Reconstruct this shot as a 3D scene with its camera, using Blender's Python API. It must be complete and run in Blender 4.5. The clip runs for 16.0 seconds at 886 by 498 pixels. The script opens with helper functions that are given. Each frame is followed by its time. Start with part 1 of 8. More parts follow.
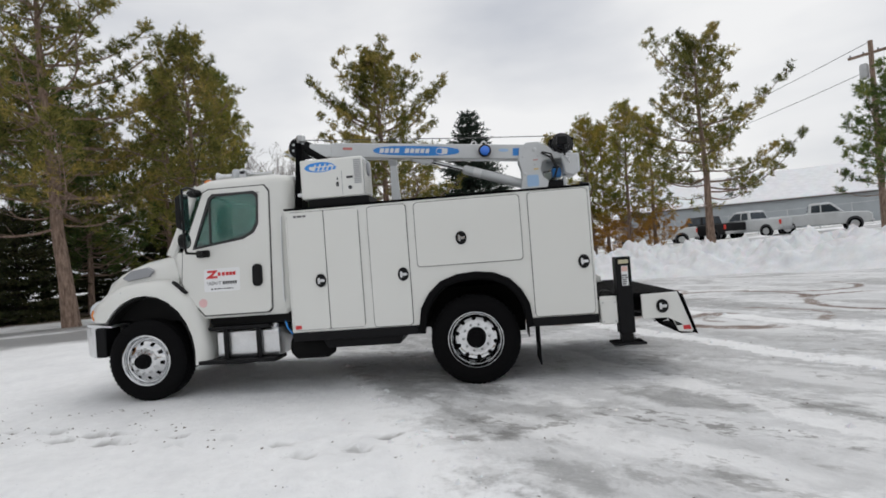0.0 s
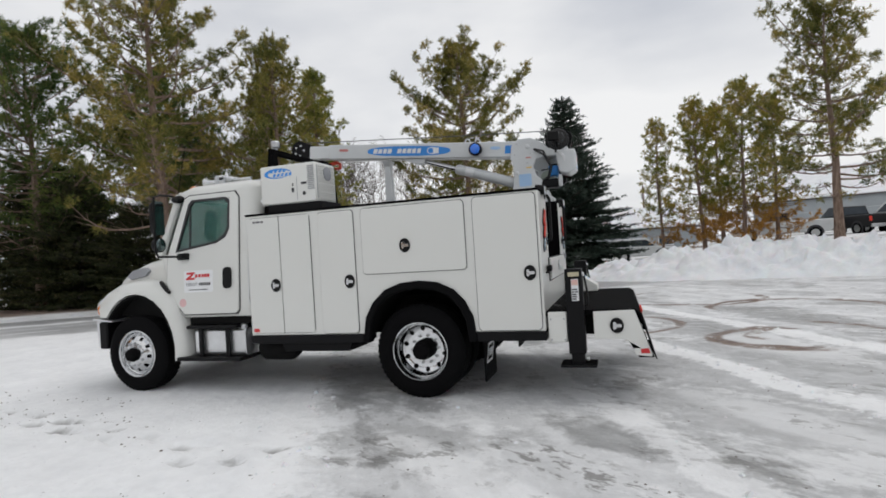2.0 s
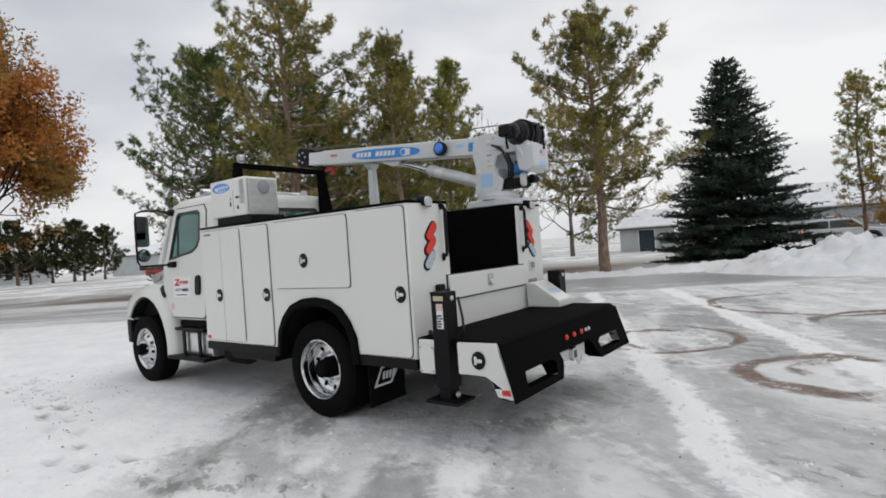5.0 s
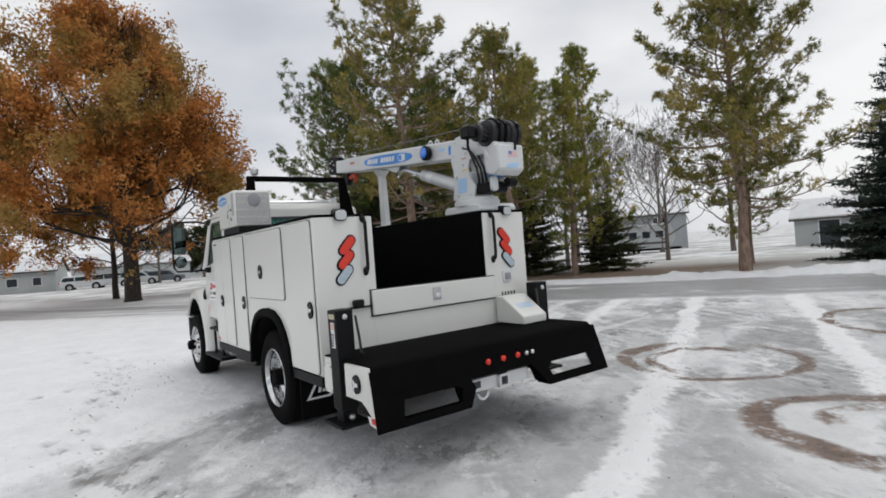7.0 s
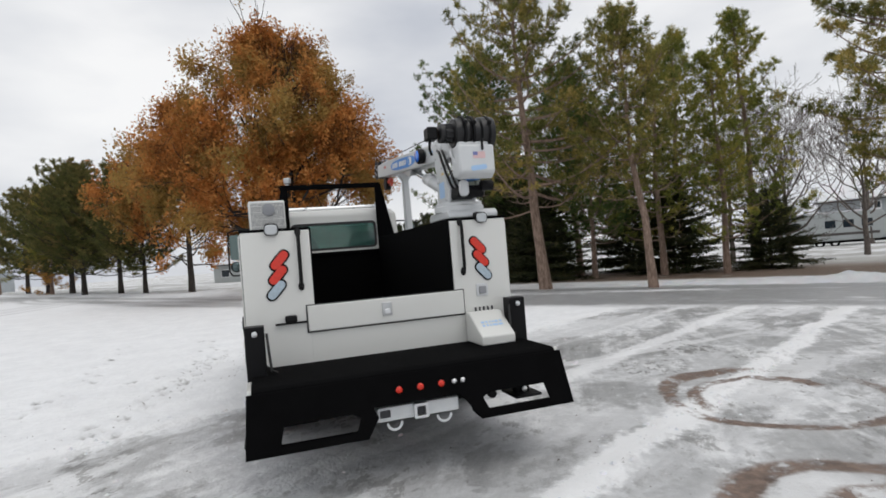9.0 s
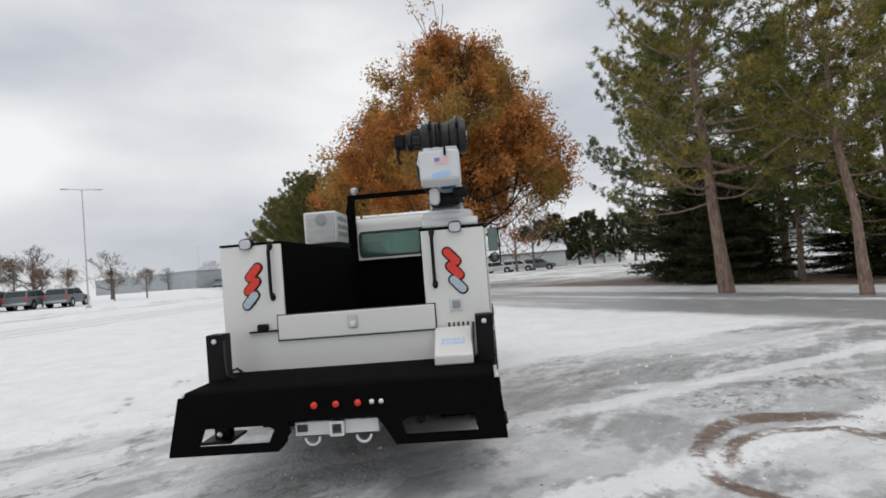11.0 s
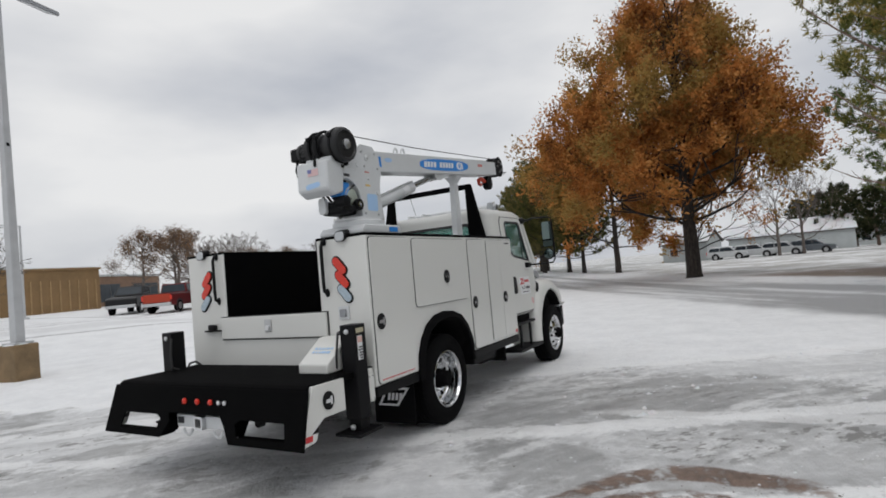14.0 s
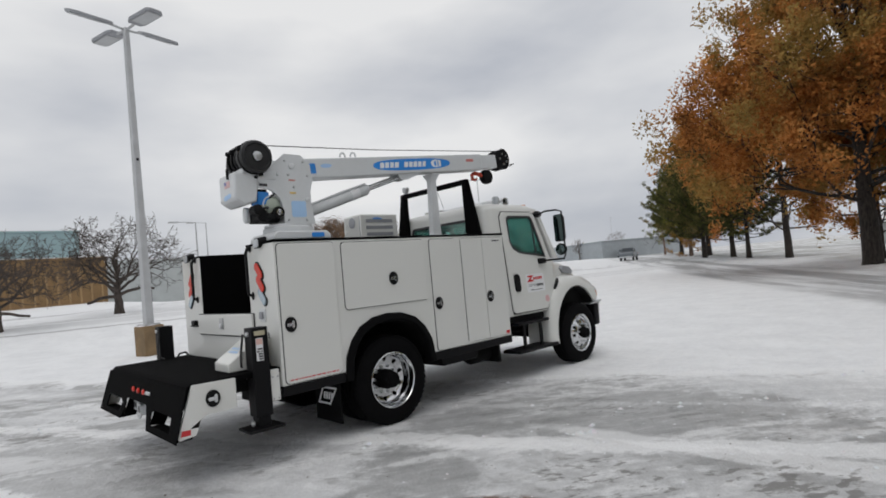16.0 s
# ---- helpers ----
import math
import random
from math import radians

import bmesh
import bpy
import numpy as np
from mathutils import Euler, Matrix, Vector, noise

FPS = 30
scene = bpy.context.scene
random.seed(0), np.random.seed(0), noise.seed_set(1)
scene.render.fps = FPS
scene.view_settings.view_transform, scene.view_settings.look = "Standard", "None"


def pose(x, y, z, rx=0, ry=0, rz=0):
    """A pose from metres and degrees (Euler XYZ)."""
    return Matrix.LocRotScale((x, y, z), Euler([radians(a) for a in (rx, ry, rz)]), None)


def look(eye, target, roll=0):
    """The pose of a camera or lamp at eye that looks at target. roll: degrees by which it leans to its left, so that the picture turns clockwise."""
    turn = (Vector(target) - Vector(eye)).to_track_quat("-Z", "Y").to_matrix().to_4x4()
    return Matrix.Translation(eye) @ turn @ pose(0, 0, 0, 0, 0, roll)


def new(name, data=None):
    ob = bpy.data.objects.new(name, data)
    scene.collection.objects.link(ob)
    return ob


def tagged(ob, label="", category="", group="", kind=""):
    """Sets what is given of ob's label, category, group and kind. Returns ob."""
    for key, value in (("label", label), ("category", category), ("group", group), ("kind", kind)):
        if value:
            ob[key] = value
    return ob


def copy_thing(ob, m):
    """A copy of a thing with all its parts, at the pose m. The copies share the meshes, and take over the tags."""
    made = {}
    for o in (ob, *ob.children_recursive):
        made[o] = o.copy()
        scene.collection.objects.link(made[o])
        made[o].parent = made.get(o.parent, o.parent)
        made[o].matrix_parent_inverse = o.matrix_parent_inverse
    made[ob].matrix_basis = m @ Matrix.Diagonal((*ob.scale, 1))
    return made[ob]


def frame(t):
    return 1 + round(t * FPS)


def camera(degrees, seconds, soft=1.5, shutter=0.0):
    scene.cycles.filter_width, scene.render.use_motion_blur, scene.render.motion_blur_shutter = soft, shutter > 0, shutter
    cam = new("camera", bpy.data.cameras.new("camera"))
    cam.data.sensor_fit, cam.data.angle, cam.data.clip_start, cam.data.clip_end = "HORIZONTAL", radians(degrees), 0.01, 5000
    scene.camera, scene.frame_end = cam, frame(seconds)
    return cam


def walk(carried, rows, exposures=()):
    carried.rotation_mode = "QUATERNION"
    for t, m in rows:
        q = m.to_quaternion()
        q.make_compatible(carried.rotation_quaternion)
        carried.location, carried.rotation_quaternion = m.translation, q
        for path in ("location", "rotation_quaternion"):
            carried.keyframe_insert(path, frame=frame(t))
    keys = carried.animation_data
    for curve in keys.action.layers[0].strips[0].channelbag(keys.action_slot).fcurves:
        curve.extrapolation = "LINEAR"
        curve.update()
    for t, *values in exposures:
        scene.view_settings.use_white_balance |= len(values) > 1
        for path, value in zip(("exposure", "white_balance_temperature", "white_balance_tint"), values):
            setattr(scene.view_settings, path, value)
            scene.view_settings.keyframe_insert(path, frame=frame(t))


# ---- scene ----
cam = camera(77.6, 16.0, soft=1.75)
PATH = [
    (0, (0.241, -7.021, 1.38), (0.064, -5.029, 1.402), -4.3),
    (0.5, (0.729, -6.921, 1.396), (0.441, -4.942, 1.414), -4.2),
    (1, (1.151, -6.741, 1.408), (0.756, -4.78, 1.425), -4.0),
    (1.5, (1.583, -6.629, 1.435), (1.087, -4.692, 1.45), -3.9),
    (2, (1.982, -6.42, 1.455), (1.374, -4.514, 1.466), -3.6),
    (2.5, (2.387, -6.237, 1.466), (1.669, -4.37, 1.475), -3.7),
    (3, (2.812, -5.968, 1.474), (1.975, -4.152, 1.482), -3.8),
    (5.5, (4.685, -4.355, 1.631), (3.374, -2.844, 1.615), -4.1),
    (6, (5.05, -3.925, 1.64), (3.625, -2.521, 1.628), -4.2),
    (6.5, (5.299, -3.496, 1.642), (3.78, -2.195, 1.636), -4.2),
    (7, (5.605, -3.043, 1.64), (3.99, -1.863, 1.641), -4.3),
    (7.5, (5.841, -2.601, 1.648), (4.144, -1.543, 1.653), -4.2),
    (8, (5.982, -2.096, 1.646), (4.21, -1.17, 1.66), -4.3),
    (8.5, (6.143, -1.567, 1.67), (4.3, -0.79, 1.682), -4.4),
    (9, (6.179, -1.062, 1.675), (4.281, -0.432, 1.694), -4.6),
    (9.5, (6.294, -0.45, 1.684), (4.339, -0.026, 1.711), -4.8),
    (12, (6.047, 2.106, 1.615), (4.095, 1.676, 1.699), -3.9),
    (12.5, (5.899, 2.631, 1.602), (3.99, 2.041, 1.691), -3.7),
    (13, (5.674, 3.177, 1.601), (3.824, 2.424, 1.692), -4.5),
    (13.5, (5.397, 3.69, 1.597), (3.602, 2.813, 1.684), -5.0),
    (14, (5.143, 4.171, 1.589), (3.404, 3.187, 1.675), -5.1),
    (14.5, (4.811, 4.612, 1.607), (3.14, 3.516, 1.687), -5.1),
    (15, (4.478, 5.055, 1.594), (2.887, 3.845, 1.674), -5.2),
    (15.5, (4.039, 5.471, 1.583), (2.553, 4.134, 1.663), -5.2),
    (16, (3.647, 5.949, 1.571), (2.267, 4.503, 1.652), -5.2),
]
walk(cam, [(t, look(eye, target, roll)) for t, eye, target, roll in PATH], exposures=((0, -0.21), (5.5, -0.17), (9.5, -0.11), (12.0, -0.23), (16.0, -0.35)))

# ---- light ----
SUN_ROT, SUN_ELEV = radians(55), radians(62)
world = bpy.data.worlds.new("overcast_sky")
scene.world = world
world.use_nodes = True
wt = world.node_tree
wt.nodes.clear()
w_out = wt.nodes.new("ShaderNodeOutputWorld")
w_bg = wt.nodes.new("ShaderNodeBackground")
w_sky = wt.nodes.new("ShaderNodeTexSky")
w_sky.sky_type, w_sky.sun_disc = "NISHITA", False
w_sky.sun_elevation, w_sky.sun_rotation = SUN_ELEV, SUN_ROT
w_sky.air_density, w_sky.dust_density = 1.0, 3.0
w_co = wt.nodes.new("ShaderNodeTexCoord")
w_map = wt.nodes.new("ShaderNodeMapping")
w_map.inputs["Scale"].default_value = (1.0, 1.0, 2.6)
w_noise = wt.nodes.new("ShaderNodeTexNoise")
w_noise.inputs["Scale"].default_value, w_noise.inputs["Detail"].default_value = 1.45, 6.0
w_noise.inputs["Roughness"].default_value = 0.45
w_dot, w_add = wt.nodes.new("ShaderNodeVectorMath"), wt.nodes.new("ShaderNodeMath")
w_dot.operation, w_add.operation = "DOT_PRODUCT", "MULTIPLY_ADD"
w_dot.inputs[1].default_value, w_add.inputs[1].default_value = (-0.8, -0.6, 0.0), 0.045
w_ramp = wt.nodes.new("ShaderNodeValToRGB")
w_ramp.color_ramp.elements[0].position, w_ramp.color_ramp.elements[0].color = 0.38, (5.5, 5.75, 6.3, 1)
w_ramp.color_ramp.elements[1].position, w_ramp.color_ramp.elements[1].color = 0.60, (9.3, 9.3, 9.3, 1)
w_mix = wt.nodes.new("ShaderNodeMixRGB")
w_mix.inputs[0].default_value = 0.93
w_bg.inputs["Strength"].default_value = 0.114
for a, b in ((w_co.outputs["Generated"], w_map.inputs["Vector"]), (w_map.outputs[0], w_noise.inputs["Vector"]),
             (w_co.outputs["Generated"], w_dot.inputs[0]), (w_dot.outputs["Value"], w_add.inputs[0]), (w_noise.outputs["Fac"], w_add.inputs[2]), (w_add.outputs[0], w_ramp.inputs[0]), (w_sky.outputs[0], w_mix.inputs[1]), (w_ramp.outputs[0], w_mix.inputs[2]),
             (w_mix.outputs[0], w_bg.inputs["Color"]), (w_bg.outputs[0], w_out.inputs["Surface"])):
    wt.links.new(a, b)
sun = bpy.data.lights.new("sun", "SUN")
sun.energy, sun.angle, sun.color = 0.7, radians(40), (1.0, 0.97, 0.93)
new("sun", sun).matrix_world = look((0, 0, 30), (-14 * math.sin(SUN_ROT) * math.cos(SUN_ELEV), -14 * math.cos(SUN_ROT) * math.cos(SUN_ELEV), 30 - 14 * math.sin(SUN_ELEV)))


# ---- mesh helpers ----
class G:
    """Gathers vertices and faces of one mesh."""

    def __init__(self):
        self.v, self.f = [], []

    def add(self, verts, faces):
        k = len(self.v)
        self.v += [tuple(p) for p in verts]
        self.f += [tuple(i + k for i in f) for f in faces]
        return self

    def box(self, x0, x1, y0, y1, z0, z1):
        p = [(x, y, z) for z in (z0, z1) for x, y in ((x0, y0), (x1, y0), (x1, y1), (x0, y1))]
        return self.add(p, [(3, 2, 1, 0), (4, 5, 6, 7), (0, 1, 5, 4), (1, 2, 6, 5), (2, 3, 7, 6), (3, 0, 4, 7)])

    def prism(self, pts, axis, a, b):
        """The outline pts swept from a to b along an axis; pts are the two other coordinates in x, y, z order."""
        def at(p, c):
            return {"x": (c, p[0], p[1]), "y": (p[0], c, p[1]), "z": (p[0], p[1], c)}[axis]
        n = len(pts)
        area = sum(pts[i][0] * pts[(i + 1) % n][1] - pts[(i + 1) % n][0] * pts[i][1] for i in range(n))
        if (area > 0) == (axis == "y"):
            pts = pts[::-1]
        if b < a:
            a, b = b, a
        return self.add([at(p, a) for p in pts] + [at(p, b) for p in pts],
                        [tuple(range(n - 1, -1, -1)), tuple(range(n, 2 * n))] + [(i, (i + 1) % n, n + (i + 1) % n, n + i) for i in range(n)])

    def tube(self, path, radii, n=8, caps=True):
        """A round tube along a path of points."""
        path = [Vector(p) for p in path]
        if not hasattr(radii, "__len__"):
            radii = [radii] * len(path)
        rings, up = [], None
        for i, p in enumerate(path):
            d = (path[min(i + 1, len(path) - 1)] - path[max(i - 1, 0)]).normalized()
            if up is None:
                up = d.orthogonal().normalized()
            up = (up - d * up.dot(d)).normalized()
            s = d.cross(up)
            rings.append([p + (up * math.cos(a) + s * math.sin(a)) * radii[i] for a in [2 * math.pi * k / n for k in range(n)]])
        f = [(r * n + k, r * n + (k + 1) % n, (r + 1) * n + (k + 1) % n, (r + 1) * n + k) for r in range(len(path) - 1) for k in range(n)]
        if caps:
            f += [tuple(range(n - 1, -1, -1)), tuple((len(path) - 1) * n + k for k in range(n))]
        return self.add([p for r in rings for p in r], f)

    def lathe(self, prof, centre, axis="y", n=32, close=False):
        """The profile of (radius, place along the axis) turned round an axis."""
        cx, cy, cz = centre
        v = []
        for r, h in prof:
            for k in range(n):
                a = 2 * math.pi * k / n
                c, s = r * math.cos(a), r * math.sin(a)
                v.append({"y": (cx + c, cy + h, cz + s), "x": (cx + h, cy + c, cz + s), "z": (cx + c, cy + s, cz + h)}[axis])
        m = len(prof)
        f = [(r * n + k, r * n + (k + 1) % n, ((r + 1) % m) * n + (k + 1) % n, ((r + 1) % m) * n + k) for r in range(m if close else m - 1) for k in range(n)]
        if not close:
            f += [tuple(range(n - 1, -1, -1)), tuple((m - 1) * n + k for k in range(n))]
        return self.add(v, f)

    def loft(self, rings, closed=True, caps=True):
        n = len(rings[0])
        f = [(r * n + k, r * n + (k + 1) % n, (r + 1) * n + (k + 1) % n, (r + 1) * n + k) for r in range(len(rings) - 1) for k in range(n if closed else n - 1)]
        if caps and closed:
            f += [tuple(range(n - 1, -1, -1)), tuple((len(rings) - 1) * n + k for k in range(n))]
        return self.add([p for r in rings for p in r], f)

    def ball(self, c, r, n=10, m=6):
        rx, ry, rz = r if hasattr(r, "__len__") else (r, r, r)
        v = [(c[0] + rx * math.sin(math.pi * (j + 0.02) / (m + 0.04)) * math.cos(2 * math.pi * k / n), c[1] + ry * math.sin(math.pi * (j + 0.02) / (m + 0.04)) * math.sin(2 * math.pi * k / n),
              c[2] - rz * math.cos(math.pi * (j + 0.02) / (m + 0.04))) for j in range(m + 1) for k in range(n)]
        f = [(j * n + k, j * n + (k + 1) % n, (j + 1) * n + (k + 1) % n, (j + 1) * n + k) for j in range(m) for k in range(n)]
        return self.add(v, f + [tuple(range(n - 1, -1, -1)), tuple(m * n + k for k in range(n))])

    def mesh(self, name, material, smooth=35, normals=True):
        me = bpy.data.meshes.new(name)
        me.from_pydata(self.v, [], self.f)
        if normals:
            bm = bmesh.new()
            bm.from_mesh(me)
            bmesh.ops.recalc_face_normals(bm, faces=bm.faces)
            bm.to_mesh(me)
            bm.free()
        if material:
            me.materials.append(material)
        if smooth:
            me.polygons.foreach_set("use_smooth", [True] * len(me.polygons))
            me.set_sharp_from_angle(angle=radians(smooth))
        me.update()
        return me


def rounded(x0, x1, z0, z1, r, n=4):
    """The outline of a rectangle with rounded corners."""
    out = []
    for cx, cz, a0 in ((x1 - r, z1 - r, 0), (x0 + r, z1 - r, 90), (x0 + r, z0 + r, 180), (x1 - r, z0 + r, 270)):
        out += [(cx + r * math.cos(radians(a0 + 90 * k / n)), cz + r * math.sin(radians(a0 + 90 * k / n))) for k in range(n + 1)]
    return out


def oval(cx, cz, length, width, tilt, n=8):
    """The outline of a slot with round ends, its long side tilted by degrees."""
    r, h, a = width / 2, length / 2 - width / 2, radians(tilt)
    raw = [(h + r * math.cos(radians(-90 + 180 * k / n)), r * math.sin(radians(-90 + 180 * k / n))) for k in range(n + 1)]
    raw += [(-p, -q) for p, q in raw]
    return [(cx + p * math.cos(a) - q * math.sin(a), cz + p * math.sin(a) + q * math.cos(a)) for p, q in raw]


def part(name, g, material, parent, label="", bevel=0.0, smooth=35):
    """One mesh object under a thing or a part."""
    ob = new(name, g.mesh(name, material, smooth) if isinstance(g, G) else g)
    ob.parent = parent
    if label:
        tagged(ob, label)
    if bevel:
        mod = ob.modifiers.new("edge", "BEVEL")
        mod.width, mod.segments, mod.limit_method, mod.angle_limit = bevel, 2, "ANGLE", radians(40)
        mod.harden_normals = False
    return ob


def thing(name, label, category, group="", at=None):
    ob = tagged(new(name), label, category, group)
    if at is not None:
        ob.matrix_basis = at
    return ob


# ---- materials ----
class Nodes:
    """A small writer of node materials."""

    def __init__(self, name):
        self.m = bpy.data.materials.new(name)
        self.m.use_nodes = True
        self.t = self.m.node_tree
        self.b = self.t.nodes["Principled BSDF"]

    def set(self, socket, value):
        if isinstance(value, bpy.types.NodeSocket):
            self.t.links.new(value, socket)
        else:
            socket.default_value = value

    def math(self, op, a, b=0.0, c=0.0, clamp=False):
        n = self.t.nodes.new("ShaderNodeMath")
        n.operation, n.use_clamp = op, clamp
        for s, v in zip(n.inputs, (a, b, c)):
            self.set(s, v)
        return n.outputs[0]

    def noise(self, scale, detail=4.0, rough=0.55, vector=None, dist=0.0):
        n = self.t.nodes.new("ShaderNodeTexNoise")
        n.inputs["Scale"].default_value, n.inputs["Detail"].default_value = scale, detail
        n.inputs["Roughness"].default_value, n.inputs["Distortion"].default_value = rough, dist
        if vector is not None:
            self.t.links.new(vector, n.inputs["Vector"])
        return n.outputs["Fac"]

    def coords(self, scale=(1, 1, 1), turn=0.0, kind="Object"):
        c = self.t.nodes.new("ShaderNodeTexCoord")
        m = self.t.nodes.new("ShaderNodeMapping")
        m.inputs["Scale"].default_value = scale
        m.inputs["Rotation"].default_value = (0, 0, turn)
        self.t.links.new(c.outputs[kind], m.inputs["Vector"])
        return m.outputs[0]

    def place(self):
        g = self.t.nodes.new("ShaderNodeNewGeometry")
        s = self.t.nodes.new("ShaderNodeSeparateXYZ")
        self.t.links.new(g.outputs["Position"], s.inputs[0])
        return g, s.outputs[0], s.outputs[1], s.outputs[2]

    def ramp(self, fac, stops):
        n = self.t.nodes.new("ShaderNodeValToRGB")
        e = n.color_ramp.elements
        while len(e) < len(stops):
            e.new(0.5)
        for el, (p, c) in zip(e, stops):
            el.position, el.color = p, (*c, 1) if len(c) == 3 else c
        self.t.links.new(fac, n.inputs[0])
        return n.outputs[0]

    def step(self, x, a, b):
        n = self.t.nodes.new("ShaderNodeMapRange")
        n.interpolation_type = "SMOOTHSTEP"
        self.set(n.inputs[0], x)
        n.inputs[1].default_value, n.inputs[2].default_value = a, b
        return n.outputs[0]

    def mix(self, fac, a, b, kind="MIX"):
        n = self.t.nodes.new("ShaderNodeMixRGB")
        n.blend_type = kind
        for s, v in zip(n.inputs, (fac, a, b)):
            self.set(s, (*v, 1) if isinstance(v, tuple) and len(v) == 3 else v)
        return n.outputs[0]

    def bump(self, height, strength=0.3, distance=0.02):
        n = self.t.nodes.new("ShaderNodeBump")
        n.inputs["Strength"].default_value, n.inputs["Distance"].default_value = strength, distance
        self.t.links.new(height, n.inputs["Height"])
        self.t.links.new(n.outputs[0], self.b.inputs["Normal"])

    def done(self, color, rough=0.5, metal=0.0, **more):
        self.set(self.b.inputs["Base Color"], (*color, 1) if isinstance(color, tuple) and len(color) == 3 else color)
        self.set(self.b.inputs["Roughness"], rough)
        self.set(self.b.inputs["Metallic"], metal)
        for k, v in more.items():
            self.set(self.b.inputs[k.replace("_", " ")], v)
        return self.m


def plain(name, color, rough=0.5, metal=0.0, vary=0.12, scale=3.0, bump=0.0, grain=60.0, uneven=0.12, **more):
    """A surface with wear at two scales: broad stains and fine grain."""
    n = Nodes(name)
    co = n.coords()
    a, b = n.noise(scale, 5, 0.6, co), n.noise(grain, 3, 0.6, co)
    dark = tuple(c * (1 - vary) for c in color)
    light = tuple(min(1.0, c * (1 + vary * 0.6)) for c in color)
    col = n.ramp(n.math("ADD", n.math("MULTIPLY", a, 0.75), n.math("MULTIPLY", b, 0.25)), [(0.35, dark), (0.65, light)])
    r = n.math("ADD", rough - uneven / 2, n.math("MULTIPLY", a, uneven), clamp=True)
    if bump:
        n.bump(n.math("ADD", b, n.math("MULTIPLY", a, 0.4)), bump, 0.01)
    return n.done(col, r, metal, **more)


M_WHITE = plain("white_paint", (0.715, 0.72, 0.69), 0.28, vary=0.006, scale=0.4, grain=25, uneven=0.01, Coat_Weight=0.35, Coat_Roughness=0.12)
M_CRANE = plain("crane_paint", (0.64, 0.66, 0.67), 0.33, vary=0.06, scale=2.5, grain=30, Coat_Weight=0.2)
M_BLACK = plain("black_coating", (0.0032, 0.0032, 0.0035), 0.85, vary=0.3, scale=6, bump=0.5, grain=220, Specular_IOR_Level=0.05)
M_BLACKM = plain("black_metal", (0.006, 0.006, 0.007), 0.5, vary=0.25, scale=5, grain=80, Specular_IOR_Level=0.16)
M_RUBBER = plain("rubber", (0.0045, 0.0045, 0.005), 0.8, vary=0.25, scale=8, bump=0.25, grain=140, Specular_IOR_Level=0.08)
M_PLASTIC = plain("black_plastic", (0.005, 0.005, 0.0055), 0.45, vary=0.2, scale=8, grain=120, Specular_IOR_Level=0.2)
M_SEAL = plain("door_seal", (0.03, 0.03, 0.032), 0.6, vary=0.1)
M_DARK = plain("under_chassis", (0.007, 0.007, 0.007), 0.8, vary=0.3, Specular_IOR_Level=0.15)
M_ALU = plain("polished_aluminium", (0.66, 0.67, 0.68), 0.13, 1.0, vary=0.08, scale=9)
M_STEEL = plain("brushed_steel", (0.55, 0.56, 0.57), 0.34, 1.0, vary=0.12, scale=7)
M_TANK = plain("tank_aluminium", (0.72, 0.73, 0.74), 0.3, 0.85, vary=0.12, scale=4)
M_RED = plain("red_lens", (0.70, 0.032, 0.014), 0.3, vary=0.15, scale=40, grain=200, Coat_Weight=0.15)
M_CLEAR = plain("clear_lens", (0.42, 0.52, 0.60), 0.15, vary=0.15, scale=40, grain=200, Coat_Weight=0.6)
M_AMBER = plain("amber_lens", (0.75, 0.22, 0.02), 0.2, vary=0.1, Coat_Weight=0.5)
M_LAMP = plain("lamp_glass", (0.5, 0.53, 0.55), 0.12, vary=0.1, Coat_Weight=0.6)
M_BLUE = plain("blue_decal", (0.035, 0.26, 0.72), 0.35, vary=0.08)
M_PALEBLUE = plain("pale_blue_decal", (0.40, 0.60, 0.86), 0.4, vary=0.06)
M_DWHITE = plain("white_decal", (0.80, 0.81, 0.82), 0.4, vary=0.04)
M_DRED = plain("red_decal", (0.60, 0.03, 0.035), 0.4, vary=0.06)
M_DBLACK = plain("black_print", (0.03, 0.03, 0.035), 0.5, vary=0.1)
M_DGREY = plain("grey_print", (0.30, 0.31, 0.33), 0.5, vary=0.1)
M_ORANGE = plain("red_hook_paint", (0.55, 0.05, 0.02), 0.45, vary=0.2)
M_GALV = plain("galvanised_pole", (0.50, 0.51, 0.52), 0.5, 0.25, vary=0.1, scale=3)
M_CONCRETE = plain("stained_concrete", (0.22, 0.15, 0.08), 0.85, vary=0.3, scale=3, bump=0.5, grain=40)
M_WINCH = plain("winch_black", (0.010, 0.010, 0.011), 0.36, vary=0.35, scale=9, bump=0.2, grain=60, Specular_IOR_Level=0.45)
M_HOSE = plain("hose", (0.02, 0.02, 0.02), 0.5, vary=0.1)
M_WIRE = plain("wire_rope", (0.12, 0.12, 0.12), 0.5, 0.6, vary=0.2, grain=400)


def glass(name, tint, rough=0.03):
    n = Nodes(name)
    return n.done(tint, rough, 0.0, Transmission_Weight=0.85, IOR=1.45, Coat_Weight=0.3)


M_GLASS = glass("tinted_glass", (0.25, 0.53, 0.47))
M_MIRROR = plain("mirror_glass", (0.11, 0.145, 0.145), 0.04, 1.0, vary=0.02)
M_SNOW = plain("piled_snow", (0.74, 0.75, 0.77), 0.7, vary=0.11, scale=1.5, bump=0.7, grain=14, Subsurface_Weight=0.1)


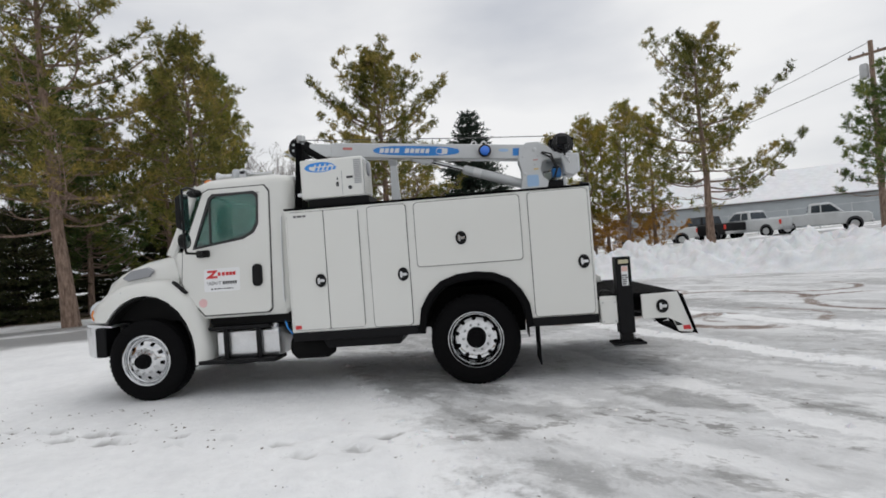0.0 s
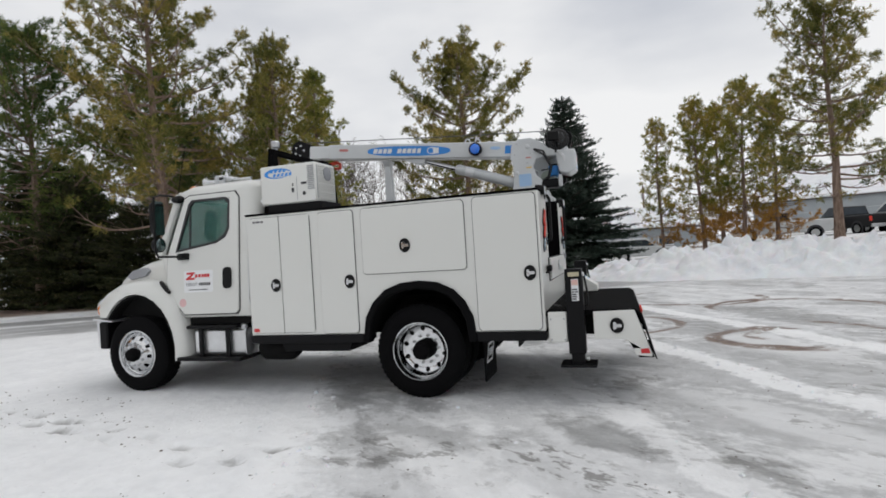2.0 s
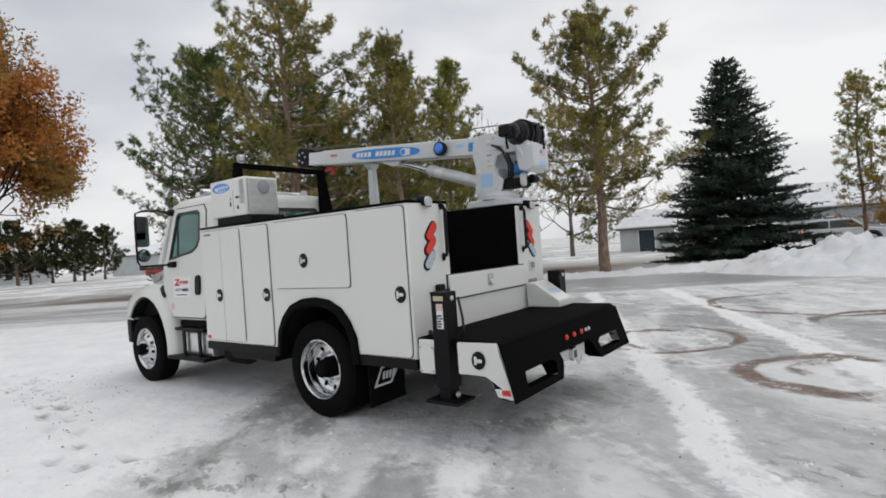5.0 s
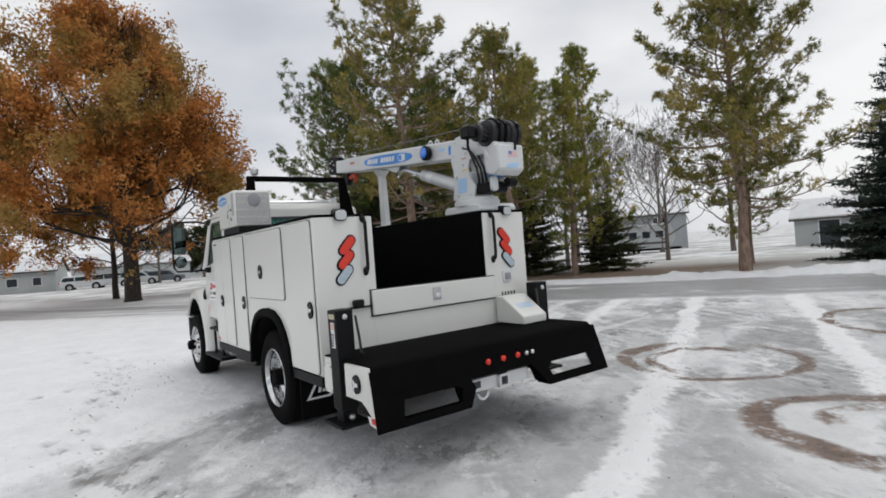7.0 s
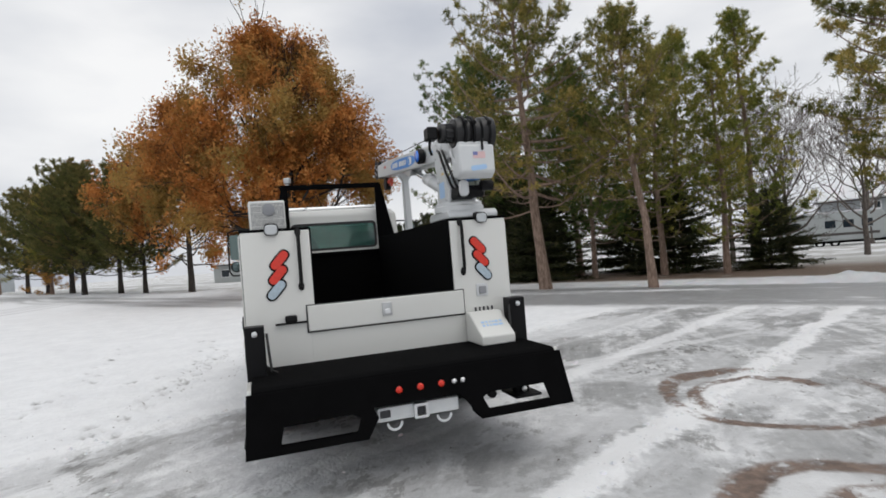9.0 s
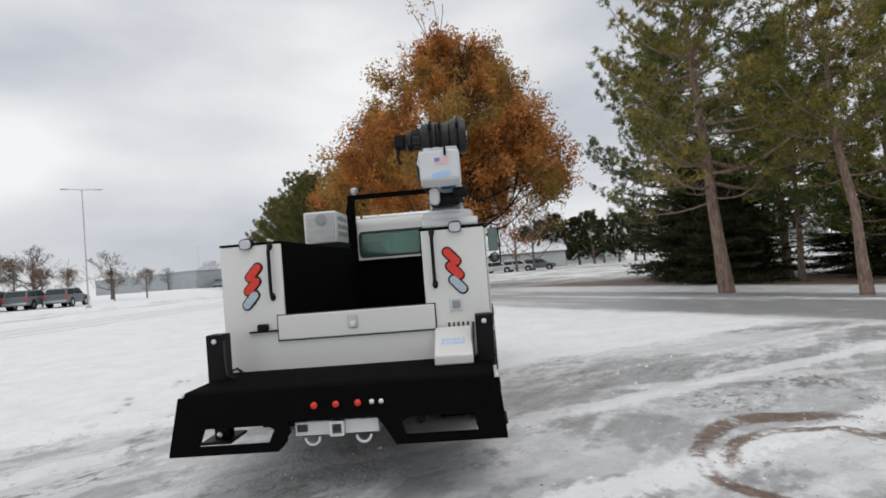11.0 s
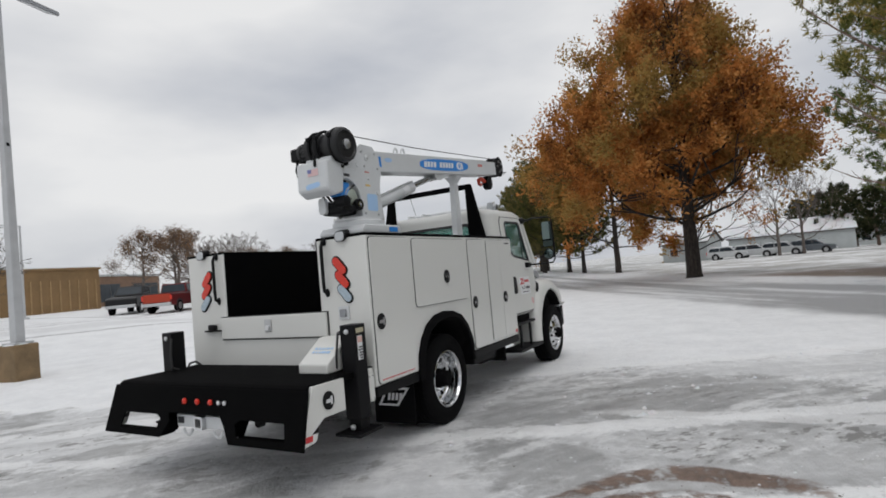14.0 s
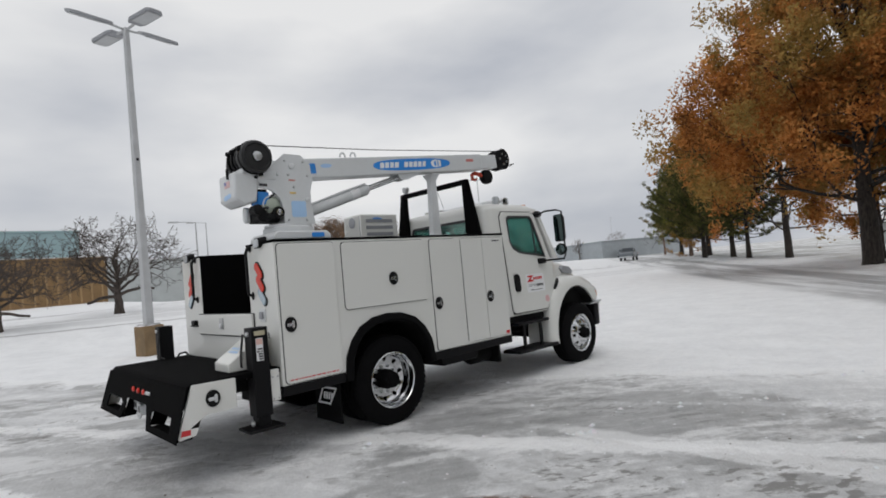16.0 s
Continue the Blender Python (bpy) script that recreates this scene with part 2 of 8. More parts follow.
# ---- ground ----
def rise(x, y):
    """The lie of the land: the lot climbs to -y and to +x, and falls a little to +y."""
    def soft(a):
        return a if a > 6 else math.log1p(math.exp(a))
    z = min(0.024 * soft(-y - 4), 1.35) + min(0.022 * soft(x - 9), 0.9)
    def ease(a):
        a = min(1.0, max(0.0, a))
        return a * a * (3 - 2 * a)
    z += 1.0 * ease((x - 2) / 9) * ease((y - 14) / 11)
    z += 0.55 * ease((x + 14) / 7) * ease((-y - 13) / 8)
    return z - min(0.010 * soft(y - 8), 0.25)


def road_across(x, y):
    """Metres from the lot's side across the road that runs past the trees; the road is from 9.5 to 15.6."""
    return -0.55 * x + 0.835 * y


def footprints():
    """Steps along the walkers' tracks in the clean snow: place, and the way the foot points."""
    out = []
    for line in (((-0.5, -4.0), (-1.7, -4.3), (-2.9, -4.25), (-4.5, -3.95), (-7.2, -4.3), (-10.0, -4.4)), ((0.3, -2.7), (-0.7, -2.8), (-1.9, -2.75), (-4.4, -2.2), (-8.5, -2.4), (-9.5, -2.75)),
                 ((-0.9, -3.1), (-2.1, -2.7), (-4.1, -2.3), (-6.5, -2.0), (-8.1, -2.0)), ((-2.9, -4.4), (-3.7, -3.3), (-4.8, -2.5), (-6.0, -1.5))):
        for (ax, ay), (bx, by) in zip(line, line[1:]):
            l = math.hypot(bx - ax, by - ay)
            c, q = (bx - ax) / l, (by - ay) / l
            for k in range(int(l / 0.36)):
                s = 0.10 if k % 2 else -0.10
                out.append((ax + c * k * 0.36 - q * s, ay + q * k * 0.36 + c * s, c, q))
    return out


PRINTS = footprints()


def height(x, y):
    """The snow's surface, with its small ruts and ridges."""
    z = rise(x, y)
    d = math.hypot(x, y)
    s = (2 * x + y) / 2.236
    r = road_across(x, y)
    fade = 1.0 if d < 14 else max(0.15, 14 / d)
    lumps = noise.noise((x * 1.3, y * 1.3, 0.0)) * 0.022 + noise.noise((x * 4.2, y * 4.2, 3.0)) * 0.016 + noise.noise((x * 9, y * 9, 5.0)) * 0.009
    on_lot = r < 9.2 and s > -1.8
    z += (lumps * (0.55 if on_lot else 1.0)) * fade - 0.012
    if not on_lot and d < 12:
        for px, py, c, q in PRINTS:
            dx, dy = x - px, y - py
            if abs(dx) < 0.3 and abs(dy) < 0.3:
                a, b = dx * c + dy * q, dy * c - dx * q
                e = (a / 0.17) ** 2 + (b / 0.08) ** 2
                z += -0.045 * max(0.0, 1 - e) + 0.018 * max(0.0, 1 - abs(e - 1.5) / 0.8)
    if on_lot:
        for s0, w, h in ((2.9, 0.22, 0.030), (4.95, 0.24, 0.028), (1.05, 0.25, 0.018), (-0.25, 0.14, 0.014), (-1.55, 0.3, 0.02)):
            wob = s + 0.14 * noise.noise((x * 0.9, y * 0.9, 7.0))
            k = max(0.0, 1 - abs(wob - s0) / w)
            z += h * k * k * (0.6 + 0.8 * abs(noise.noise((x * 3.1, y * 3.1, 9.0))))
        for cx, cy, r0 in ((1.9, 3.85, 1.0), (4.05, 2.3, 0.86), (5.2, 5.6, 1.5)):
            q = abs(math.hypot(x - cx, y - cy) - r0)
            z -= 0.012 * max(0.0, 1 - q / 0.14)
    # the ploughed ridge along the far side of the road and the low one on the near side
    k = max(0.0, 1 - abs(r - 16.1 + 0.4 * noise.noise((x * 0.4, y * 0.4, 1.0))) / 0.55)
    z += (0.06 + 0.14 * min(1.0, max(0.0, (x + 11) / 7))) * k * (0.55 + 0.9 * abs(noise.noise((x * 1.7, y * 1.7, 2.0))))
    z += 0.10 * min(1.0, max(0.0, (r - 16.0) / 1.0))
    # the kerb of the side street
    q = y + 0.10 * x
    z += 0.13 * (min(1.0, max(0.0, (-q - 25.2) / 0.15)) - min(1.0, max(0.0, (-q - 26.9) / 0.15)))
    return z


def trodden(x, y):
    """How far a sole has packed the snow down to grey ice."""
    if -11 < x < 0.5 and -5 < y < -1:
        for px, py, c, q in PRINTS:
            dx, dy = x - px, y - py
            if abs(dx) < 0.2 and abs(dy) < 0.2:
                e = ((dx * c + dy * q) / 0.13) ** 2 + ((dy * c - dx * q) / 0.055) ** 2
                if e < 1:
                    return min(1.0, 1.6 * (1 - e)) * max(0.0, 1.25 * abs(math.sin(px * 37 + py * 91)) - 0.25)
    return 0.0


def axis_steps(lo, hi, fine0, fine1, fine, grow, limit):
    """Coordinates that are close together between fine0 and fine1, and spread out beyond."""
    mid = list(np.arange(fine0, fine1 + 1e-6, fine))
    right, step = [fine1], fine
    while right[-1] < hi:
        step = min(step * grow, limit)
        right.append(right[-1] + step)
    left, step = [fine0], fine
    while left[-1] > lo:
        step = min(step * grow, limit)
        left.append(left[-1] - step)
    return left[:0:-1] + mid + right[1:]


def ground_material():
    n = Nodes("icy_snow")
    geo, x, y, z = n.place()
    pos = geo.outputs["Position"]

    def lin(a, b, c=0.0):
        return n.math("ADD", n.math("ADD", n.math("MULTIPLY", x, a), n.math("MULTIPLY", y, b)), c)
    wob = n.math("MULTIPLY", n.math("SUBTRACT", n.noise(0.9, 3, 0.5, pos), 0.5), 0.5)
    s = n.math("ADD", lin(0.894, 0.447), wob)
    r = n.math("ADD", lin(-0.55, 0.835), n.math("MULTIPLY", wob, 1.2))
    big, mid, fine = n.noise(0.28, 4, 0.55, pos), n.noise(1.4, 6, 0.62, pos), n.noise(9.0, 5, 0.65, pos)

    def stretched(angle, length, scale, detail=5):
        m = n.t.nodes.new("ShaderNodeMapping")
        m.vector_type = "TEXTURE"
        m.inputs["Rotation"].default_value = (0, 0, angle)
        m.inputs["Scale"].default_value = (length, 1, 1)
        n.t.links.new(pos, m.inputs["Vector"])
        return n.noise(scale, detail, 0.66, m.outputs[0], 0.25)
    streak = stretched(math.atan2(-2, 1), 8.0, 1.7, 8)
    streak2 = stretched(math.atan2(-1, 1.6), 6.0, 4.2, 8)
    # worn ice on the lot: everything on the truck's side of the old snow edge
    lot = n.step(n.math("ADD", s, n.math("ADD", n.math("MULTIPLY", n.math("SUBTRACT", mid, 0.5), 2.2), n.math("MULTIPLY", n.math("SUBTRACT", fine, 0.5), 0.8))), -1.75, -1.35)
    lot = n.math("MULTIPLY", lot, n.step(r, 10.5, 8.5))
    along, cross = math.atan2(-2, 1), math.atan2(-1, 1.6)
    broad, broad2 = stretched(along, 2.3, 0.62, 9), stretched(cross, 2.6, 0.85, 9)
    crisp = n.noise(5.0, 9, 0.72, pos, 0.4)

    def blend(*terms):
        total = 0.0
        for value, weight in terms:
            total = n.math("ADD", total, n.math("MULTIPLY", value, weight))
        return total

    def patches(rows):
        """Uneven patches: centre, half sizes, turn, strength."""
        out = None
        for cx, cy, rx, ry, turn, k in rows:
            c, q = math.cos(radians(turn)), math.sin(radians(turn))
            u = lin(c / rx, q / rx, -(cx * c + cy * q) / rx)
            v = lin(-q / ry, c / ry, (cx * q - cy * c) / ry)
            d = n.math("ADD", n.math("ADD", n.math("MULTIPLY", u, u), n.math("MULTIPLY", v, v)), n.math("ADD", n.math("MULTIPLY", n.math("SUBTRACT", mid, 0.5), 3.4), n.math("MULTIPLY", n.math("SUBTRACT", crisp, 0.5), 2.0)))
            d = n.math("MULTIPLY", n.step(d, 1.45, 0.55), k)
            out = d if out is None else n.math("MAXIMUM", out, d)
        return out
    bare = n.math("MULTIPLY", n.step(blend((broad, 0.62), (mid, 0.18), (crisp, 0.20)), 0.505, 0.555), lot)
    worn = patches(((0.2, -2.35, 1.1, 0.30, 8, 0.5), (1.9, -2.1, 0.75, 0.28, -35, 0.9), (0.35, -3.7, 0.6, 0.3, 0, 0.8), (2.9, 0.1, 1.2, 0.9, -10, 0.45),
                    (-1.6, 3.4, 1.0, 1.9, 0, 0.85), (0.9, 2.5, 0.8, 0.5, 60, 0.8), (-0.9, 1.8, 1.5, 0.5, 0, 0.8), (-1.5, 5.6, 0.9, 1.0, 0, 0.8), (2.0, 6.0, 1.4, 0.6, 110, 0.9), (0.2, 6.6, 1.6, 0.7, 100, 0.8), (3.1, 3.2, 0.9, 0.6, 116, 0.8), (4.6, 4.6, 1.5, 0.6, 116, 0.85), (2.4, 5.2, 1.2, 0.45, 116, 0.8), (3.9, 0.6, 0.9, 0.4, 116, 0.7), (5.6, 2.2, 1.2, 0.5, 116, 0.7), (0.9, 5.0, 1.3, 0.4, 116, 0.7),
                    (3.4, -1.8, 1.7, 1.1, 116, 0.55), (4.3, -0.2, 1.4, 0.7, 116, 0.5), (3.7, 1.3, 1.2, 0.6, 116, 0.5), (-0.3, 4.8, 1.7, 0.8, 100, 0.5), (0.6, 4.2, 1.0, 0.5, 116, 0.5)))
    bare = n.math("MAXIMUM", bare, n.math("MULTIPLY", worn, lot))
    ridge = None
    for s0, w, k in ((2.9, 0.25, 0.92), (4.95, 0.27, 0.92), (1.05, 0.22, 0.75), (-0.25, 0.12, 0.35), (-1.75, 0.25, 0.5)):
        d = n.math("MULTIPLY", n.step(n.math("ADD", n.math("ABSOLUTE", n.math("SUBTRACT", s, s0)), n.math("MULTIPLY", n.math("SUBTRACT", fine, 0.5), 0.34)), w, w * 0.5), k)
        ridge = d if ridge is None else n.math("MAXIMUM", ridge, d)
    ridge = n.math("MULTIPLY", ridge, n.step(n.math("ADD", n.math("MULTIPLY", fine, 0.45), n.math("MULTIPLY", mid, 0.55)), 0.30, 0.40))
    bare = n.math("MULTIPLY", bare, n.math("SUBTRACT", 1.0, ridge))
    # the road: wet grey lanes with snow between them
    lanes = stretched(math.atan2(-0.55, -0.835), 14.0, 0.9)
    road = n.math("MULTIPLY", n.step(r, 9.2, 10.2), n.step(r, 16.0, 15.0))
    road = n.math("MULTIPLY", road, n.step(n.math("ADD", n.math("MULTIPLY", lanes, 0.75), n.math("MULTIPLY", mid, 0.25)), 0.34, 0.50))
    road = n.math("MULTIPLY", road, n.math("SUBTRACT", 1.0, n.math("MULTIPLY", n.step(x, -9.0, -20.0), n.math("MULTIPLY", n.step(lanes, 0.62, 0.42), 0.75))))
    far = n.math("ABSOLUTE", lin(0.87, -0.49, 68.0))
    road = n.math("MAXIMUM", road, n.math("MULTIPLY", n.step(far, 4.0, 2.6), n.step(mid, 0.25, 0.5)))
    q = lin(0.10, 1.0, 29.8)
    road = n.math("MAXIMUM", road, n.math("MULTIPLY", n.step(n.math("ABSOLUTE", q), 2.8, 1.8), n.math("MULTIPLY", n.step(lanes, 0.45, 0.75), 0.7)))
    # the side street's kerbs and wheel ruts
    q = n.math("ADD", lin(0.10, 1.0, 0.0), n.math("MULTIPLY", n.math("SUBTRACT", big, 0.5), 0.5))
    for q0, w, k in ((-17.9, 0.16, 0.75), (-19.4, 0.9, 0.22), (-20.8, 0.22, 0.5), (-21.6, 0.16, 0.65), (-25.9, 0.25, 0.6), (-27.2, 0.9, 0.3)):
        d = n.math("MULTIPLY", n.step(n.math("ABSOLUTE", n.math("SUBTRACT", q, q0)), w, w * 0.5), n.math("MULTIPLY", n.step(mid, 0.28, 0.48), k))
        road = n.math("MAXIMUM", road, n.math("MULTIPLY", d, n.step(x, -60.0, -45.0)))
    # brown spun circles
    rings = None
    wander = n.math("MULTIPLY", n.math("SUBTRACT", n.noise(0.55, 2, 0.5, pos), 0.5), 0.75)
    for cx, cy, r0, w, a0, half in ((1.9, 3.85, 1.02, 0.11, -1.2, 2.6), (1.78, 3.85, 0.97, 0.13, 3.4, 0.75), (1.9, 3.75, 0.68, 0.09, 3.2, 1.6), (4.05, 2.3, 0.86, 0.17, 3.2, 1.9), (4.25, 2.45, 0.6, 0.12, 2.6, 1.4), (4.4, 2.6, 1.1, 0.14, 0.2, 1.0),
                                    (5.2, 5.6, 1.5, 0.13, 1.2, 1.9), (7.6, 3.4, 1.6, 0.14, 3.0, 1.6), (3.4, 8.2, 1.7, 0.13, 4.2, 2.2), (7.4, 7.0, 1.3, 0.13, 5.0, 1.7)):
        dx, dy = n.math("SUBTRACT", x, cx), n.math("SUBTRACT", y, cy)
        d = n.math("SQRT", n.math("ADD", n.math("MULTIPLY", dx, dx), n.math("MULTIPLY", dy, dy)))
        turned = n.math("ADD", n.math("MULTIPLY", dx, math.cos(a0)), n.math("MULTIPLY", dy, math.sin(a0)))
        turned = n.math("ADD", n.math("DIVIDE", turned, n.math("MAXIMUM", d, 0.05)), n.math("MULTIPLY", n.math("SUBTRACT", mid, 0.5), 0.6))
        d = n.math("ABSOLUTE", n.math("SUBTRACT", n.math("ADD", d, n.math("ADD", n.math("MULTIPLY", wob, 0.2), wander)), r0))
        d = n.math("MULTIPLY", n.step(n.math("ADD", d, n.math("MULTIPLY", n.math("SUBTRACT", fine, 0.5), 0.16)), w, w * 0.5), n.step(n.math("ADD", n.math("MULTIPLY", mid, 0.6), n.math("MULTIPLY", fine, 0.4)), 0.40, 0.52))
        d = n.math("MULTIPLY", d, n.step(turned, math.cos(half) - 0.15, math.cos(half) + 0.15))
        rings = d if rings is None else n.math("MAXIMUM", rings, d)
    # needle litter under the pines
    litter = n.math("MULTIPLY", n.math("MULTIPLY", n.step(r, 16.7, 18.0), n.step(r, 27.0, 21.0)), n.math("MULTIPLY", n.step(x, -3.0, -7.0), n.step(x, -30.0, -24.0)))
    litter = n.math("MULTIPLY", litter, n.step(n.math("ADD", n.math("MULTIPLY", mid, 0.5), n.math("MULTIPLY", big, 0.5)), 0.28, 0.44))
    grass = n.math("MULTIPLY", n.step(r, 17.0, 20.0), n.step(n.math("ADD", n.math("MULTIPLY", mid, 0.4), n.math("MULTIPLY", big, 0.6)), 0.40, 0.58))
    lawn = n.math("MULTIPLY", n.math("MULTIPLY", n.step(r, 16.9, 18.0), n.step(r, 36.0, 27.0)), n.math("MULTIPLY", n.step(x, -24.0, -14.0), n.step(x, 4.0, -2.0)))
    grass = n.math("MAXIMUM", grass, n.math("MULTIPLY", lawn, n.step(n.math("ADD", n.math("MULTIPLY", mid, 0.5), n.math("MULTIPLY", big, 0.5)), 0.30, 0.46)))
    snow = n.ramp(n.math("ADD", n.math("MULTIPLY", mid, 0.6), n.math("MULTIPLY", fine, 0.4)), [(0.3, (0.74, 0.75, 0.765)), (0.6, (0.88, 0.89, 0.90))])
    ice = n.ramp(blend((crisp, 0.35), (streak2, 0.65)), [(0.36, (0.215, 0.217, 0.216)), (0.50, (0.33, 0.333, 0.334)), (0.62, (0.47, 0.474, 0.477))])
    wet = n.ramp(n.math("ADD", n.math("MULTIPLY", fine, 0.3), n.math("MULTIPLY", lanes, 0.7)), [(0.35, (0.17, 0.17, 0.175)), (0.7, (0.36, 0.365, 0.37))])
    at = n.t.nodes.new("ShaderNodeAttribute")
    at.attribute_name = "trodden"
    brown = n.ramp(fine, [(0.35, (0.075, 0.044, 0.030)), (0.7, (0.26, 0.175, 0.13))])
    needles = n.ramp(fine, [(0.35, (0.10, 0.052, 0.026)), (0.7, (0.23, 0.135, 0.075))])
    grit = n.step(n.noise(30, 3, 0.7, pos), 0.60, 0.70)
    ice = n.mix(n.math("MULTIPLY", grit, 0.55), ice, (0.60, 0.61, 0.62))
    specks = n.math("MULTIPLY", n.step(n.noise(24, 2, 0.6, pos), 0.66, 0.74), n.step(mid, 0.45, 0.62))
    snow = n.mix(n.math("MULTIPLY", specks, 0.55), snow, (0.36, 0.36, 0.36))
    packed = n.ramp(blend((streak, 0.40), (crisp, 0.35), (mid, 0.25)), [(0.36, (0.41, 0.414, 0.418)), (0.50, (0.60, 0.605, 0.612)), (0.62, (0.80, 0.806, 0.812))])
    snow = n.mix(n.math("MULTIPLY", lot, 0.85), snow, packed)
    snow = n.mix(n.math("MULTIPLY", ridge, 0.9), snow, (0.90, 0.905, 0.91))
    dusting = n.math("MULTIPLY", lot, n.step(blend((broad2, 0.60), (crisp, 0.20), (streak2, 0.20)), 0.505, 0.585))
    white = patches(((-0.8, 4.4, 0.16, 1.9, 4, 1.0), (3.9, 1.6, 0.5, 1.1, 30, 0.8), (1.3, 4.6, 0.25, 1.2, 25, 0.8), (0.9, -3.0, 1.2, 0.22, -38, 0.9), (3.2, -1.6, 1.0, 0.25, -50, 0.8)))
    dusting = n.math("MAXIMUM", dusting, n.math("MULTIPLY", white, lot))
    rough_ice = patches(((0.1, 3.75, 0.45, 0.5, 20, 1.0), (-0.45, 4.8, 0.4, 0.55, 0, 1.0), (0.5, 5.2, 0.5, 0.4, 0, 0.9), (1.6, -2.75, 0.9, 0.2, -38, 1.0), (0.3, -2.75, 0.7, 0.2, 10, 0.8), (0.2, -2.5, 0.6, 0.2, 5, 0.8), (2.5, -2.4, 0.6, 0.3, -40, 0.9), (-1.6, 3.0, 0.4, 1.0, 10, 0.7), (3.4, 3.6, 0.5, 0.8, 20, 0.7)))
    zone = n.math("MAXIMUM", rough_ice, n.math("MULTIPLY", n.step(blend((n.noise(0.75, 4, 0.6, pos), 0.6), (streak2, 0.4)), 0.51, 0.60), 0.75))
    crumbs = n.step(blend((stretched(cross, 1.8, 9.0, 9), 0.75), (mid, 0.25)), 0.515, 0.565)
    scuff = n.math("MULTIPLY", n.math("MULTIPLY", n.math("MULTIPLY", lot, zone), n.math("SUBTRACT", 1.0, n.math("MULTIPLY", ridge, 0.7))), crumbs)
    col = n.mix(n.math("MULTIPLY", bare, 0.92), snow, ice)
    col = n.mix(n.math("MULTIPLY", dusting, 0.62), col, (0.86, 0.865, 0.87))
    col = n.mix(n.math("MULTIPLY", scuff, 0.72), col, (0.135, 0.13, 0.12))
    col = n.mix(n.math("MULTIPLY", road, 0.9), col, wet)
    col = n.mix(n.math("MULTIPLY", grass, 0.68), col, (0.27, 0.26, 0.225))
    col = n.mix(n.math("MULTIPLY", litter, 0.85), col, needles)
    col = n.mix(n.math("MULTIPLY", at.outputs["Fac"], n.step(fine, 0.28, 0.48)), col, (0.20, 0.197, 0.19))
    col = n.mix(n.math("MULTIPLY", rings, 0.95), col, brown)
    smooth = n.math("MAXIMUM", bare, road)
    rough = n.math("ADD", n.math("SUBTRACT", 0.78, n.math("MULTIPLY", smooth, 0.40)), n.math("MULTIPLY", n.math("SUBTRACT", fine, 0.5), 0.25), clamp=True)
    n.bump(n.math("ADD", n.math("ADD", n.math("MULTIPLY", fine, 0.8), n.math("MULTIPLY", n.noise(38, 4, 0.6, pos), 0.4)), mid), 0.7, 0.04)
    return n.done(col, rough)


def ground():
    xs = axis_steps(-700, 700, -8.0, 8.0, 0.066, 1.06, 40)
    ys = axis_steps(-700, 700, -6.0, 8.5, 0.066, 1.06, 40)
    g = G()
    g.v = [(x, y, height(x, y)) for y in ys for x in xs]
    w = len(xs)
    g.f = [(j * w + i, j * w + i + 1, (j + 1) * w + i + 1, (j + 1) * w + i) for j in range(len(ys) - 1) for i in range(w - 1)]
    me = g.mesh("ground", ground_material(), smooth=0, normals=False)
    me.polygons.foreach_set("use_smooth", [True] * len(me.polygons))
    me.attributes.new("trodden", "FLOAT", "POINT").data.foreach_set("value", [trodden(x, y) for y in ys for x in xs])
    tagged(new("ground", me), "parking lot under packed snow and worn grey ice", "ground", kind="structure")


ground()


# ---- service truck; it faces -x, its rear axle stands over the origin ----
from mathutils.geometry import tessellate_polygon

TYRE = 0.475


def slab(g, outer, holes, at, thick):
    """A plate with holes. at(u, v, d) gives the place of an outline point at depth d."""
    loops = [list(outer)] + [list(h) for h in holes]
    pts = [p for l in loops for p in l]
    tris = tessellate_polygon([[Vector((p[0], p[1], 0)) for p in l] for l in loops])
    n = len(pts)
    f = [tuple(t) for t in tris] + [tuple(n + i for i in t[::-1]) for t in tris]
    k = 0
    for l in loops:
        m = len(l)
        f += [(k + i, k + (i + 1) % m, n + k + (i + 1) % m, n + k + i) for i in range(m)]
        k += m
    return g.add([at(u, v, 0.0) for u, v in pts] + [at(u, v, thick) for u, v in pts], f)


def flat(g, pts, at, lift=0.0):
    """A thin decal of the outline pts."""
    return slab(g, pts, [], lambda u, v, d: at(u, v, d - lift - 0.0015), 0.0015)


def bar_rows(g, rng, u0, u1, v0, v1, rows, at, lift):
    """Unreadable print: rows of short bars."""
    step = (v1 - v0) / rows
    for i in range(rows):
        u = u0
        while u < u1 - 0.01:
            w = min(rng.uniform(0.015, 0.05), u1 - u)
            flat(g, [(u, v0 + i * step), (u + w, v0 + i * step), (u + w, v0 + (i + 0.6) * step), (u, v0 + (i + 0.6) * step)], at, lift)
            u += w + rng.uniform(0.008, 0.016)


def lettering(word, size):
    """The outline of a word as points and faces, its left end at 0, its baseline at 0."""
    curve = bpy.data.curves.new("lettering", "FONT")
    curve.body, curve.size, curve.resolution_u = word, size, 2
    ob = new("lettering", curve)
    me = bpy.data.meshes.new_from_object(ob.evaluated_get(bpy.context.evaluated_depsgraph_get()))
    pts, faces = [tuple(v.co) for v in me.vertices], [tuple(f.vertices) for f in me.polygons]
    bpy.data.objects.remove(ob)
    bpy.data.curves.remove(curve)
    bpy.data.meshes.remove(me)
    return pts, faces


truck = thing("service_truck", "white utility service truck with compartment body, parked on icy snow", "truck")


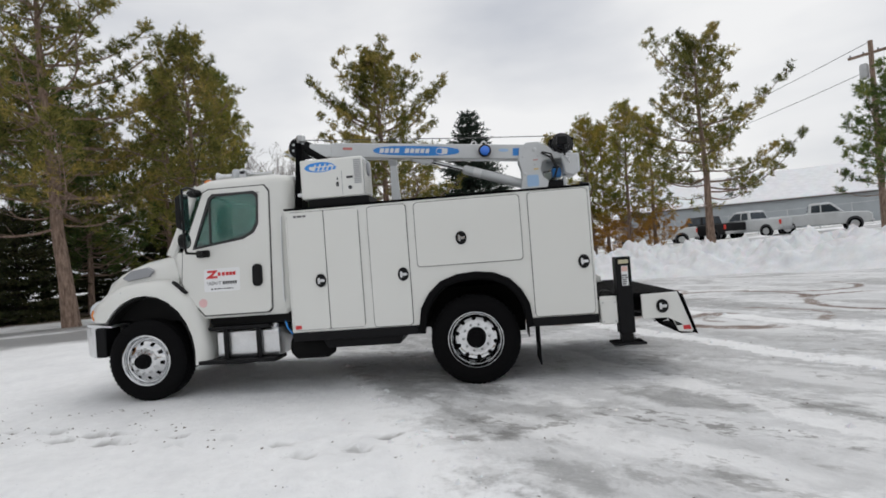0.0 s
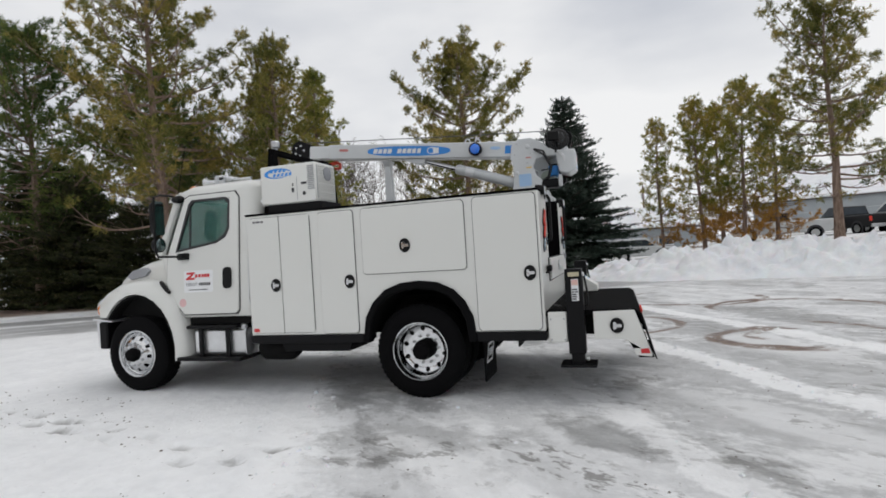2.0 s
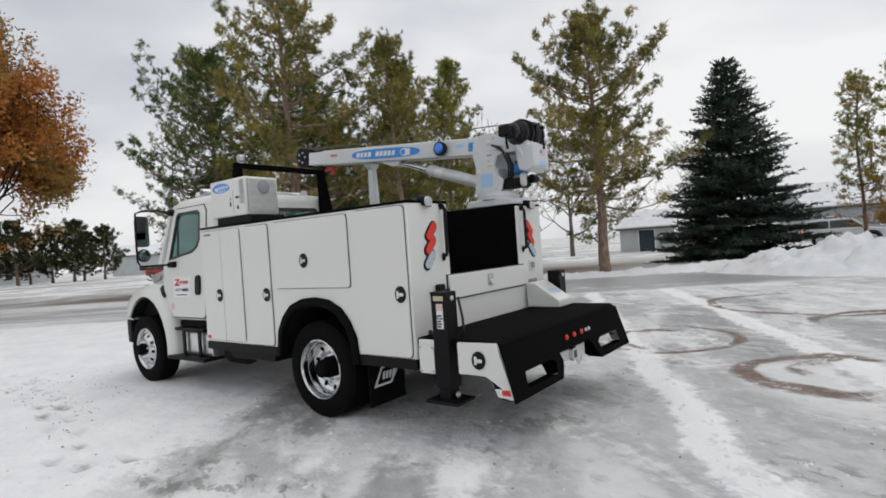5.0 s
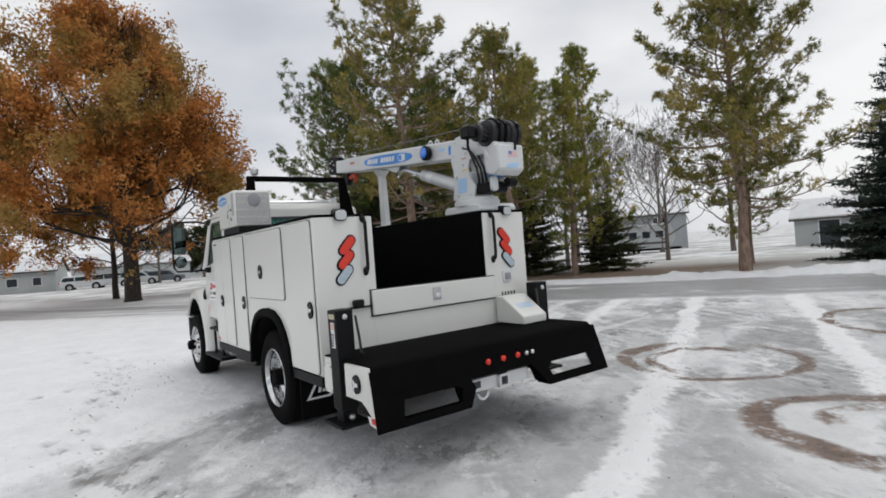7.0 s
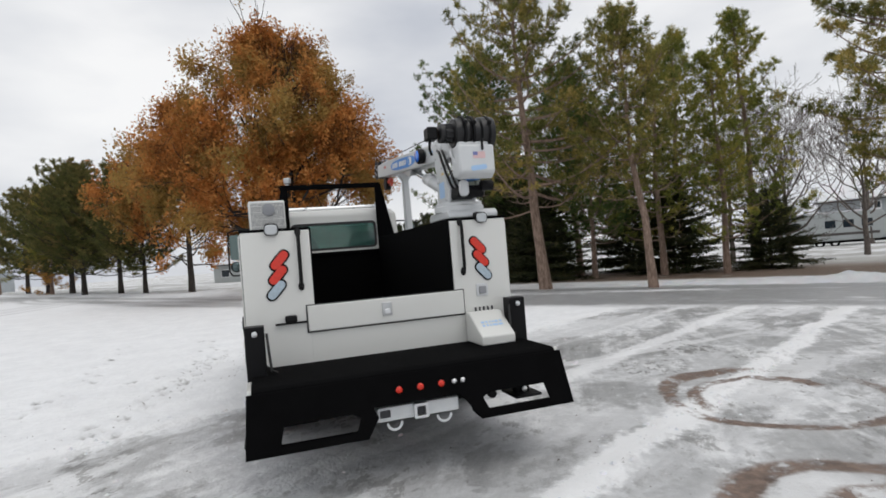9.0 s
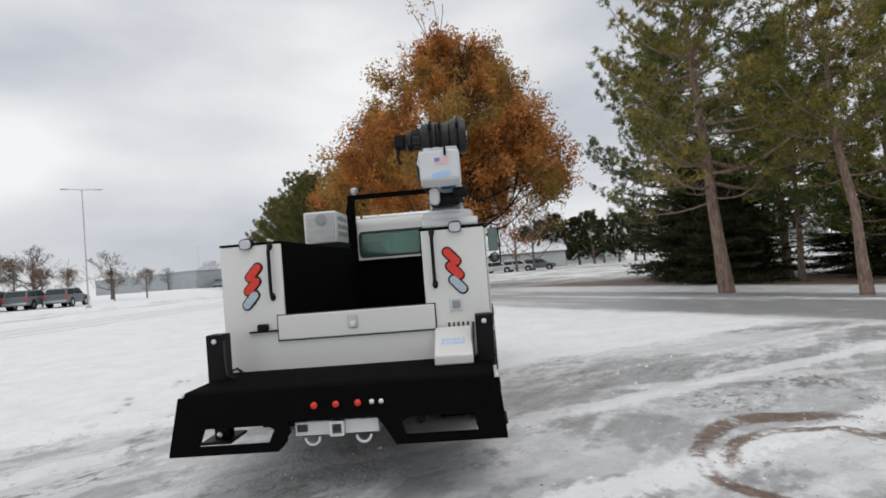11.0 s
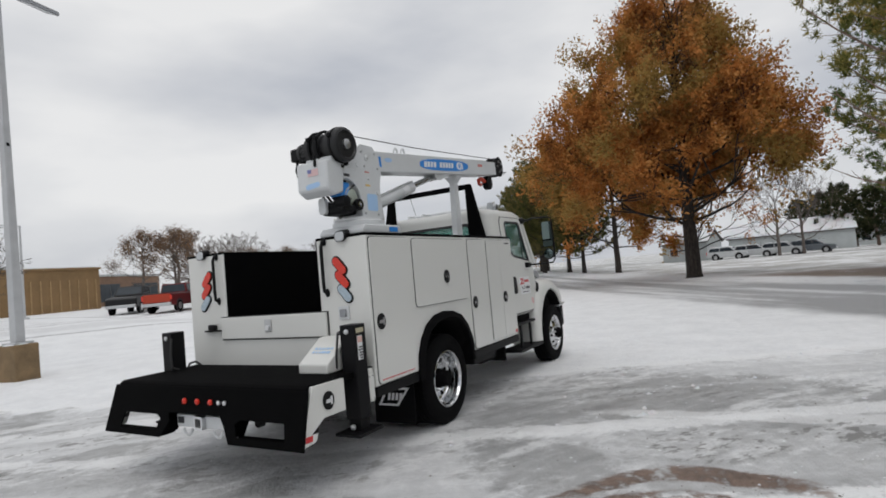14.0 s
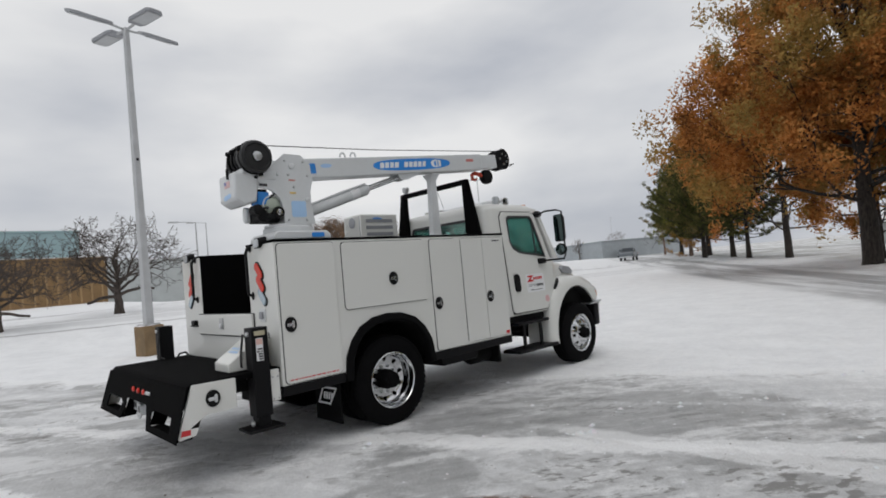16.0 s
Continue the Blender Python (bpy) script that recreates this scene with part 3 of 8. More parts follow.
# wheels: built with the outer face to +y
def tyre_mesh():
    g = G()
    w, r = 0.265, TYRE
    prof = [(0.29, 0.0), (0.32, 0.012), (0.37, 0.018), (0.42, 0.014), (r - 0.022, -0.004), (r - 0.004, -0.022), (r, -0.035), (r, -0.072), (r - 0.012, -0.075), (r - 0.012, -0.085), (r, -0.088),
            (r, -0.127), (r - 0.012, -0.130), (r - 0.012, -0.140), (r, -0.143), (r, -0.182), (r - 0.012, -0.185), (r - 0.012, -0.195), (r, -0.198), (r, -0.230), (r - 0.02, -0.255), (0.42, -w - 0.01),
            (0.36, -w - 0.012), (0.29, -w), (0.27, -w + 0.03), (0.27, -0.03)]
    g.lathe(prof, (0, 0, 0), "y", 64, close=True)
    for k in range(52):
        a = 2 * math.pi * k / 52
        c, s = math.cos(a), math.sin(a)
        for y0, y1 in ((-0.040, -0.016), (-0.250, -0.226)):
            t = 0.016
            p = [(rr * c - q * s, y, rr * s + q * c) for rr in (r - 0.03, r + 0.001) for y in (y0, y1) for q in (-t, t)]
            g.add(p, [(0, 1, 3, 2), (4, 6, 7, 5), (0, 4, 5, 1), (2, 3, 7, 6), (0, 2, 6, 4), (1, 5, 7, 3)])
    return g.mesh("tyre", M_RUBBER, 30)


def rim_mesh(front):
    """A polished disc wheel with ten hand holes, domed outwards in front and dished at the back."""
    g = G()
    if front:
        prof = [(0.295, 0.012), (0.285, 0.016), (0.272, 0.004), (0.262, -0.035), (0.245, -0.045), (0.232, -0.012), (0.205, 0.012), (0.175, 0.030), (0.150, 0.044), (0.085, 0.052)]
        hole_r, hole_w = 0.203, 0.024
    else:
        prof = [(0.295, 0.012), (0.287, 0.016), (0.276, 0.002), (0.268, -0.05), (0.262, -0.10), (0.250, -0.135), (0.222, -0.152), (0.195, -0.158), (0.165, -0.160), (0.085, -0.160)]
        hole_r, hole_w = 0.212, 0.025
    fine = []
    for (r0, h0), (r1, h1) in zip(prof, prof[1:]):
        m = max(1, round((r0 - r1) / 0.008))
        fine += [(r0 + (r1 - r0) * i / m, h0 + (h1 - h0) * i / m) for i in range(m)]
    fine.append(prof[-1])
    n = 120
    v = [(r * math.cos(2 * math.pi * k / n), h, r * math.sin(2 * math.pi * k / n)) for r, h in fine for k in range(n)]
    f = []
    for i in range(len(fine) - 1):
        for k in range(n):
            rm, am = (fine[i][0] + fine[i + 1][0]) / 2, 2 * math.pi * (k + 0.5) / n
            near = round(am / (math.pi / 5)) * math.pi / 5
            if math.hypot(rm - hole_r, (am - near) * rm) < hole_w:
                continue
            f.append((i * n + k, i * n + (k + 1) % n, (i + 1) * n + (k + 1) % n, (i + 1) * n + k))
    g.add(v, f)
    g.lathe([(0.272, -0.24), (0.262, -0.24), (0.262, -0.17), (0.262, -0.06), (0.272, -0.06)], (0, 0, 0), "y", 48, close=True)
    return g.mesh("rim", M_ALU, 40)


def hub_mesh(front):
    g = G()
    if front:
        g.lathe([(0.088, 0.03), (0.088, 0.075), (0.075, 0.09), (0.07, 0.125), (0.05, 0.135)], (0, 0, 0), "y", 24)
    else:
        g.lathe([(0.105, -0.165), (0.105, -0.09), (0.09, -0.06), (0.085, 0.0), (0.07, 0.012), (0.06, 0.02)], (0, 0, 0), "y", 24)
        for k in range(8):
            a = math.pi / 4 * k
            g.ball((0.07 * math.cos(a), 0.012, 0.07 * math.sin(a)), 0.011, 6, 4)
    return g.mesh("hub", M_RUBBER, 35)


def nut_mesh():
    g = G()
    g.lathe([(0.016, 0), (0.016, 0.022), (0.010, 0.030)], (0, 0, 0), "y", 6)
    return g.mesh("lug_nut", M_STEEL, 30)


TYRE_M, NUT_M = tyre_mesh(), nut_mesh()
RIM_M = {True: rim_mesh(True), False: rim_mesh(False)}
HUB_M = {True: hub_mesh(True), False: hub_mesh(False)}
DRUM = {k: G().lathe([(0.252, -0.26), (0.252, y), (0.10, y + 0.005)], (0, 0, 0), "y", 32).mesh("brake_drum", M_DARK) for k, y in ((True, -0.075), (False, -0.185))}


def wheel(x, y, left, front, spin, inner=False):
    w = new("wheel")
    w.parent = truck
    k = 0.965 if front else 1.0
    w.matrix_basis = pose(x, y, TYRE * k - 0.012, 0, 0, 180 if left else 0) @ pose(0, 0, 0, 0, spin, 0) @ Matrix.Diagonal((k, k, k, 1))
    part("tyre", TYRE_M, None, w)
    if inner:
        return
    part("rim", RIM_M[front], None, w, "polished aluminium rim with ten round holes")
    part("hub", HUB_M[front], None, w, "black hub cap")
    part("brake_drum", DRUM[front], None, w)
    for k in range(10):
        a = 2 * math.pi * (k + 0.5) / 10
        nut = part("lug_nut", NUT_M, None, w)
        nut.location = (0.143 * math.cos(a), 0.042 if front else -0.162, 0.143 * math.sin(a))


for side in (-1, 1):
    wheel(-3.71, side * 1.14, side < 0, True, 8 * side)
    wheel(0.0, side * 1.175, side < 0, False, 14 * side)
    wheel(0.0, side * 0.86, side < 0, False, 3, inner=True)


# frame, axles and drive line
for side in (-1, 1):
    part("frame_rail", G().box(-4.4, 2.0, side * 0.36, side * 0.44, 0.55, 0.80), M_DARK, truck, bevel=0.01)
part("rear_axle", G().tube([(0, -0.9, TYRE), (0, -0.3, TYRE), (0, 0.3, TYRE), (0, 0.9, TYRE)], [0.08, 0.09, 0.09, 0.08], 10).ball((0, 0, TYRE), 0.22), M_DARK, truck)
part("front_axle", G().box(-3.78, -3.64, -0.95, 0.95, 0.36, 0.46), M_DARK, truck, bevel=0.02)
part("drive_shaft", G().tube([(0, 0, 0.5), (-2.4, 0, 0.6)], 0.05, 10), M_DARK, truck)
part("engine", G().box(-4.3, -3.1, -0.36, 0.36, 0.5, 1.1), M_DARK, truck, bevel=0.05)
for side in (-1, 1):
    part("leaf_spring", G().tube([(-0.65, side * 0.5, 0.62), (-0.3, side * 0.5, 0.53), (0, side * 0.5, 0.5), (0.3, side * 0.5, 0.53), (0.65, side * 0.5, 0.62)], 0.035, 6), M_DARK, truck)
    part("splash_shield", G().box(-4.3, -3.1, side * 0.62, side * 0.64, 0.55, 1.2), M_DARK, truck)
part("air_tank", G().tube([(-2.12, -0.82, 0.46), (-2.06, -0.82, 0.46), (-1.72, -0.82, 0.46), (-1.64, -0.82, 0.46)], [0.10, 0.15, 0.15, 0.10], 14), M_DARK, truck)
part("exhaust_silencer", G().tube([(-2.10, 0.78, 0.44), (-2.04, 0.78, 0.44), (-1.58, 0.78, 0.44), (-1.52, 0.78, 0.44)], [0.09, 0.13, 0.13, 0.09], 14), M_DARK, truck, "dark grimy silencer")
part("tank_bracket", G().box(-1.95, -1.90, 0.55, 1.02, 0.30, 0.62), M_DARK, truck, bevel=0.01)
part("under_tank", G().prism([(-1.68, 0.57), (-1.62, 0.46), (-0.82, 0.46), (-0.78, 0.57)], "y", -1.12, -0.55), M_BLACKM, truck, bevel=0.01)
part("under_tank", G().prism([(-1.45, 0.57), (-1.40, 0.45), (-0.82, 0.45), (-0.78, 0.57)], "y", 0.55, 1.10), M_BLACKM, truck, bevel=0.01)


# cab
def half_width(z):
    return 1.07 - 0.0694 * (z - 0.9)


def cab_ring(z, x0, x1, hw, r=0.12):
    return [(x, y, z) for x, y in rounded(x0, x1, -hw, hw, r, 5)]


g = G().loft([cab_ring(0.86, -3.18, -2.04, 1.02), cab_ring(0.92, -3.28, -2.0, half_width(0.92) - 0.012), cab_ring(1.30, -3.36, -1.985, half_width(1.3) - 0.012), cab_ring(1.58, -3.44, -1.98, half_width(1.58) - 0.012), cab_ring(1.63, -3.45, -1.98, half_width(1.63) - 0.02)])
cab = part("cab", g, M_WHITE, truck, "white day cab with rounded corners", smooth=40)
g = G()
for side in (-1, 1):
    rings = []
    for z in (1.60, 1.9, 2.2, 2.36):
        h = half_width(z) - 0.012
        rings.append([(-2.27, side * h, z), (-2.10, side * h, z), (-2.03, side * (h - 0.03), z), (-1.985, side * (h - 0.10), z), (-1.98, side * (h - 0.22), z), (-2.05, side * (h - 0.22), z), (-2.10, side * (h - 0.1), z), (-2.27, side * (h - 0.05), z)])
    g.loft(rings)
slab(g, [(-0.82, 1.60), (0.82, 1.60), (0.82, 2.36), (-0.82, 2.36)], [rounded(-0.60, 0.60, 1.89, 2.25, 0.06)], lambda u, v, d: (-1.985 - d, u, v), 0.05)
part("cab_back", g, M_WHITE, cab, smooth=40)
part("rear_window", slab(G(), rounded(-0.59, 0.59, 1.90, 2.24, 0.05), [], lambda u, v, d: (-2.0 - d, u, v), 0.006), M_GLASS, cab, "tinted rear window", smooth=0)
part("rear_window_seal", slab(G(), rounded(-0.62, 0.62, 1.87, 2.27, 0.07), [rounded(-0.585, 0.585, 1.905, 2.235, 0.05)], lambda u, v, d: (-1.982 - d, u, v), 0.012), M_SEAL, cab)
g = G().loft([cab_ring(2.30, -3.20, -2.0, 0.955, 0.14), cab_ring(2.38, -3.16, -1.985, 0.955, 0.16), cab_ring(2.44, -3.06, -2.02, 0.90, 0.18), cab_ring(2.47, -2.90, -2.12, 0.78, 0.2), cab_ring(2.48, -2.7, -2.3, 0.5, 0.2)])
part("cab_roof", g, M_WHITE, cab, smooth=60)
part("sun_visor", G().prism([(-3.14, 2.40), (-3.30, 2.33), (-3.34, 2.28), (-3.29, 2.29), (-3.13, 2.36)], "y", -0.90, 0.90), M_WHITE, cab, bevel=0.01)
for side in (-1, 1):
    part("windscreen_pillar", G().tube([(-3.42, side * 0.985, 1.60), (-3.28, side * 0.955, 1.95), (-3.13, side * 0.92, 2.34)], [0.06, 0.05, 0.05], 8), M_WHITE, cab)
g = G()
ws = [(-3.44, 1.62), (-3.14, 2.33)]
g.add([(x - d, s * y, z) for d in (0, 0.006) for (x, z), y in zip(ws, (0.95, 0.88)) for s in (-1, 1)], [(0, 1, 3, 2), (4, 6, 7, 5), (0, 4, 5, 1), (2, 3, 7, 6), (0, 2, 6, 4), (1, 5, 7, 3)])
part("windscreen", g, M_GLASS, cab, "tinted windscreen", smooth=0)
for side in (-1, 1):
    y = side * 0.45
    g = G().loft([[(x, yy, 1.25) for x, yy in rounded(-2.85, -2.35, y - 0.25, y + 0.25, 0.08)], [(x, yy, 1.42) for x, yy in rounded(-2.88, -2.3, y - 0.26, y + 0.26, 0.1)]])
    g.loft([[(x, yy, 1.35) for x, yy in rounded(-2.42, -2.28, y - 0.25, y + 0.25, 0.06)], [(x - 0.0, yy, 1.95) for x, yy in rounded(-2.30, -2.18, y - 0.23, y + 0.23, 0.05)], [(x, yy, 2.12) for x, yy in rounded(-2.26, -2.17, y - 0.14, y + 0.14, 0.04)]])
    part("cab_seat", g, M_DBLACK, cab, "dark cloth cab seat")
part("dashboard", G().prism([(-3.40, 1.60), (-3.38, 1.72), (-3.15, 1.76), (-3.0, 1.66), (-3.05, 1.4), (-3.38, 1.4)], "y", -0.88, 0.88), M_DBLACK, cab, bevel=0.02)
g = G()
g.lathe([(0.20 + 0.016 * math.cos(a), 0.016 * math.sin(a)) for a in [k * math.pi / 3 for k in range(6)]], (0, 0, 0), "z", 24, close=True)
wheel_ob = part("steering_wheel", g.box(-0.19, 0.19, -0.02, 0.02, -0.01, 0.01), M_PLASTIC, cab)
wheel_ob.matrix_basis = pose(-2.95, -0.45, 1.72, 0, -35, 0)

DOOR = [(-3.02, 0.90), (-2.29, 0.90), (-2.245, 0.94), (-2.235, 2.25), (-2.29, 2.325), (-2.94, 2.325), (-3.01, 2.29), (-3.27, 1.62), (-3.285, 1.28), (-3.22, 1.12)]
PANE = [(-3.13, 1.665), (-2.93, 2.21), (-2.88, 2.255), (-2.42, 2.255), (-2.365, 2.21), (-2.375, 1.90), (-2.43, 1.81), (-2.55, 1.745)]


def grown(pts, k):
    cx, cz = sum(p[0] for p in pts) / len(pts), sum(p[1] for p in pts) / len(pts)
    return [(cx + (u - cx) * (1 + k / max(abs(u - cx), 0.2)), cz + (v - cz) * (1 + k / max(abs(v - cz), 0.2))) for u, v in pts]


WORD = lettering("USDOT", 0.06)
for side in (-1, 1):
    at = lambda u, v, d, side=side: (u, side * (half_width(v) - d), v)
    rng = random.Random(3)
    part("door_gap", slab(G(), grown(DOOR, 0.012), [grown(PANE, 0.03)], lambda u, v, d: at(u, v, d + 0.006), 0.03), M_SEAL, cab)
    door = part("cab_door", slab(G(), DOOR, [PANE], lambda u, v, d: at(u, v, d - 0.010), 0.04), M_WHITE, cab, "white cab door with a red and black sign", bevel=0.008)
    part("window_seal", slab(G(), grown(PANE, 0.016), [grown(PANE, -0.012)], lambda u, v, d: at(u, v, d - 0.014), 0.03), M_SEAL, door)
    part("window_pane", slab(G(), grown(PANE, -0.008), [], lambda u, v, d: at(u, v, d + 0.005), 0.006), M_GLASS, door, "green-tinted window pane", smooth=0)
    part("window_bar", slab(G(), [(-2.945, 1.69), (-2.925, 1.69), (-2.925, 2.24), (-2.945, 2.24)], [], lambda u, v, d: at(u, v, d - 0.004), 0.02), M_SEAL, door)
    hd = rounded(-2.445, -2.335, 1.19, 1.44, 0.05)
    part("door_handle", slab(G(), hd, [], lambda u, v, d: at(u, v, d - 0.035), 0.03), M_PLASTIC, door, "black grip handle", bevel=0.012)
    # the sign: a red mark, a line of dark print and a finer line
    sign = part("sign", flat(G(), rounded(-3.02, -2.60, 1.16, 1.42, 0.02), at, 0.010), M_DWHITE, door, "white magnetic sign")
    e = 1 if side < 0 else -1
    mid = -2.81
    zed = [(-0.17, 0.045), (-0.04, 0.045), (-0.06, 0.03), (-0.11, -0.02), (-0.05, -0.02), (-0.05, -0.045), (-0.19, -0.045), (-0.17, -0.025), (-0.10, 0.02), (-0.17, 0.02)]
    g = flat(G(), [(mid + e * u, 1.355 + v) for u, v in (zed if e > 0 else zed[::-1])], at, 0.013)
    for u in (-0.03, 0.02, 0.065, 0.105, 0.145):
        flat(g, rounded(mid + e * u - 0.017, mid + e * u + 0.017, 1.335, 1.375, 0.008, 2), at, 0.013)
    part("sign_mark", g, M_DRED, sign)
    g = G()
    pts, faces = WORD
    k = 0.165 / max(q[0] for q in pts)
    part("sign_lettering", G().add([at(mid + e * (-0.175 + q[0] * k), 1.238 + q[1] * k * 1.1, -0.0145) for q in pts], faces), M_DBLACK, sign, smooth=0)
    for b in range(6):
        u = mid + e * (0.022 + 0.028 * b)
        flat(g, rounded(u - 0.010, u + 0.010, 1.238, 1.274, 0.004, 1), at, 0.013)
    part("sign_print", g, M_DBLACK, sign)
    g = G()
    bar_rows(g, rng, mid - 0.13, mid + 0.13, 1.185, 1.205, 1, at, 0.013)
    part("sign_print", g, M_DBLACK, sign)
    part("door_sticker", flat(G(), [(-3.04 + 0.05 * math.cos(k * math.pi / 6), 1.04 + 0.05 * math.sin(k * math.pi / 6)) for k in range(12)], at, 0.010), plain("pink_sticker", (0.7, 0.45, 0.45), 0.5), door)
    # mirror on its bracket
    ym = side * 1.42
    mir = part("mirror_arm", G().tube([at(-3.10, 2.28, 0.0), (-2.99, side * 1.20, 2.31), (-2.95, ym, 2.30), (-2.95, ym + side * 0.09, 2.27), (-2.95, ym + side * 0.10, 2.0), (-2.95, ym + side * 0.10, 1.66), (-2.96, ym + side * 0.06, 1.60), (-2.98, side * 1.15, 1.595), (-3.02, side * 1.03, 1.60)], 0.013, 8), M_PLASTIC, truck, "black tubular mirror bracket")
    part("arm_foot", G().box(-3.08, -2.94, side * 1.0, side * 1.09, 1.555, 1.635), M_PLASTIC, mir, bevel=0.015)
    part("arm_cap", G().ball((-3.12, side * 0.96, 2.30), (0.09, 0.07, 0.05)), M_PLASTIC, mir)
    part("mirror_shell", G().loft([[(-2.985, y, z) for y, z in rounded(ym - 0.085, ym + 0.085, 1.84, 2.24, 0.04)], [(-3.05, y, z) for y, z in rounded(ym - 0.07, ym + 0.07, 1.87, 2.21, 0.04)]]), M_PLASTIC, mir, bevel=0.01)
    part("mirror_glass", G().prism(rounded(ym - 0.075, ym + 0.075, 1.85, 2.23, 0.03), "x", -2.984, -2.978), M_MIRROR, mir)
    part("spot_mirror", G().lathe([(0.075, -0.05), (0.085, 0.0), (0.08, 0.012)], (-2.99, ym, 1.735), "x", 20), M_PLASTIC, mir)
    part("spot_glass", G().lathe([(0.07, 0.012), (0.05, 0.024), (0.02, 0.03)], (-2.985, ym, 1.735), "x", 20), M_MIRROR, mir)

# hood and front wings
g = G()
rings = []
for x, top, hw, low in ((-3.38, 1.63, 0.93, 0.95), (-3.62, 1.62, 0.86, 0.95), (-3.95, 1.575, 0.80, 0.95), (-4.25, 1.49, 0.74, 0.95), (-4.45, 1.39, 0.68, 0.92), (-4.57, 1.24, 0.63, 0.85), (-4.62, 1.05, 0.60, 0.80)):
    half = [(hw, low), (hw + 0.02, low + (top - low) * 0.55), (hw - 0.01, top - 0.16), (hw - 0.07, top - 0.06), (hw - 0.2, top - 0.015), (hw * 0.4, top)]
    rings.append([(x, y, z) for y, z in half] + [(x, -y, z) for y, z in half[::-1]])
hood = part("hood", g.loft(rings), M_WHITE, truck, "white sloping hood", smooth=50)
part("grille", G().prism(rounded(-0.45, 0.45, 0.82, 1.22, 0.06), "x", -4.65, -4.58), M_BLACKM, hood, bevel=0.01)
for side in (-1, 1):
    part("hood_vent", G().add(*[[(-3.74, side * 0.872, 1.45), (-3.82, side * 0.858, 1.495), (-4.06, side * 0.815, 1.465), (-4.19, side * 0.79, 1.385), (-4.10, side * 0.81, 1.345), (-3.80, side * 0.862, 1.385),
                                   (-3.74, side * 0.80, 1.45), (-3.82, side * 0.79, 1.495), (-4.06, side * 0.74, 1.465), (-4.19, side * 0.71, 1.385), (-4.10, side * 0.73, 1.345), (-3.80, side * 0.79, 1.385)],
                                  [(0, 1, 2, 3, 4, 5), (11, 10, 9, 8, 7, 6)] + [(i, (i + 1) % 6, 6 + (i + 1) % 6, 6 + i) for i in range(6)]]), M_DGREY, hood, "grey oval air vent", bevel=0.008)
    part("hood_latch", G().tube([(-3.42, side * 1.0, 1.30), (-3.36, side * 1.04, 1.27), (-3.27, side * 1.07, 1.20), (-3.22, side * 1.08, 1.17)], [0.02, 0.028, 0.026, 0.018], 8), M_PLASTIC, hood, "black rubber hood latch")
    # wing: an arch round the wheel, its skin rolled over outwards
    top = [(-4.36, 0.90), (-4.40, 0.98), (-4.35, 1.09), (-4.22, 1.20), (-4.0, 1.30), (-3.75, 1.335), (-3.5, 1.32), (-3.28, 1.24), (-3.14, 1.08), (-3.05, 0.82), (-3.01, 0.55), (-3.0, 0.36)]
    arch = []
    for k in range(len(top)):
        a = radians(143 - 153 * k / (len(top) - 1))
        rx, rz = 0.58, 0.70
        arch.append((-3.71 + rx * math.cos(a), max(0.36, 0.475 + rz * math.sin(a))))
    rings = []
    for (tx, tz), (ax, az) in zip(top, arch):
        mx, mz = ax + (tx - ax) * 0.72, az + (tz - az) * 0.72
        rings.append([(tx, side * 0.68, min(tz + 0.05, 1.36) if tz > 1.1 else tz), (tx, side * 0.95, tz), (tx, side * 1.06, tz - (0.01 if tz > 1 else 0)), (mx, side * 1.115, mz), (ax + (tx - ax) * 0.3, side * 1.135, az + (tz - az) * 0.3), (ax, side * 1.14, az), (ax, side * 1.11, az), (ax, side * 0.68, az)])
    part("front_wing", G().loft(rings), M_WHITE, hood, "white flared front wing", smooth=55)
    part("wing_liner", G().loft([[(ax + 0.012 * (1 if ax < -3.71 else -1), side * 0.62, az - 0.015), (ax + 0.012 * (1 if ax < -3.71 else -1), side * 1.128, az - 0.015), (ax + 0.03 * (1 if ax < -3.71 else -1), side * 1.128, az - 0.03), (ax + 0.03 * (1 if ax < -3.71 else -1), side * 0.62, az - 0.03)] for ax, az in arch]), M_DARK, hood)
    part("wheel_well", G().prism([(ax, az + 0.004) for ax, az in arch if az > 0.84], "y", side * 0.955, side * 0.97), M_DARK, hood)
    part("marker_lamp", G().ball((-3.98, side * 1.10, 1.22), (0.035, 0.02, 0.02)), M_LAMP, hood)
    part("headlamp", G().ball((-4.385, side * 0.90, 1.02), (0.085, 0.17, 0.125), 14, 8), M_LAMP, hood, "clear headlamp")
    part("indicator", G().ball((-4.37, side * 1.045, 0.985), (0.035, 0.035, 0.07)), M_AMBER, hood)
g = G().loft([[(x, -1.10, z) for x, z in ((-4.36, 0.50), (-4.40, 0.86), (-4.25, 0.88), (-4.2, 0.50))], [(x, -0.8, z) for x, z in ((-4.66, 0.48), (-4.68, 0.84), (-4.5, 0.86), (-4.5, 0.48))],
              [(x, 0.8, z) for x, z in ((-4.66, 0.48), (-4.68, 0.84), (-4.5, 0.86), (-4.5, 0.48))], [(x, 1.10, z) for x, z in ((-4.36, 0.50), (-4.40, 0.86), (-4.25, 0.88), (-4.2, 0.50))]])
part("front_bumper", g, M_TANK, truck, "bright metal front bumper", bevel=0.02)
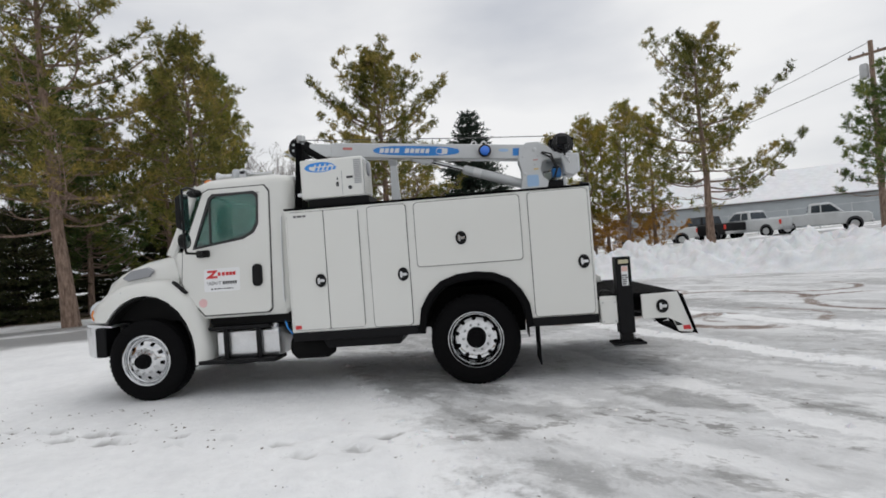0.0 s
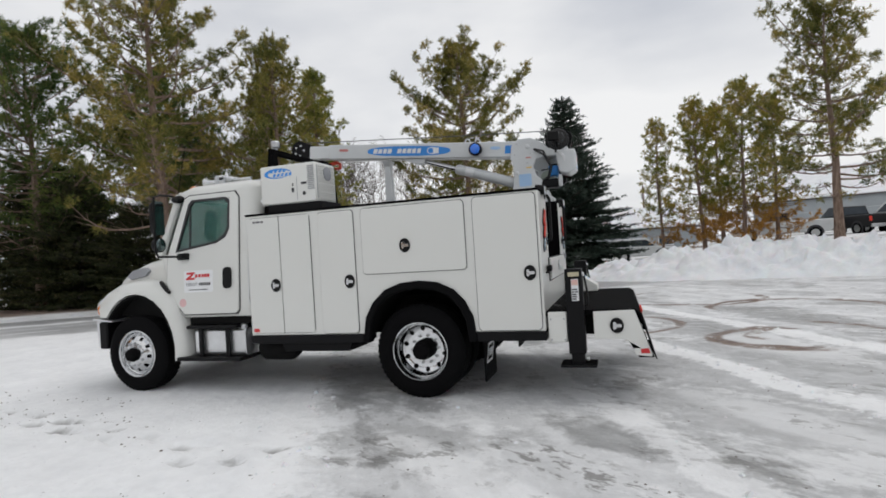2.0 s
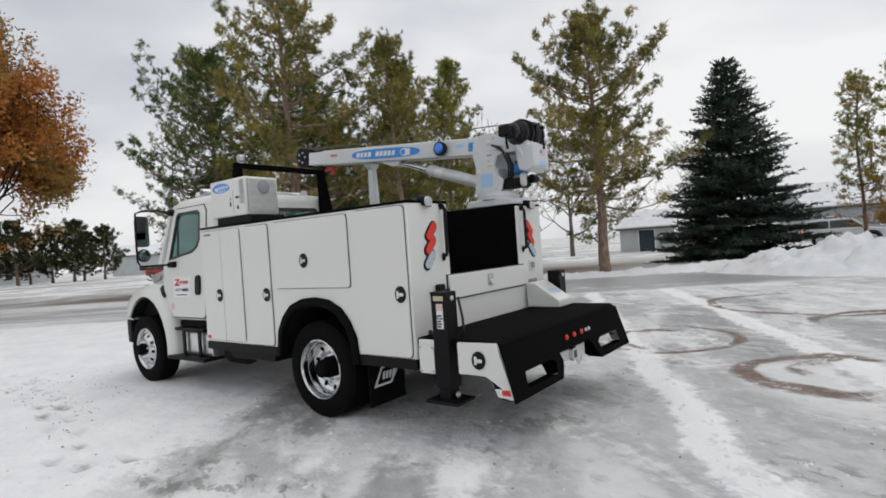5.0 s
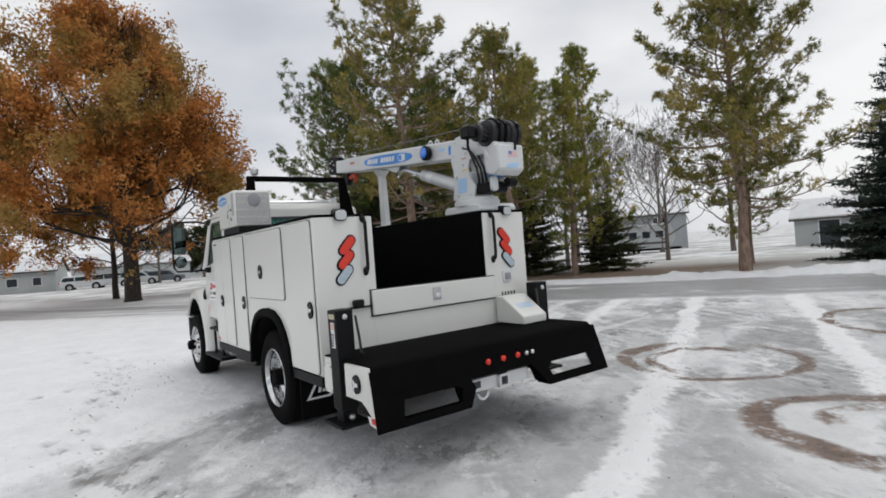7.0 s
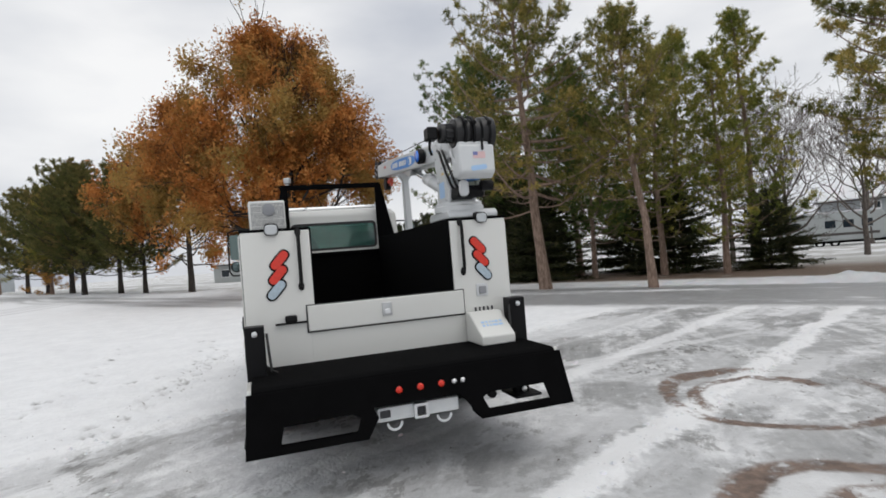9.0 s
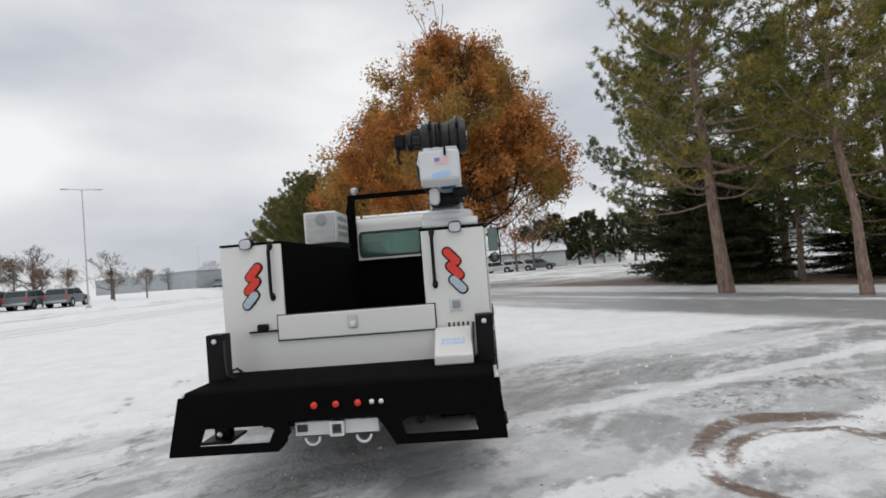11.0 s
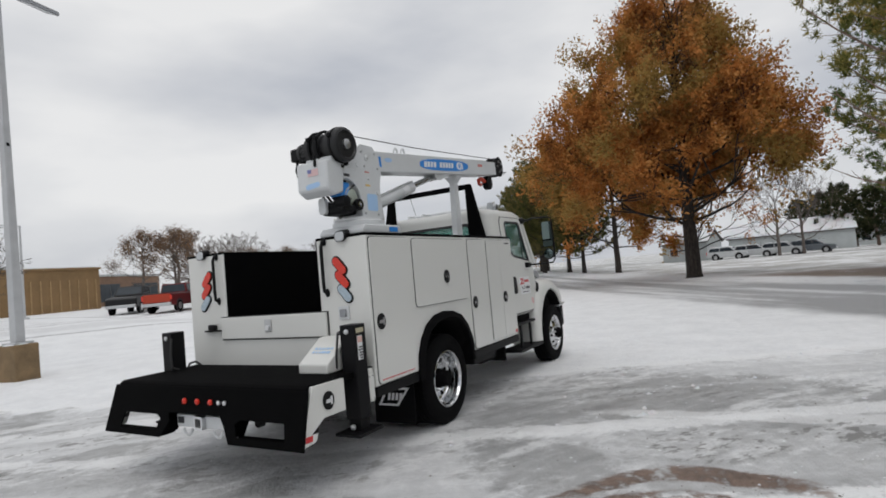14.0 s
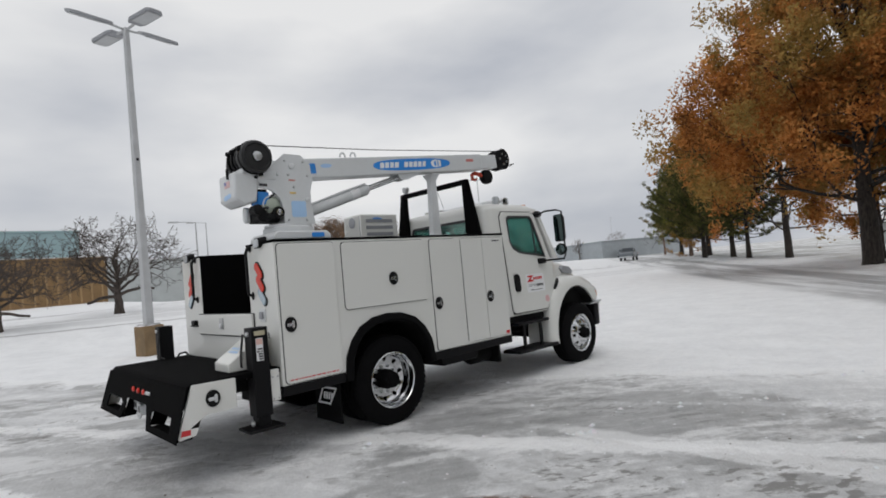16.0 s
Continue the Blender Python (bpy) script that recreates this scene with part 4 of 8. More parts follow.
for side in (-1, 1):
    part("bumper_lip", G().prism([(-4.41, 0.862), (-4.10, 0.835), (-4.10, 0.852), (-4.40, 0.892)], "y", side * 0.80, side * 1.135), M_TANK, truck, "bright top lip of the bumper", bevel=0.006)
    part("bumper_end", G().box(-4.33, -4.2, side * 0.85, side * 1.12, 0.50, 0.84), M_BLACKM, truck, bevel=0.02)

# steps and tank below the doors
for side in (-1, 1):
    y0, y1 = sorted((side * 0.82, side * 1.10))
    st = part("upper_step", G().box(-2.99, -2.28, y0, y1, 0.725, 0.765), M_BLACKM, truck, "black ribbed step", bevel=0.01)
    part("lower_step", G().box(-3.10, -2.20, sorted((side * 0.84, side * 1.16))[0], sorted((side * 0.84, side * 1.16))[1], 0.355, 0.40), M_BLACKM, st, bevel=0.012)
    for x in (-2.80, -2.42):
        part("step_hanger", G().box(x - 0.025, x + 0.025, side * 1.06, side * 1.085, 0.38, 0.74), M_BLACKM, st)
    part("sill", G().box(-3.0, -2.05, side * 0.70, side * 1.0, 0.77, 0.88), M_DARK, truck)
    if side < 0:
        tank = part("fuel_tank", G().prism(rounded(-1.04, -0.55, 0.40, 0.72, 0.05), "x", -2.92, -2.20), M_TANK, truck, "bright aluminium box tank", bevel=0.01)
        part("filler_cap", G().lathe([(0.05, 0.0), (0.05, 0.05), (0.03, 0.06)], (-2.26, -0.97, 0.71), "z", 16), M_STEEL, tank)
    part("grab_rail", G().tube([(-2.10, side * 1.035, 0.98), (-2.10, side * 1.06, 1.05), (-2.10, side * 1.0, 1.9), (-2.10, side * 0.98, 1.95)], 0.012, 6), M_TANK, cab)
    part("air_hose", G().tube([(-2.14, side * 0.98, 0.80), (-2.10, side * 1.02, 0.70), (-2.06, side * 0.98, 0.62)], 0.012, 6), M_BLUE, truck)

# roof lamps: air horns, amber markers and two beacons
rack = part("roof_light_bar", G().tube([(-2.60, -0.80, 2.535), (-2.60, 0.80, 2.535)], 0.035, 10), M_TANK, cab, "bright tubular roof bar")
for y in (-0.78, -0.40, 0.40, 0.78):
    part("bar_foot", G().box(-2.64, -2.56, y - 0.02, y + 0.02, 2.43, 2.54), M_STEEL, rack)
for x, y in ((-2.72, 0.70), (-2.44, 0.76), (-2.72, -0.70)):
    part("work_lamp", G().lathe([(0.045, 0), (0.052, 0.03), (0.05, 0.10), (0.035, 0.12)], (x, y, 2.46), "z", 16), M_LAMP, rack, "clear dome lamp")
for y in (-0.62, -0.36):
    part("air_horn", G().tube([(-2.30, y, 2.52), (-2.70, y, 2.52), (-2.92, y, 2.52), (-2.99, y, 2.52)], [0.02, 0.022, 0.032, 0.06], 12), M_ALU, rack)
for y in (-0.80, -0.25, 0.0, 0.25, 0.80):
    part("roof_marker", G().ball((-3.02, y, 2.44), (0.05, 0.035, 0.03)), M_AMBER, cab, "amber marker lamp")
part("aerial", G().tube([(-3.15, -0.93, 2.35), (-2.95, -0.98, 2.95)], 0.004, 5), M_PLASTIC, cab)

# ---- compartment body ----
BX0, BX1, BZ0, BZ1, BY = -1.975, 1.285, 0.655, 1.985, 1.215
ARCH = [(-0.535, 0.655), (-0.50, 0.80), (-0.42, 0.94), (-0.30, 1.05), (-0.14, 1.105), (0.04, 1.12), (0.22, 1.10), (0.37, 1.03), (0.47, 0.92), (0.535, 0.78), (0.56, 0.655)]


def side_at(side):
    return lambda u, v, d: (u, side * (BY - d), v)


for side in (-1, 1):
    at = side_at(side)
    inner = 0.645
    outline = [(BX0, BZ0)] + ARCH + [(BX1, BZ0), (BX1, BZ1), (BX0, BZ1)]
    box = part("side_compartment", G().prism(outline, "y", side * inner, side * BY), M_WHITE, truck, "white steel tool compartment bank", bevel=0.012)
    part("top_cover", G().box(BX0 - 0.005, BX1 + 0.003, *sorted((side * (inner - 0.005), side * (BY + 0.006))), BZ1 + 0.001, BZ1 + 0.022), M_BLACK, box, "black coated top", bevel=0.006)
    for x0, x1 in ((BX0, -0.60), (0.61, BX1)):
        part("sill_rail", G().box(x0, x1, *sorted((side * 0.9, side * (BY + 0.006))), 0.565, 0.652), M_BLACKM, box, "black sill rail", bevel=0.006)
    # black flare round the wheel arch
    rings = []
    for i, (u, v) in enumerate(ARCH):
        dx, dz = u - 0.01, v - 0.5
        l = math.hypot(dx, dz)
        nx, nz = dx / l, dz / l
        v2 = 0.57 if i in (0, len(ARCH) - 1) else v
        rings.append([(u - 0.005 * nx, side * 1.12, v2), (u + 0.065 * nx, side * (BY + 0.002), v2 + (0.065 * nz if v2 == v else 0)), (u + 0.06 * nx, side * (BY + 0.03), v2 + (0.06 * nz if v2 == v else 0)), (u - 0.005 * nx, side * (BY + 0.045), v2), (u - 0.02 * nx, side * (BY + 0.03), v2 - (0.02 * nz if v2 == v else 0))])
    part("wheel_flare", G().loft(rings), M_RUBBER, box, "black rubber wheel flare", smooth=50)
    part("wheel_liner", G().loft([[(u, side * 0.646, v), (u, side * 1.19, v), (u * 0.985, side * 1.19, v - 0.012), (u * 0.985, side * 0.646, v - 0.012)] for u, v in ARCH]), M_DARK, box)
    part("wheel_well", G().prism([(-0.53, 0.45)] + ARCH + [(0.56, 0.45)], "y", side * 0.60, side * 0.625), M_DARK, box)
    # doors; the front one is a pair of leaves
    doors = [((-1.945, -1.545), (0.685, 1.955), None), ((-1.535, -1.165), (0.685, 1.955), (-1.612, 1.205)), ((-1.06, -0.645), (0.67, 1.955), (-0.715, 1.21)),
             ((-0.555, 0.555), (1.275, 1.955), (-0.075, 1.548)), ((0.645, 1.255), (0.67, 1.965), (1.172, 1.21))]
    seal = G()
    for u0, u1, v0, v1 in ((-1.950, -1.160, 0.680, 1.960), (-1.066, -0.639, 0.664, 1.961), (-0.561, 0.561, 1.269, 1.961), (0.639, 1.261, 0.664, 1.971)):
        slab(seal, rounded(u0, u1, v0, v1, 0.042), [], lambda u, v, d: at(u, v, d - 0.004), 0.01)
    part("door_seal", seal, M_SEAL, box)
    for (u0, u1), (v0, v1), latch in doors:
        r = 0.012 if u1 - u0 < 0.42 and v1 > 1.9 and u0 < -1.2 else 0.04
        d = part("compartment_door", slab(G(), rounded(u0, u1, v0, v1, r), [], lambda u, v, d: at(u, v, d - 0.016), 0.012), M_WHITE, box, "white flush compartment door", bevel=0.004)
        if latch:
            lx, lz = latch
            ring = [(lx + 0.058 * math.cos(k * math.pi / 12), lz + 0.072 * math.sin(k * math.pi / 12)) for k in range(24)]
            l = part("latch", slab(G(), ring, [], lambda u, v, d: at(u, v, d - 0.028), 0.014), M_PLASTIC, d, "black oval paddle latch with a chrome handle", bevel=0.004)
            tee = slab(G(), rounded(lx - 0.032, lx - 0.006, lz - 0.034, lz + 0.034, 0.01, 2), [], lambda u, v, d: at(u, v, d - 0.038), 0.012)
            part("latch_handle", slab(tee, rounded(lx - 0.008, lx + 0.044, lz - 0.016, lz + 0.014, 0.008, 2), [], lambda u, v, d: at(u, v, d - 0.036), 0.010), M_ALU, l, bevel=0.003)
    # maker's mark and the small stickers
    e = 1 if side < 0 else -1
    rng = random.Random(11)
    cx = -1.80
    g = G()
    bar_rows(g, rng, cx - 0.07, cx + 0.07, 1.90, 1.935, 1, at, 0.016)
    part("maker_mark", g, M_DBLACK, box)
    part("red_reflector", flat(G(), rounded(-1.93, -1.86, 0.695, 0.735, 0.005, 1), at, 0.016), M_DRED, box)
    if side > 0:
        g = G()
        bar_rows(g, rng, 0.70, 1.22, 0.695, 0.715, 1, at, 0.016)
        part("red_print", g, M_DRED, box)
    part("mud_flap", G().box(0.66, 0.675, *sorted((side * 0.70, side * 1.18)), 0.16, 0.62), M_RUBBER, truck, "black rubber mud flap with a white outlined mark")
    g = G()
    z0, y0 = 0.42, side * 0.94
    slab(g, [(y0 - 0.19, z0 - 0.09), (y0 + 0.05, z0 - 0.09), (y0 + 0.19, z0 + 0.09), (y0 - 0.08, z0 + 0.09)], [[(y0 - 0.15, z0 - 0.07), (y0 + 0.035, z0 - 0.07), (y0 + 0.15, z0 + 0.07), (y0 - 0.065, z0 + 0.07)]], lambda u, v, d: (0.6775 - d, u, v), 0.002)
    for k in range(4):
        slab(g, [(y0 - 0.075 + 0.045 * k, z0 - 0.035), (y0 - 0.045 + 0.045 * k, z0 - 0.035), (y0 - 0.03 + 0.045 * k, z0 + 0.035), (y0 - 0.06 + 0.045 * k, z0 + 0.035)], [], lambda u, v, d: (0.6775 - d, u, v), 0.002)
    part("flap_mark", g, M_DWHITE, truck)

# load bed between the banks
bed = part("bed_floor", G().box(BX0, BX1 - 0.02, -0.645, 0.645, 1.0, 1.06), M_BLACK, truck, "black lined load bed")
for side in (-1, 1):
    part("bed_lining", G().box(BX0 + 0.01, BX1 - 0.01, *sorted((side * 0.6415, side * 0.632)), 1.06, BZ1 + 0.018), M_BLACK, bed)
part("bed_front", G().box(BX0 + 0.01, BX0 + 0.03, -0.63, 0.63, 1.06, 1.80), M_BLACK, bed)
part("rear_wall", G().box(BX1 - 0.03, BX1 + 0.002, -0.69, 0.69, 0.665, 1.10), M_WHITE, truck, bevel=0.003)
part("rear_sill", G().box(BX1 - 0.06, BX1 - 0.012, -1.2, 1.2, 0.62, 0.75), M_WHITE, truck)
gate = part("tailgate", G().box(BX1 - 0.008, BX1 + 0.03, -0.71, 0.72, 1.105, 1.325), M_WHITE, truck, "white drop tailgate", bevel=0.008)
# oversize dark plate: seal line and gap shadow round the gate, put in as colour
part("gate_seal_shade", G().box(BX1 - 0.006, BX1 + 0.010, -0.722, 0.732, 1.092, 1.334), M_SEAL, gate, "dark plate for the seal line and the gap's shadow")
part("gate_latch", G().prism(rounded(-0.065, 0.025, 1.17, 1.29, 0.012), "x", BX1 + 0.03, BX1 + 0.042), M_STEEL, gate, "steel paddle latch", bevel=0.004)
part("latch_grip", G().prism(rounded(-0.045, 0.005, 1.185, 1.23, 0.012), "x", BX1 + 0.042, BX1 + 0.056), M_TANK, gate, bevel=0.004)

for side in (-1, 1):
    rear = lambda u, v, d: (BX1 - d, u, v)
    yc = side * 0.93
    cluster = part("tail_lamp_cluster", slab(G(), oval(yc, 1.61, 0.34, 0.05, 90), [], lambda u, v, d: rear(u, v, d - 0.004), 0.006), M_PLASTIC, truck, "slanting red and clear tail lamps")
    for dz, dy, mat, lab in ((0.125, -0.02, M_RED, "red lens"), (0.0, 0.0, M_RED, "red lens"), (-0.125, 0.02, M_CLEAR, "clear lens")):
        tilt = 48 if side < 0 else 132
        part("lamp_bezel", slab(G(), oval(yc + side * dy * -1 * -1, 1.61 + dz, 0.215, 0.098, tilt), [], lambda u, v, d: rear(u, v, d - 0.010), 0.012), M_PLASTIC, cluster, bevel=0.004)
        part("lens", slab(G(), oval(yc + side * dy, 1.61 + dz, 0.185, 0.072, tilt), [], lambda u, v, d: rear(u, v, d - 0.020), 0.012), mat, cluster, lab, bevel=0.006)
    ya = side * 0.745
    part("grab_handle", G().tube([(BX1, ya, 1.50), (BX1 + 0.045, ya, 1.515), (BX1 + 0.05, ya, 1.56), (BX1 + 0.05, ya, 1.88), (BX1 + 0.05, ya, 1.92), (BX1 + 0.03, ya, 1.965), (BX1, ya, 1.965)], 0.016, 8).ball((BX1 + 0.008, ya, 1.50), (0.012, 0.028, 0.04)).ball((BX1 + 0.008, ya, 1.965), (0.012, 0.028, 0.04)), M_PLASTIC, truck, "black grab handle")
    fl = part("flood_lamp", G().loft([[(BX1 - 0.05, y, z) for y, z in rounded(side * 0.96 - 0.055, side * 0.96 + 0.055, 1.975, 2.06, 0.03)], [(BX1 + 0.04, y, z) for y, z in rounded(side * 0.96 - 0.06, side * 0.96 + 0.06, 1.945, 2.045, 0.035)]]), M_PLASTIC, truck, "small flood lamp at the body corner", bevel=0.006)
    part("flood_glass", G().loft([[(BX1 + 0.040, y, z) for y, z in rounded(side * 0.96 - 0.052, side * 0.96 + 0.052, 1.952, 2.038, 0.03)], [(BX1 + 0.050, y, z) for y, z in rounded(side * 0.96 - 0.045, side * 0.96 + 0.045, 1.957, 2.030, 0.03)]]), M_LAMP, fl)
plate = part("plate_lamp", G().box(BX1, BX1 + 0.05, -0.90, -0.80, 1.20, 1.26), M_PLASTIC, truck, "black lamp and bracket", bevel=0.012)
part("plate_bracket", G().box(BX1, BX1 + 0.03, -0.98, -0.72, 1.185, 1.20), M_PLASTIC, plate)
out = part("outlet_cover", G().prism(rounded(0.86, 0.98, 1.25, 1.37, 0.01), "x", BX1, BX1 + 0.012), M_CRANE, truck, "small grey outlet cover", bevel=0.003)
part("outlet_lid", G().prism(rounded(0.885, 0.955, 1.275, 1.345, 0.01), "x", BX1 + 0.012, BX1 + 0.03), M_DGREY, out, bevel=0.004)
g = G()
for k in range(5):
    g.prism(rounded(0.83 + 0.042 * k, 0.85 + 0.042 * k, 1.09, 1.15, 0.008, 2), "x", BX1, BX1 + 0.003)
part("vent_slots", g, M_DBLACK, truck)

# ---- rear bumper with deck, steps and hitch ----
DECK = 0.84
bump = part("bumper_deck", G().prism([(1.29, DECK), (2.08, DECK), (2.11, DECK - 0.02), (2.15, 0.70), (2.12, 0.70), (2.07, DECK - 0.05), (1.29, DECK - 0.05)], "y", -1.19, 1.19), M_BLACK, truck, "black coated step deck", bevel=0.008)
slope = lambda u, v, d: (2.115 + (DECK - 0.03 - v) * 0.285 - d, u, v)
face = [(-1.226, 0.81), (-1.254, 0.40), (-0.42, 0.40), (-0.33, 0.53), (-0.36, 0.60), (0.30, 0.60), (0.36, 0.53), (0.45, 0.40), (1.254, 0.40), (1.226, 0.81)]
holes = [[(-1.02, 0.455), (-0.50, 0.455), (-0.46, 0.55), (-0.52, 0.58), (-0.99, 0.58)], [(0.53, 0.455), (1.05, 0.455), (1.02, 0.58), (0.55, 0.58), (0.49, 0.55)]]
part("bumper_face", slab(G(), face, holes, lambda u, v, d: slope(u, v, d - 0.012), 0.012), M_BLACK, bump, bevel=0.004)
for y0, y1 in ((-1.20, -0.42), (0.45, 1.20)):
    part("bumper_step", G().box(2.09, 2.222, y0, y1, 0.402, 0.43), M_BLACK, bump, bevel=0.006)
    part("step_bracket", G().prism([(1.75, 0.78), (2.08, 0.78), (2.20, 0.44), (2.08, 0.42), (1.98, 0.60), (1.80, 0.66)], "y", y1 if y0 < -1 else y0, (y1 + 0.012) if y0 < -1 else (y0 - 0.012)), M_BLACK, bump)
for side in (-1, 1):
    at = lambda u, v, d, side=side: (u, side * (1.222 - d), v)
    panel = [(1.72, 0.825), (2.078, 0.832), (2.212, 0.435), (2.200, 0.415), (2.07, 0.43), (2.02, 0.545), (1.97, 0.575), (1.72, 0.575)]
    p = part("bumper_side", slab(G(), panel, [], at, 0.03), M_WHITE, bump, "white bumper end with a latch", bevel=0.006)
    lx, lz = 1.92, 0.697
    ring = [(lx + 0.06 * math.cos(k * math.pi / 12), lz + 0.07 * math.sin(k * math.pi / 12)) for k in range(24)]
    part("latch", slab(G(), ring, [], lambda u, v, d: at(u, v, d - 0.014), 0.014), M_PLASTIC, p, "black oval latch", bevel=0.004)
    tee = slab(G(), rounded(lx - 0.032, lx - 0.006, lz - 0.034, lz + 0.034, 0.01, 2), [], lambda u, v, d: at(u, v, d - 0.022), 0.01)
    part("latch_handle", slab(tee, rounded(lx - 0.008, lx + 0.042, lz - 0.016, lz + 0.014, 0.008, 2), [], lambda u, v, d: at(u, v, d - 0.021), 0.01), M_ALU, p)
    part("side_reflector", flat(G(), [(2.115, 0.445), (2.19, 0.445), (2.18, 0.49), (2.11, 0.485)], at, 0.002), M_DRED, p, "red reflector")
    # outrigger: a square leg in a sleeve, with its foot raised
    x0, x1 = (1.485, 1.64) if side < 0 else (1.40, 1.555)
    ya, yb = sorted((side * 1.075, side * 1.225))
    leg = part("outrigger", G().box(x0, x1, ya, yb, 0.44, 1.225), M_BLACKM, truck, "black outrigger jack", bevel=0.008)
    part("jack_leg", G().box(x0 + 0.02, x1 - 0.02, ya + 0.015, yb - 0.015, 0.345, 0.46), M_BLACKM, leg, bevel=0.004)
    part("jack_foot", G().box(x0 - 0.08, x1 + 0.09, side * 1.15 - 0.13, side * 1.15 + 0.13, 0.325, 0.35), M_BLACKM, leg, bevel=0.006)
    part("jack_label", flat(G(), [(x0 + 0.055, 0.93), (x0 + 0.12, 0.93), (x0 + 0.12, 1.13), (x0 + 0.055, 1.13)], at, 0.0045), M_DWHITE, leg, "white warning label")
    g = G()
    bar_rows(g, random.Random(5), x0 + 0.06, x0 + 0.115, 0.94, 1.05, 5, at, 0.007)
    part("label_print", g, M_DBLACK, leg)
    part("label_red", flat(G(), [(x0 + 0.058, 1.075), (x0 + 0.117, 1.075), (x0 + 0.117, 1.125), (x0 + 0.058, 1.125)], at, 0.007), plain("pink_print", (0.75, 0.5, 0.45), 0.5), leg)
    part("jack_top_plate", flat(G(), [(x0 + 0.03, 1.155), (x0 + 0.13, 1.155), (x0 + 0.13, 1.195), (x0 + 0.03, 1.195)], at, 0.0045), plain("brass_plate", (0.55, 0.5, 0.35), 0.4, 0.3), leg)
    part("jack_pin", G().lathe([(0.022, 0), (0.022, 0.012), (0.012, 0.018)], (x1, side * 1.15, 1.17), "x", 10), M_TANK, leg)
    part("jack_pin", G().lathe([(0.025, 0), (0.025, 0.015), (0.012, 0.022)], (x1, side * 1.15, 0.385), "x", 10), M_TANK, leg)
    part("jack_hose", G().tube([(x1 + 0.005, side * 1.06, 1.17), (x1 + 0.03, side * 1.05, 1.0), (x1 + 0.03, side * 1.04, 0.88), (x1 - 0.02, side * 1.0, 0.85)], 0.011, 6), M_HOSE, leg)
    part("side_box", G().box(BX1 + 0.02, x0 - 0.005 if side < 0 else 1.41, *sorted((side * 0.98, side * 1.20)), 0.545, 0.83), M_WHITE, truck, "small white corner box", bevel=0.01)
    cb0, cb1 = BX1 + 0.03, (x0 - 0.012 if side < 0 else 1.40)
    lid = part("box_cover", slab(G(), rounded(cb0, cb1, 0.55, 0.785, 0.018, 3), [], lambda u, v, d, side=side: (u, side * (1.212 - d), v), 0.012), M_WHITE, truck, "screwed cover plate", bevel=0.003)
    for u in (cb0 + 0.018, cb1 - 0.018):
        for v in (0.57, 0.765):
            part("cover_screw", G().lathe([(0.007, 0.0), (0.007, 0.006 * side), (0.004, 0.008 * side)], (u, side * 1.212, v), "y", 8), M_DGREY, lid)
    part("box_hose", G().tube([(BX1 + 0.03, side * 1.05, 0.83), (BX1 + 0.07, side * 1.10, 0.885), (BX1 + 0.13, side * 1.12, 0.875), (BX1 + 0.17, side * 1.10, 0.83)], 0.012, 8), M_HOSE, truck)
g = G().prism([(1.31, 0.845), (1.70, 0.845), (1.70, 0.925), (1.42, 1.115), (1.31, 1.115)], "y", 0.72, 1.04)
ctl = part("control_cover", g, M_WHITE, truck, "white sloping crane control cover", bevel=0.012)
g = G()
bar_rows(g, random.Random(8), 0.78, 0.98, 1.0, 1.05, 2, lambda u, v, d: (1.42 + (1.115 - v) * 1.475 - d, u, v), 0.003)
part("cover_print", g, M_PALEBLUE, ctl)
for y, mat in ((-0.16, M_RED), (0.005, M_RED), (0.17, M_RED), (0.275, M_TANK), (0.345, M_TANK)):
    r = 0.019 if mat is M_RED else 0.013
    part("marker_lamp" if mat is M_RED else "socket", G().lathe([(r + 0.006, -0.004), (r + 0.006, 0.006), (r, 0.012), (r * 0.5, 0.016)], (2.165, y, 0.70), "x", 16), mat, bump)
hitch = part("tow_hitch", G().box(1.95, 2.13, -0.33, 0.31, 0.47, 0.575), M_CRANE, truck, "pale grey receiver hitch", bevel=0.008)
part("receiver", slab(G(), rounded(-0.055, 0.055, 0.465, 0.575, 0.01, 2), [rounded(-0.035, 0.035, 0.485, 0.555, 0.006, 2)], lambda u, v, d: (2.17 - d, u, v), 0.05), M_TANK, hitch)
part("receiver_bore", G().box(2.05, 2.135, -0.036, 0.036, 0.484, 0.556), M_DBLACK, hitch)
for y in (-0.20, 0.19):
    ring = [(2.12, y + 0.055 * math.cos(a), 0.455 + 0.055 * math.sin(a)) for a in [math.pi + k * math.pi / 8 for k in range(9)]]
    part("chain_loop", G().tube(ring, 0.011, 6), M_CRANE, hitch)
part("hitch_label", flat(G(), rounded(-0.31, -0.23, 0.50, 0.555, 0.004, 1), lambda u, v, d: (2.13 - d, u, v), 0.002), M_DBLACK, hitch)
part("trailer_socket", G().lathe([(0.035, 0), (0.035, 0.05), (0.028, 0.06)], (2.03, 0.62, 0.53), "x", 14), M_PLASTIC, hitch)
part("cross_member", G().box(1.5, 1.95, -0.45, 0.45, 0.50, 0.62), M_DARK, truck)
g = G()
g.box(2.0, 2.03, -0.75, -0.38, 0.66, 0.70)
part("deck_hose", G().tube([(1.75, -0.6, 0.60), (1.95, -0.5, 0.55), (2.0, -0.38, 0.58)], 0.014, 6), M_HOSE, truck)


